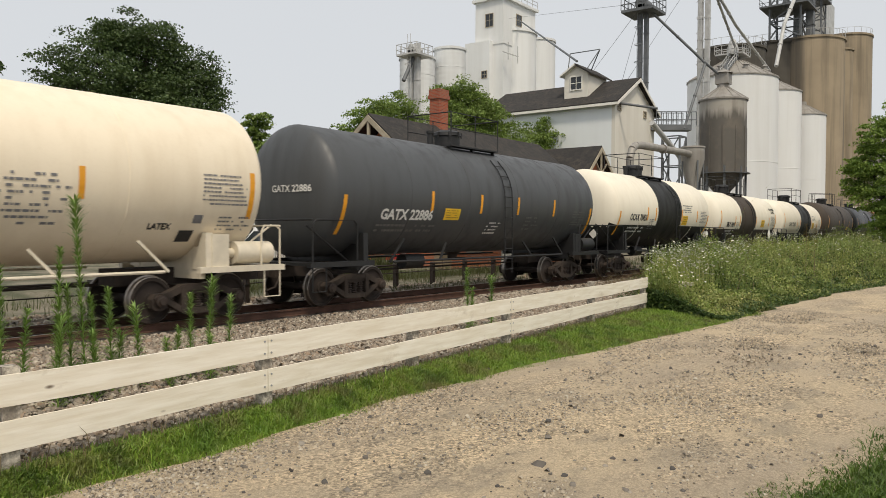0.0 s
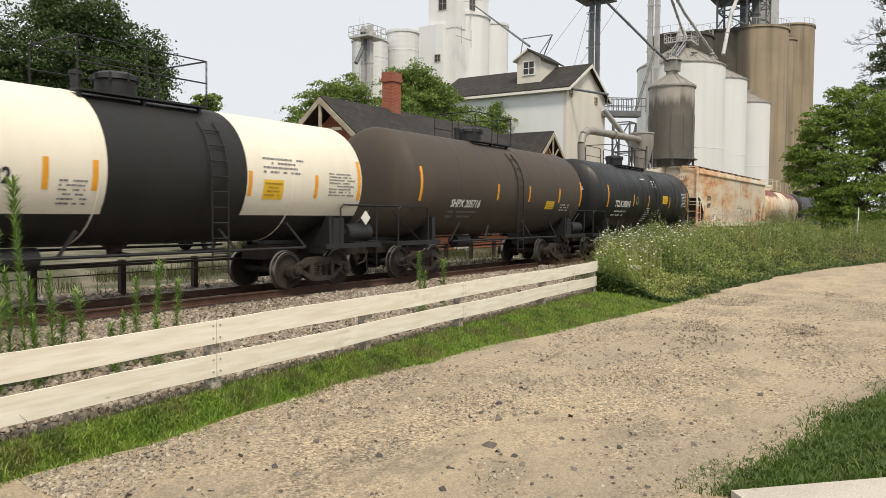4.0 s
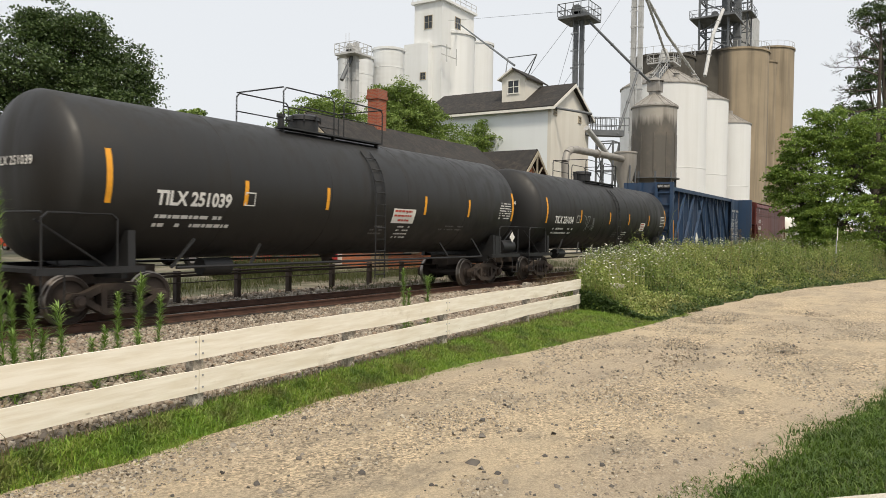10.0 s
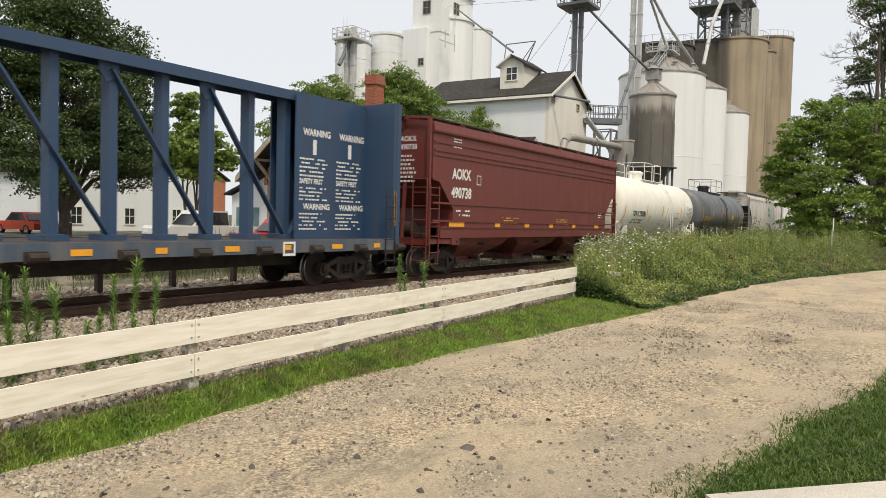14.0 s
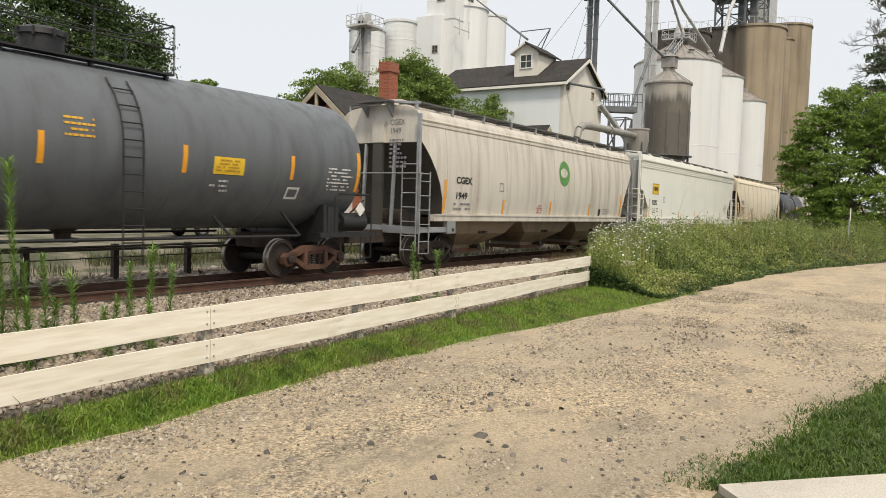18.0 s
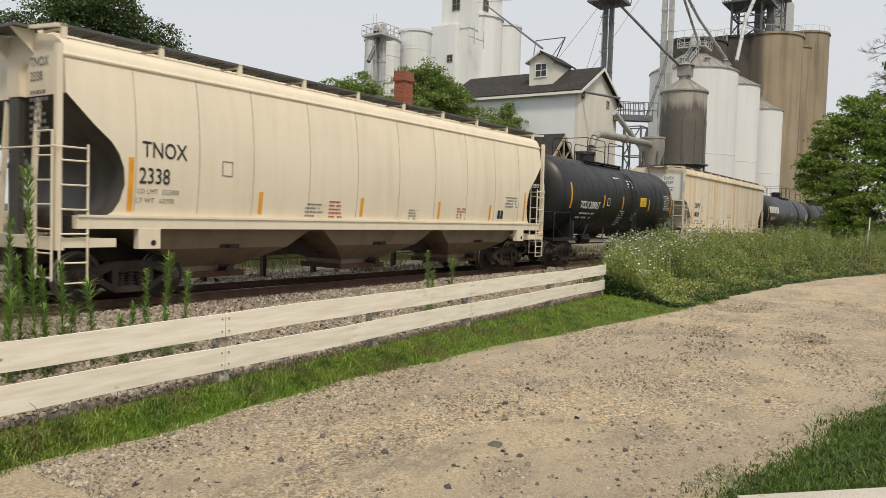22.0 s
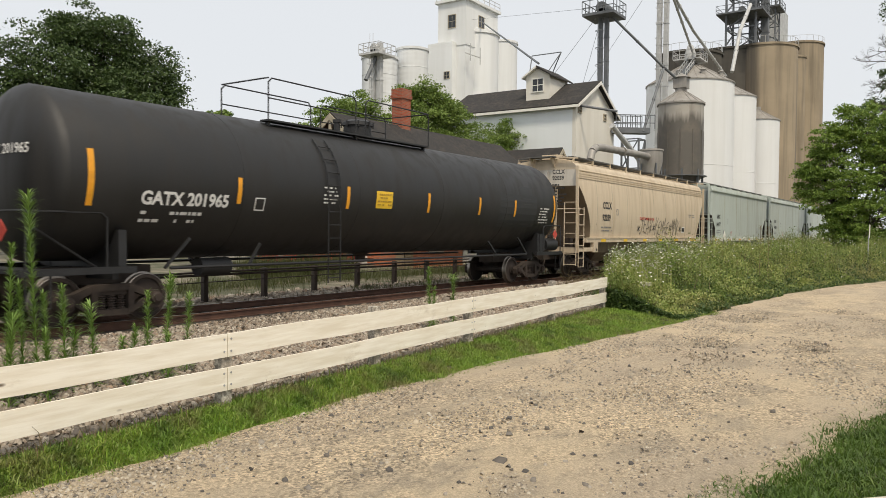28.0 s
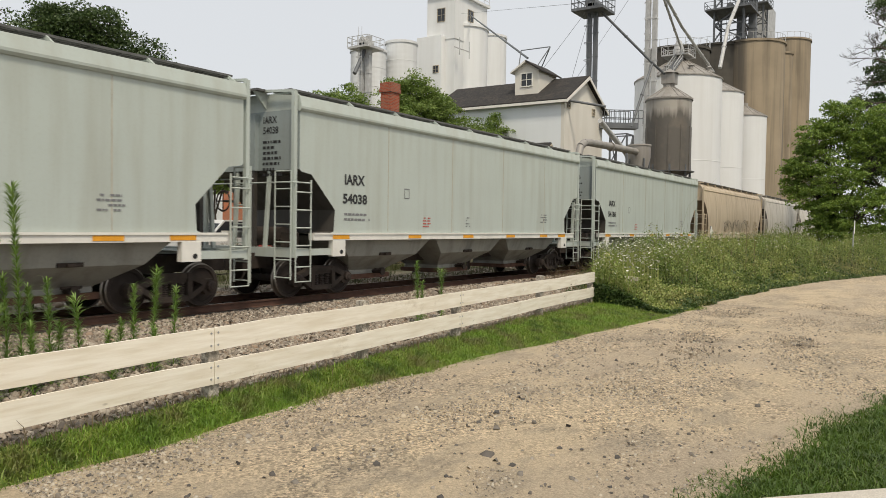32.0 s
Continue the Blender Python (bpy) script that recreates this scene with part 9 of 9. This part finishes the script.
print_rows(c, -6.3, 2.14, 1.2, 2, 0.14, sd, M_INKW, 51)
print_rows(c, -3.1, 1.95, 1.3, 3, 0.09, sd, M_INKY, 52)
print_rows(c, 1.6, 1.95, 1.3, 3, 0.09, sd, M_INKY, 53)
print_rows(c, -6.53, 4.4, 0.5, 4, 0.085, sd, M_INKW, 54, fill=1.0)
print_rows(c, 6.3, 2.3, 0.6, 3, 0.09, sd, M_INKW, 55)

c, sd, L, cl = tank_car(217.6, 233.5, "chalk white tank car with orange strips", [P_CHALK], trim=M_WHITE, bars=(-2.95, 0.02, 3.9), rail_style=0, dome=-0.3, walk_w=(-0.9, 2.2), lean_rail=False, ladder_x=1.7, edge=(-6.5, 6.4), edge_z=(1.8, 2.78))
mark(c, "TEVX 70386", -5.25, 2.27, 0.26, sd, M_INKK, squeeze=1.1)
print_rows(c, -5.2, 2.1, 2.2, 2, 0.15, sd, M_TARP, 61)
strip(c, -2.38, 1.98, 2.33, 0.42, sd, M_CREAM, "blank_placard")
strip(c, 2.65, 2.2, 2.62, 1.03, sd, M_BRIGHT, "white_placard")
print_rows(c, 2.72, 2.58, 0.9, 3, 0.14, lambda z: sd(z) + 0.006, M_INKR, 65)
strip(c, 5.0, 2.4, 3.3, 1.35, sd, M_BRIGHT, "fresh_paint_panel", 0.004)
print_rows(c, 5.2, 2.98, 1.05, 7, 0.085, lambda z: sd(z) + 0.004, M_SLATE, 66)
print_rows(c, cl - 0.95, 2.95, 0.8, 8, 0.08, sd, M_SLATE, 62)
print_rows(c, 2.2, 2.05, 0.8, 5, 0.08, sd, M_SLATE, 63)
frame_box(c, 4.6, 1.85, 0.4, 0.25, sd, M_INKK, 0.06)

c, sd, L, cl = tank_car(233.95, 250.3, "streaked grey tank car with yellow lettering", [P_GREY], bars=(-4.0, -1.36, 1.52, 4.5), rail_style=1, dome=-0.42, walk_w=(-1.2, 2.3), ladder_x=0.6, edge=(-6.85, 6.95), edge_z=(2.15, 3.14), rusty=True)
mark(c, "UTLX 201674", -6.33, 2.23, 0.27, sd, M_INKY, squeeze=0.88)
print_rows(c, -6.25, 2.06, 2.0, 2, 0.15, sd, M_INKY, 63, fill=0.6)
strip(c, 2.29, 2.37, 2.73, 0.82, sd, M_YELLOW, "yellow_placard")
print_rows(c, 2.27, 2.25, 0.6, 3, 0.1, sd, M_INKW, 67)
print_rows(c, -0.9, 3.2, 0.6, 4, 0.1, sd, M_INKY, 68)
print_rows(c, cl - 1.2, 2.7, 0.95, 7, 0.085, sd, M_INKW, 64)
frame_box(c, 4.5, 1.9, 0.4, 0.28, sd, M_INKW, 0.05)
head_mark(c, "UTLX 201674", 0.6, 3.0, 0.16, cl, 1.63, 2.80, M_INKY)
diamond_placard(c, cl + 0.25, -1.46, 1.7, M_WHITE)

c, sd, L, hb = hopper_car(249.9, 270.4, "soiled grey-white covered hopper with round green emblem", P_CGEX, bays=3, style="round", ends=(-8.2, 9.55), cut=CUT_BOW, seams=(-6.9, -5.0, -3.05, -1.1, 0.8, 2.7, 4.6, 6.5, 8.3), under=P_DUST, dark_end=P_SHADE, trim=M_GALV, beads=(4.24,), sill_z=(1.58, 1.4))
mark(c, "CGEX", -6.38, 2.58, 0.2, sd, M_INKK, squeeze=1.2)
end_text(c, ("CGEX", "1949"), hb, M_SLATE)
mark(c, "1949", -6.4, 2.1, 0.2, sd, M_INKK, squeeze=1.25)
print_rows(c, -6.45, 1.97, 1.2, 2, 0.15, sd, M_SLATE, 71)
frame_box(c, -3.6, 2.42, 0.28, 0.28, sd, M_SLATE)
for x in (-7.05, -3.32, 0.47, 4.35, 8.1):
    strip(c, x, 1.66, 2.14 if abs(x) < 7 else 2.66, 0.13, sd, M_BAR)
pts = [(0.5 * math.cos(a), 0.5 * math.sin(a)) for a in [2 * math.pi * k / 32 for k in range(32)]]
on_side(c, "round_emblem", pts, [tuple(range(32))], 1.7, 3.3, sd, M_GREEN)
pts = [(0.33 * math.cos(a) - 0.06, 0.19 * math.sin(a) + 0.02) for a in [2 * math.pi * k / 24 for k in range(24)]]
on_side(c, "emblem_leaf", pts, [tuple(range(24))], 1.7, 3.3, sd, P_CGEX, 0.016)
print_rows(c, 1.42, 3.35, 0.45, 1, 0.12, sd, M_INKR, 70, "emblem_bars", 1.0)
print_rows(c, -0.65, 2.0, 0.55, 4, 0.085, sd, M_INKR, 72)
print_rows(c, 6.0, 1.95, 0.9, 3, 0.09, sd, M_SLATE, 73)
strip(c, 5.5, 1.65, 1.95, 0.22, sd, M_INKK, "stencil_block")

c, sd, L, hb = hopper_car(270.4, 292.6, "clean off-white covered hopper with yellow logo panel", P_UTCX, bays=4, ends=(-10.38, 9.62), under=P_CGEX, dark_end=P_CGEX, sill=M_WHITE, beads=(4.4, 4.3, 4.2), trim=P_UTCX, end_paint=P_ENDGREY)
strip(c, -8.5, 2.85, 3.4, 1.08, sd, M_YELLOW, "logo_panel")
frame_box(c, -8.5, 2.85, 1.08, 0.55, sd, M_INKK, 0.025, "logo_border")
for k in range(4):
    strip(c, -8.36 + k * 0.21, 3.02, 3.24, 0.15, sd, M_INKK, "logo_block", 0.012)
end_text(c, ("", "53292"), hb, M_SLATE)
mark(c, "53292", -8.5, 2.3, 0.24, sd, M_INKK)
print_rows(c, -8.5, 2.12, 1.1, 2, 0.14, sd, M_SLATE, 74)
frame_box(c, -6.6, 2.45, 0.26, 0.3, sd, M_SLATE)
for x in (-9.0, -6.9, -3.6, -0.27, 2.9, 6.2):
    strip(c, x, 1.62, 2.05 if x > -8 else 2.6, 0.12, sd, M_BAR)
print_rows(c, 7.2, 2.6, 0.9, 8, 0.08, sd, M_SLATE, 75)
mark(c, "A.R.I. CENTER FLOW", -5.83, 1.33, 0.1, lambda z: 1.642, M_SLATE, "builder_mark")

c, sd, L, hb = hopper_car(292.6, 311.5, "pale cream covered hopper with sooty, shade-darkened ends", P_TNOX, bays=3, style="round", ends=(-9.09, 8.5), cut=CUT_SCOOP, seams=(-7.8, -6.4, -5.0, -3.3, -1.6, 0.1, 1.8, 3.5, 5.2, 6.8), under=P_DUST, dark_end=P_SHADE, sill_z=(1.6, 1.39), trim=P_TNOX)
mark(c, "TNOX", -7.68, 2.73, 0.29, sd, M_INKK, bold=0.012, squeeze=0.8)
end_text(c, ("TNOX", "2338"), hb, M_SLATE)
mark(c, "2338", -7.74, 2.24, 0.29, sd, M_INKK, bold=0.012, squeeze=0.8)
frame_box(c, -5.84, 2.48, 0.27, 0.31, sd, M_SLATE, 0.02)
mark(c, "LD LMT  223300", -7.76, 2.05, 0.09, sd, M_SLATE, "load_limit", bold=0.0, squeeze=1.0)
mark(c, "LT WT   62700", -7.78, 1.88, 0.09, sd, M_SLATE, "light_weight", bold=0.0, squeeze=1.0)
for x in (-7.95, -4.82, -1.45, 2.0, 4.9, 7.2):
    strip(c, x, 1.72, 2.2 if abs(x) < 7 else 2.7, 0.11, sd, M_BAR)
print_rows(c, 5.9, 2.5, 0.8, 4, 0.1, sd, M_SLATE, 77)
strip(c, 5.4, 1.72, 2.08, 0.46, sd, M_WHITE, "stencil_panel", 0.005)
strip(c, 5.45, 1.76, 2.04, 0.16, sd, M_INKK, "stencil_block", 0.012)
strip(c, 5.64, 1.76, 2.04, 0.16, sd, M_INKK, "stencil_block", 0.012)
print_rows(c, -3.4, 2.0, 0.6, 4, 0.09, sd, M_SLATE, 101)
print_rows(c, -2.6, 2.08, 0.5, 5, 0.09, sd, M_INKR, 102)
print_rows(c, 0.6, 1.95, 0.4, 4, 0.08, sd, M_SLATE, 103)
print_rows(c, 3.0, 2.05, 0.5, 4, 0.09, sd, M_INKR, 104)

tclx(311.5, 326.75, "205017")

c, sd, L, hb = hopper_car(326.75, 348.7, "cream covered hopper with orange rust runs", P_DUPX, bays=4, ends=(-9.87, 10.05), under=P_TNOX, dark_end=P_CGEX, sill=P_CREAM, trim=M_CREAM, seams=(-3.9, 1.2), end_paint=P_UTCX)
strip(c, -7.98, 2.66, 3.04, 1.2, sd, M_WHITE, "white_panel", 0.004)
mark(c, "DUPX", -7.92, 2.71, 0.28, sd, M_INKK, squeeze=0.95)
end_text(c, ("DUPX", "68249"), hb, M_SLATE)
mark(c, "68249", -7.97, 2.22, 0.26, sd, M_INKK, squeeze=0.95)
frame_box(c, -6.52, 2.53, 0.25, 0.27, sd, M_SLATE)
print_rows(c, -8.0, 2.0, 2.0, 2, 0.15, sd, M_SLATE, 78, fill=0.6)
print_rows(c, -5.3, 2.2, 1.6, 1, 0.12, sd, M_INKR, 79)
for x in (-8.55, -5.78, -2.95, -0.17, 2.67, 5.5, 8.6):
    strip(c, x, 1.62, 2.1 if x > -8 else 2.6, 0.13, sd, M_BAR)
print_rows(c, -0.6, 2.4, 1.4, 2, 0.12, sd, M_SLATE, 80)
print_rows(c, 5.9, 2.1, 0.7, 4, 0.1, sd, M_SLATE, 82)

c, sd, L, cl = tank_car(348.7, 369.85, "black tank car with white block logo", [P_BLACK], bars=(-5.85, -2.9, 3.0, 5.85), rail_style=0, dome=1.9, walk_w=(-2.0, 1.9), ladder_x=1.6)
for k in range(6):
    strip(c, -8.7 + k * 0.63, 2.86, 3.38, 0.52, sd, M_INKW, "logo_block")
mark(c, "PROX 33157", -8.15, 2.3, 0.25, sd, M_INKW, squeeze=0.85)
print_rows(c, -8.1, 2.14, 2.2, 2, 0.15, sd, M_TARP, 81)
frame_box(c, -5.5, 2.3, 0.3, 0.3, sd, M_TARP)
mark(c, "BUTADIENE STABILIZED", 5.75, 2.11, 0.14, sd, M_INKW, "contents_mark", squeeze=0.76)
strip(c, 7.95, 2.4, 2.95, 1.05, sd, M_CREAM, "notice_placard")
print_rows(c, 8.02, 2.88, 0.9, 5, 0.09, sd, M_SLATE, 85)
frame_box(c, 6.78, 1.82, 0.36, 0.28, sd, M_INKW, 0.05)
print_rows(c, 0.3, 2.95, 1.2, 2, 0.1, sd, M_INKW, 84)
diamond_placard(c, cl + 0.25, -1.46, 1.75, M_INKR)

c, sd, L, cl = tank_car(369.85, 391.0, "long black tank car with orange strips", [P_BLACK2], bars=(-5.8, -2.38, 1.07, 3.85, 6.15), rail_style=0, dome=-0.15, walk_w=(-4.1, 2.3), ladder_x=-2.95, edge=(-9.05, 9.2), edge_z=(2.2, 3.2))
mark(c, "GATX 201965", -8.05, 2.27, 0.24, sd, M_INKW, squeeze=0.98)
print_rows(c, -8.0, 2.14, 1.75, 2, 0.15, sd, M_INKW, 82, fill=0.6)
frame_box(c, -5.3, 2.22, 0.28, 0.28, sd, M_INKW)
strip(c, -1.24, 2.4, 2.85, 0.68, sd, M_YELLOW, "yellow_placard")
print_rows(c, -3.2, 2.85, 0.5, 5, 0.09, sd, M_INKW, 83)
print_rows(c, 8.0, 2.7, 0.8, 6, 0.1, sd, M_INKW, 86)
head_mark(c, "GATX 201965", 0.5, 3.1, 0.17, cl, 1.63, 2.80, M_INKW)
M_OVER = plain("faded_overpaint", (0.022, 0.023, 0.024), 0.6, 0, 0.2, 4.0)
strip(c, 5.2, 2.0, 3.1, 2.6, sd, M_OVER, "overpaint", 0.003)
strip(c, 6.6, 3.1, 3.4, 0.9, sd, M_OVER, "overpaint", 0.003)
diamond_placard(c, cl + 0.25, -1.46, 1.75, M_INKR)
diamond_placard(c, -cl - 0.85, -0.9, 1.75, M_INKR, False)

c, sd, L, hb = hopper_car(391.0, 410.2, "dusty beige covered hopper with graffiti", P_CCLX, bays=3, style="round", ends=(-8.65, 8.95), cut=CUT_BOW, seams=(-6.9, -5.2, -3.4, -1.6, 0.2, 2.0, 3.75, 5.5, 7.2), under=P_DUST, dark_end=P_DUST, beads=(4.24, 4.15, 4.06), sill_z=(1.6, 1.43), trim=P_CCLX, end_paint=P_CGEX)
mark(c, "CCLX", -6.3, 2.87, 0.28, sd, M_INKK, squeeze=0.9)
end_text(c, ("CCLX", "92039"), hb, M_INKK)
mark(c, "92039", -6.34, 2.36, 0.26, sd, M_INKK, squeeze=0.95)
print_rows(c, -6.4, 2.1, 1.2, 2, 0.14, sd, M_SLATE, 84)
frame_box(c, -4.8, 2.62, 0.26, 0.26, sd, M_SLATE)
tag(c, "*JEAV*KEMAE*MMK*", -2.15, 4.65, 1.8, 2.5, sd, M_INKK, 91, 0.04)
print_rows(c, 6.0, 2.9, 1.2, 2, 0.1, sd, M_SLATE, 93)
for x, w in ((-6.5, 0.5), (-3.93, 0.48), (-1.38, 0.53), (0.87, 0.57), (3.41, 0.65), (6.3, 1.06)):
    strip(c, x, 1.45, 1.57, w, lambda z: 1.642, M_YELLOW)
mark(c, "DO NOT HAMMER ON CAR", -1.81, 2.48, 0.12, sd, M_INKR, "warning", squeeze=0.92)
strip(c, 4.83, 1.9, 2.2, 0.5, sd, M_WHITE, "stencil_panel", 0.005)
strip(c, 4.88, 1.94, 2.16, 0.18, sd, M_INKK, "stencil_block", 0.012)
strip(c, 5.09, 1.94, 2.16, 0.18, sd, M_INKK, "stencil_block", 0.012)


def iarx(s0, s1, number):
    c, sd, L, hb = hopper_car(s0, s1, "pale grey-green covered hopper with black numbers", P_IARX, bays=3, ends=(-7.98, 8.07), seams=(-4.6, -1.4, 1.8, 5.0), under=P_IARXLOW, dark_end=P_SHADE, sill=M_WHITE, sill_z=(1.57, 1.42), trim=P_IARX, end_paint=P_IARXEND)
    end_text(c, ("IARX", number), hb, M_INKK)
    mark(c, "IARX", -6.4, 2.83, 0.24, sd, M_INKK, squeeze=1.0)
    mark(c, number, -6.46, 2.35, 0.23, sd, M_INKK, squeeze=1.15)
    print_rows(c, -6.4, 2.1, 1.1, 2, 0.13, sd, M_SLATE, 85)
    for x in (-6.85, -3.7, -0.8, 2.0, 4.6, 6.2):
        strip(c, x, 1.45, 1.55, 0.62, lambda z: 1.642, M_BAR)
    frame_box(c, -3.87, 2.56, 0.24, 0.28, sd, M_SLATE)
    print_rows(c, -2.95, 2.05, 0.4, 4, 0.08, sd, M_INKR, 86)
    print_rows(c, -0.6, 2.1, 0.3, 4, 0.09, sd, M_SLATE, 87)
    print_rows(c, 4.7, 2.3, 0.6, 4, 0.09, sd, M_SLATE, 88)
    return c


iarx(410.2, 427.9, "54177")
iarx(427.9, 445.7, "54038")
iarx(445.7, 463.9, "54186")
c, sd, L, hb = hopper_car(463.9, 483.6, "soiled beige covered hopper with graffiti", P_CCLX, bays=3, style="round", cut=CUT_BOW, seams=(-6, -3, 0, 3, 6), under=P_DUST, dark_end=P_DUST)
graffiti(c, -4.0, 3.5, 1.65, 2.6, sd, M_INKK, 95, 0.04)
for s0 in (483.6, 502.0, 520.4):
    hopper_car(s0, s0 + 18.4, "soiled grey-white covered hopper", P_CGEX, bays=3, style="round", cut=CUT_BOW, seams=(-6, -3, 0, 3, 6), under=P_DUST, dark_end=P_SHADE)


# ---------------------------------------------------------------- what moves
def motions():
    for car, s in TRAIN:
        walk(car, [(t, pose(s - SPEED * t, TRACK_Y, RAIL_Z)) for t in (0.0, 8.0, 16.0, 24.0, 32.0)])
    turn = -math.degrees(SPEED / WHEEL_R) / FPS
    start = dict(TRAIN)
    last = 32 * FPS
    for w, dx, car in WHEELSETS:
        # wheels turn while their car is near, from 62 m ahead to 16 m behind
        k0 = min(last, max(0, int((start[car] - 62) / SPEED * FPS)))
        k1 = min(last, max(0, int((start[car] + 16) / SPEED * FPS)))
        ks = sorted({0, last, *range(k0, k1 + 1)})
        walk(w, [(k / FPS, pose(dx, 0, WHEEL_R, 0, (turn * min(k1, max(k0, k))) % 360, 0)) for k in ks])


motions()
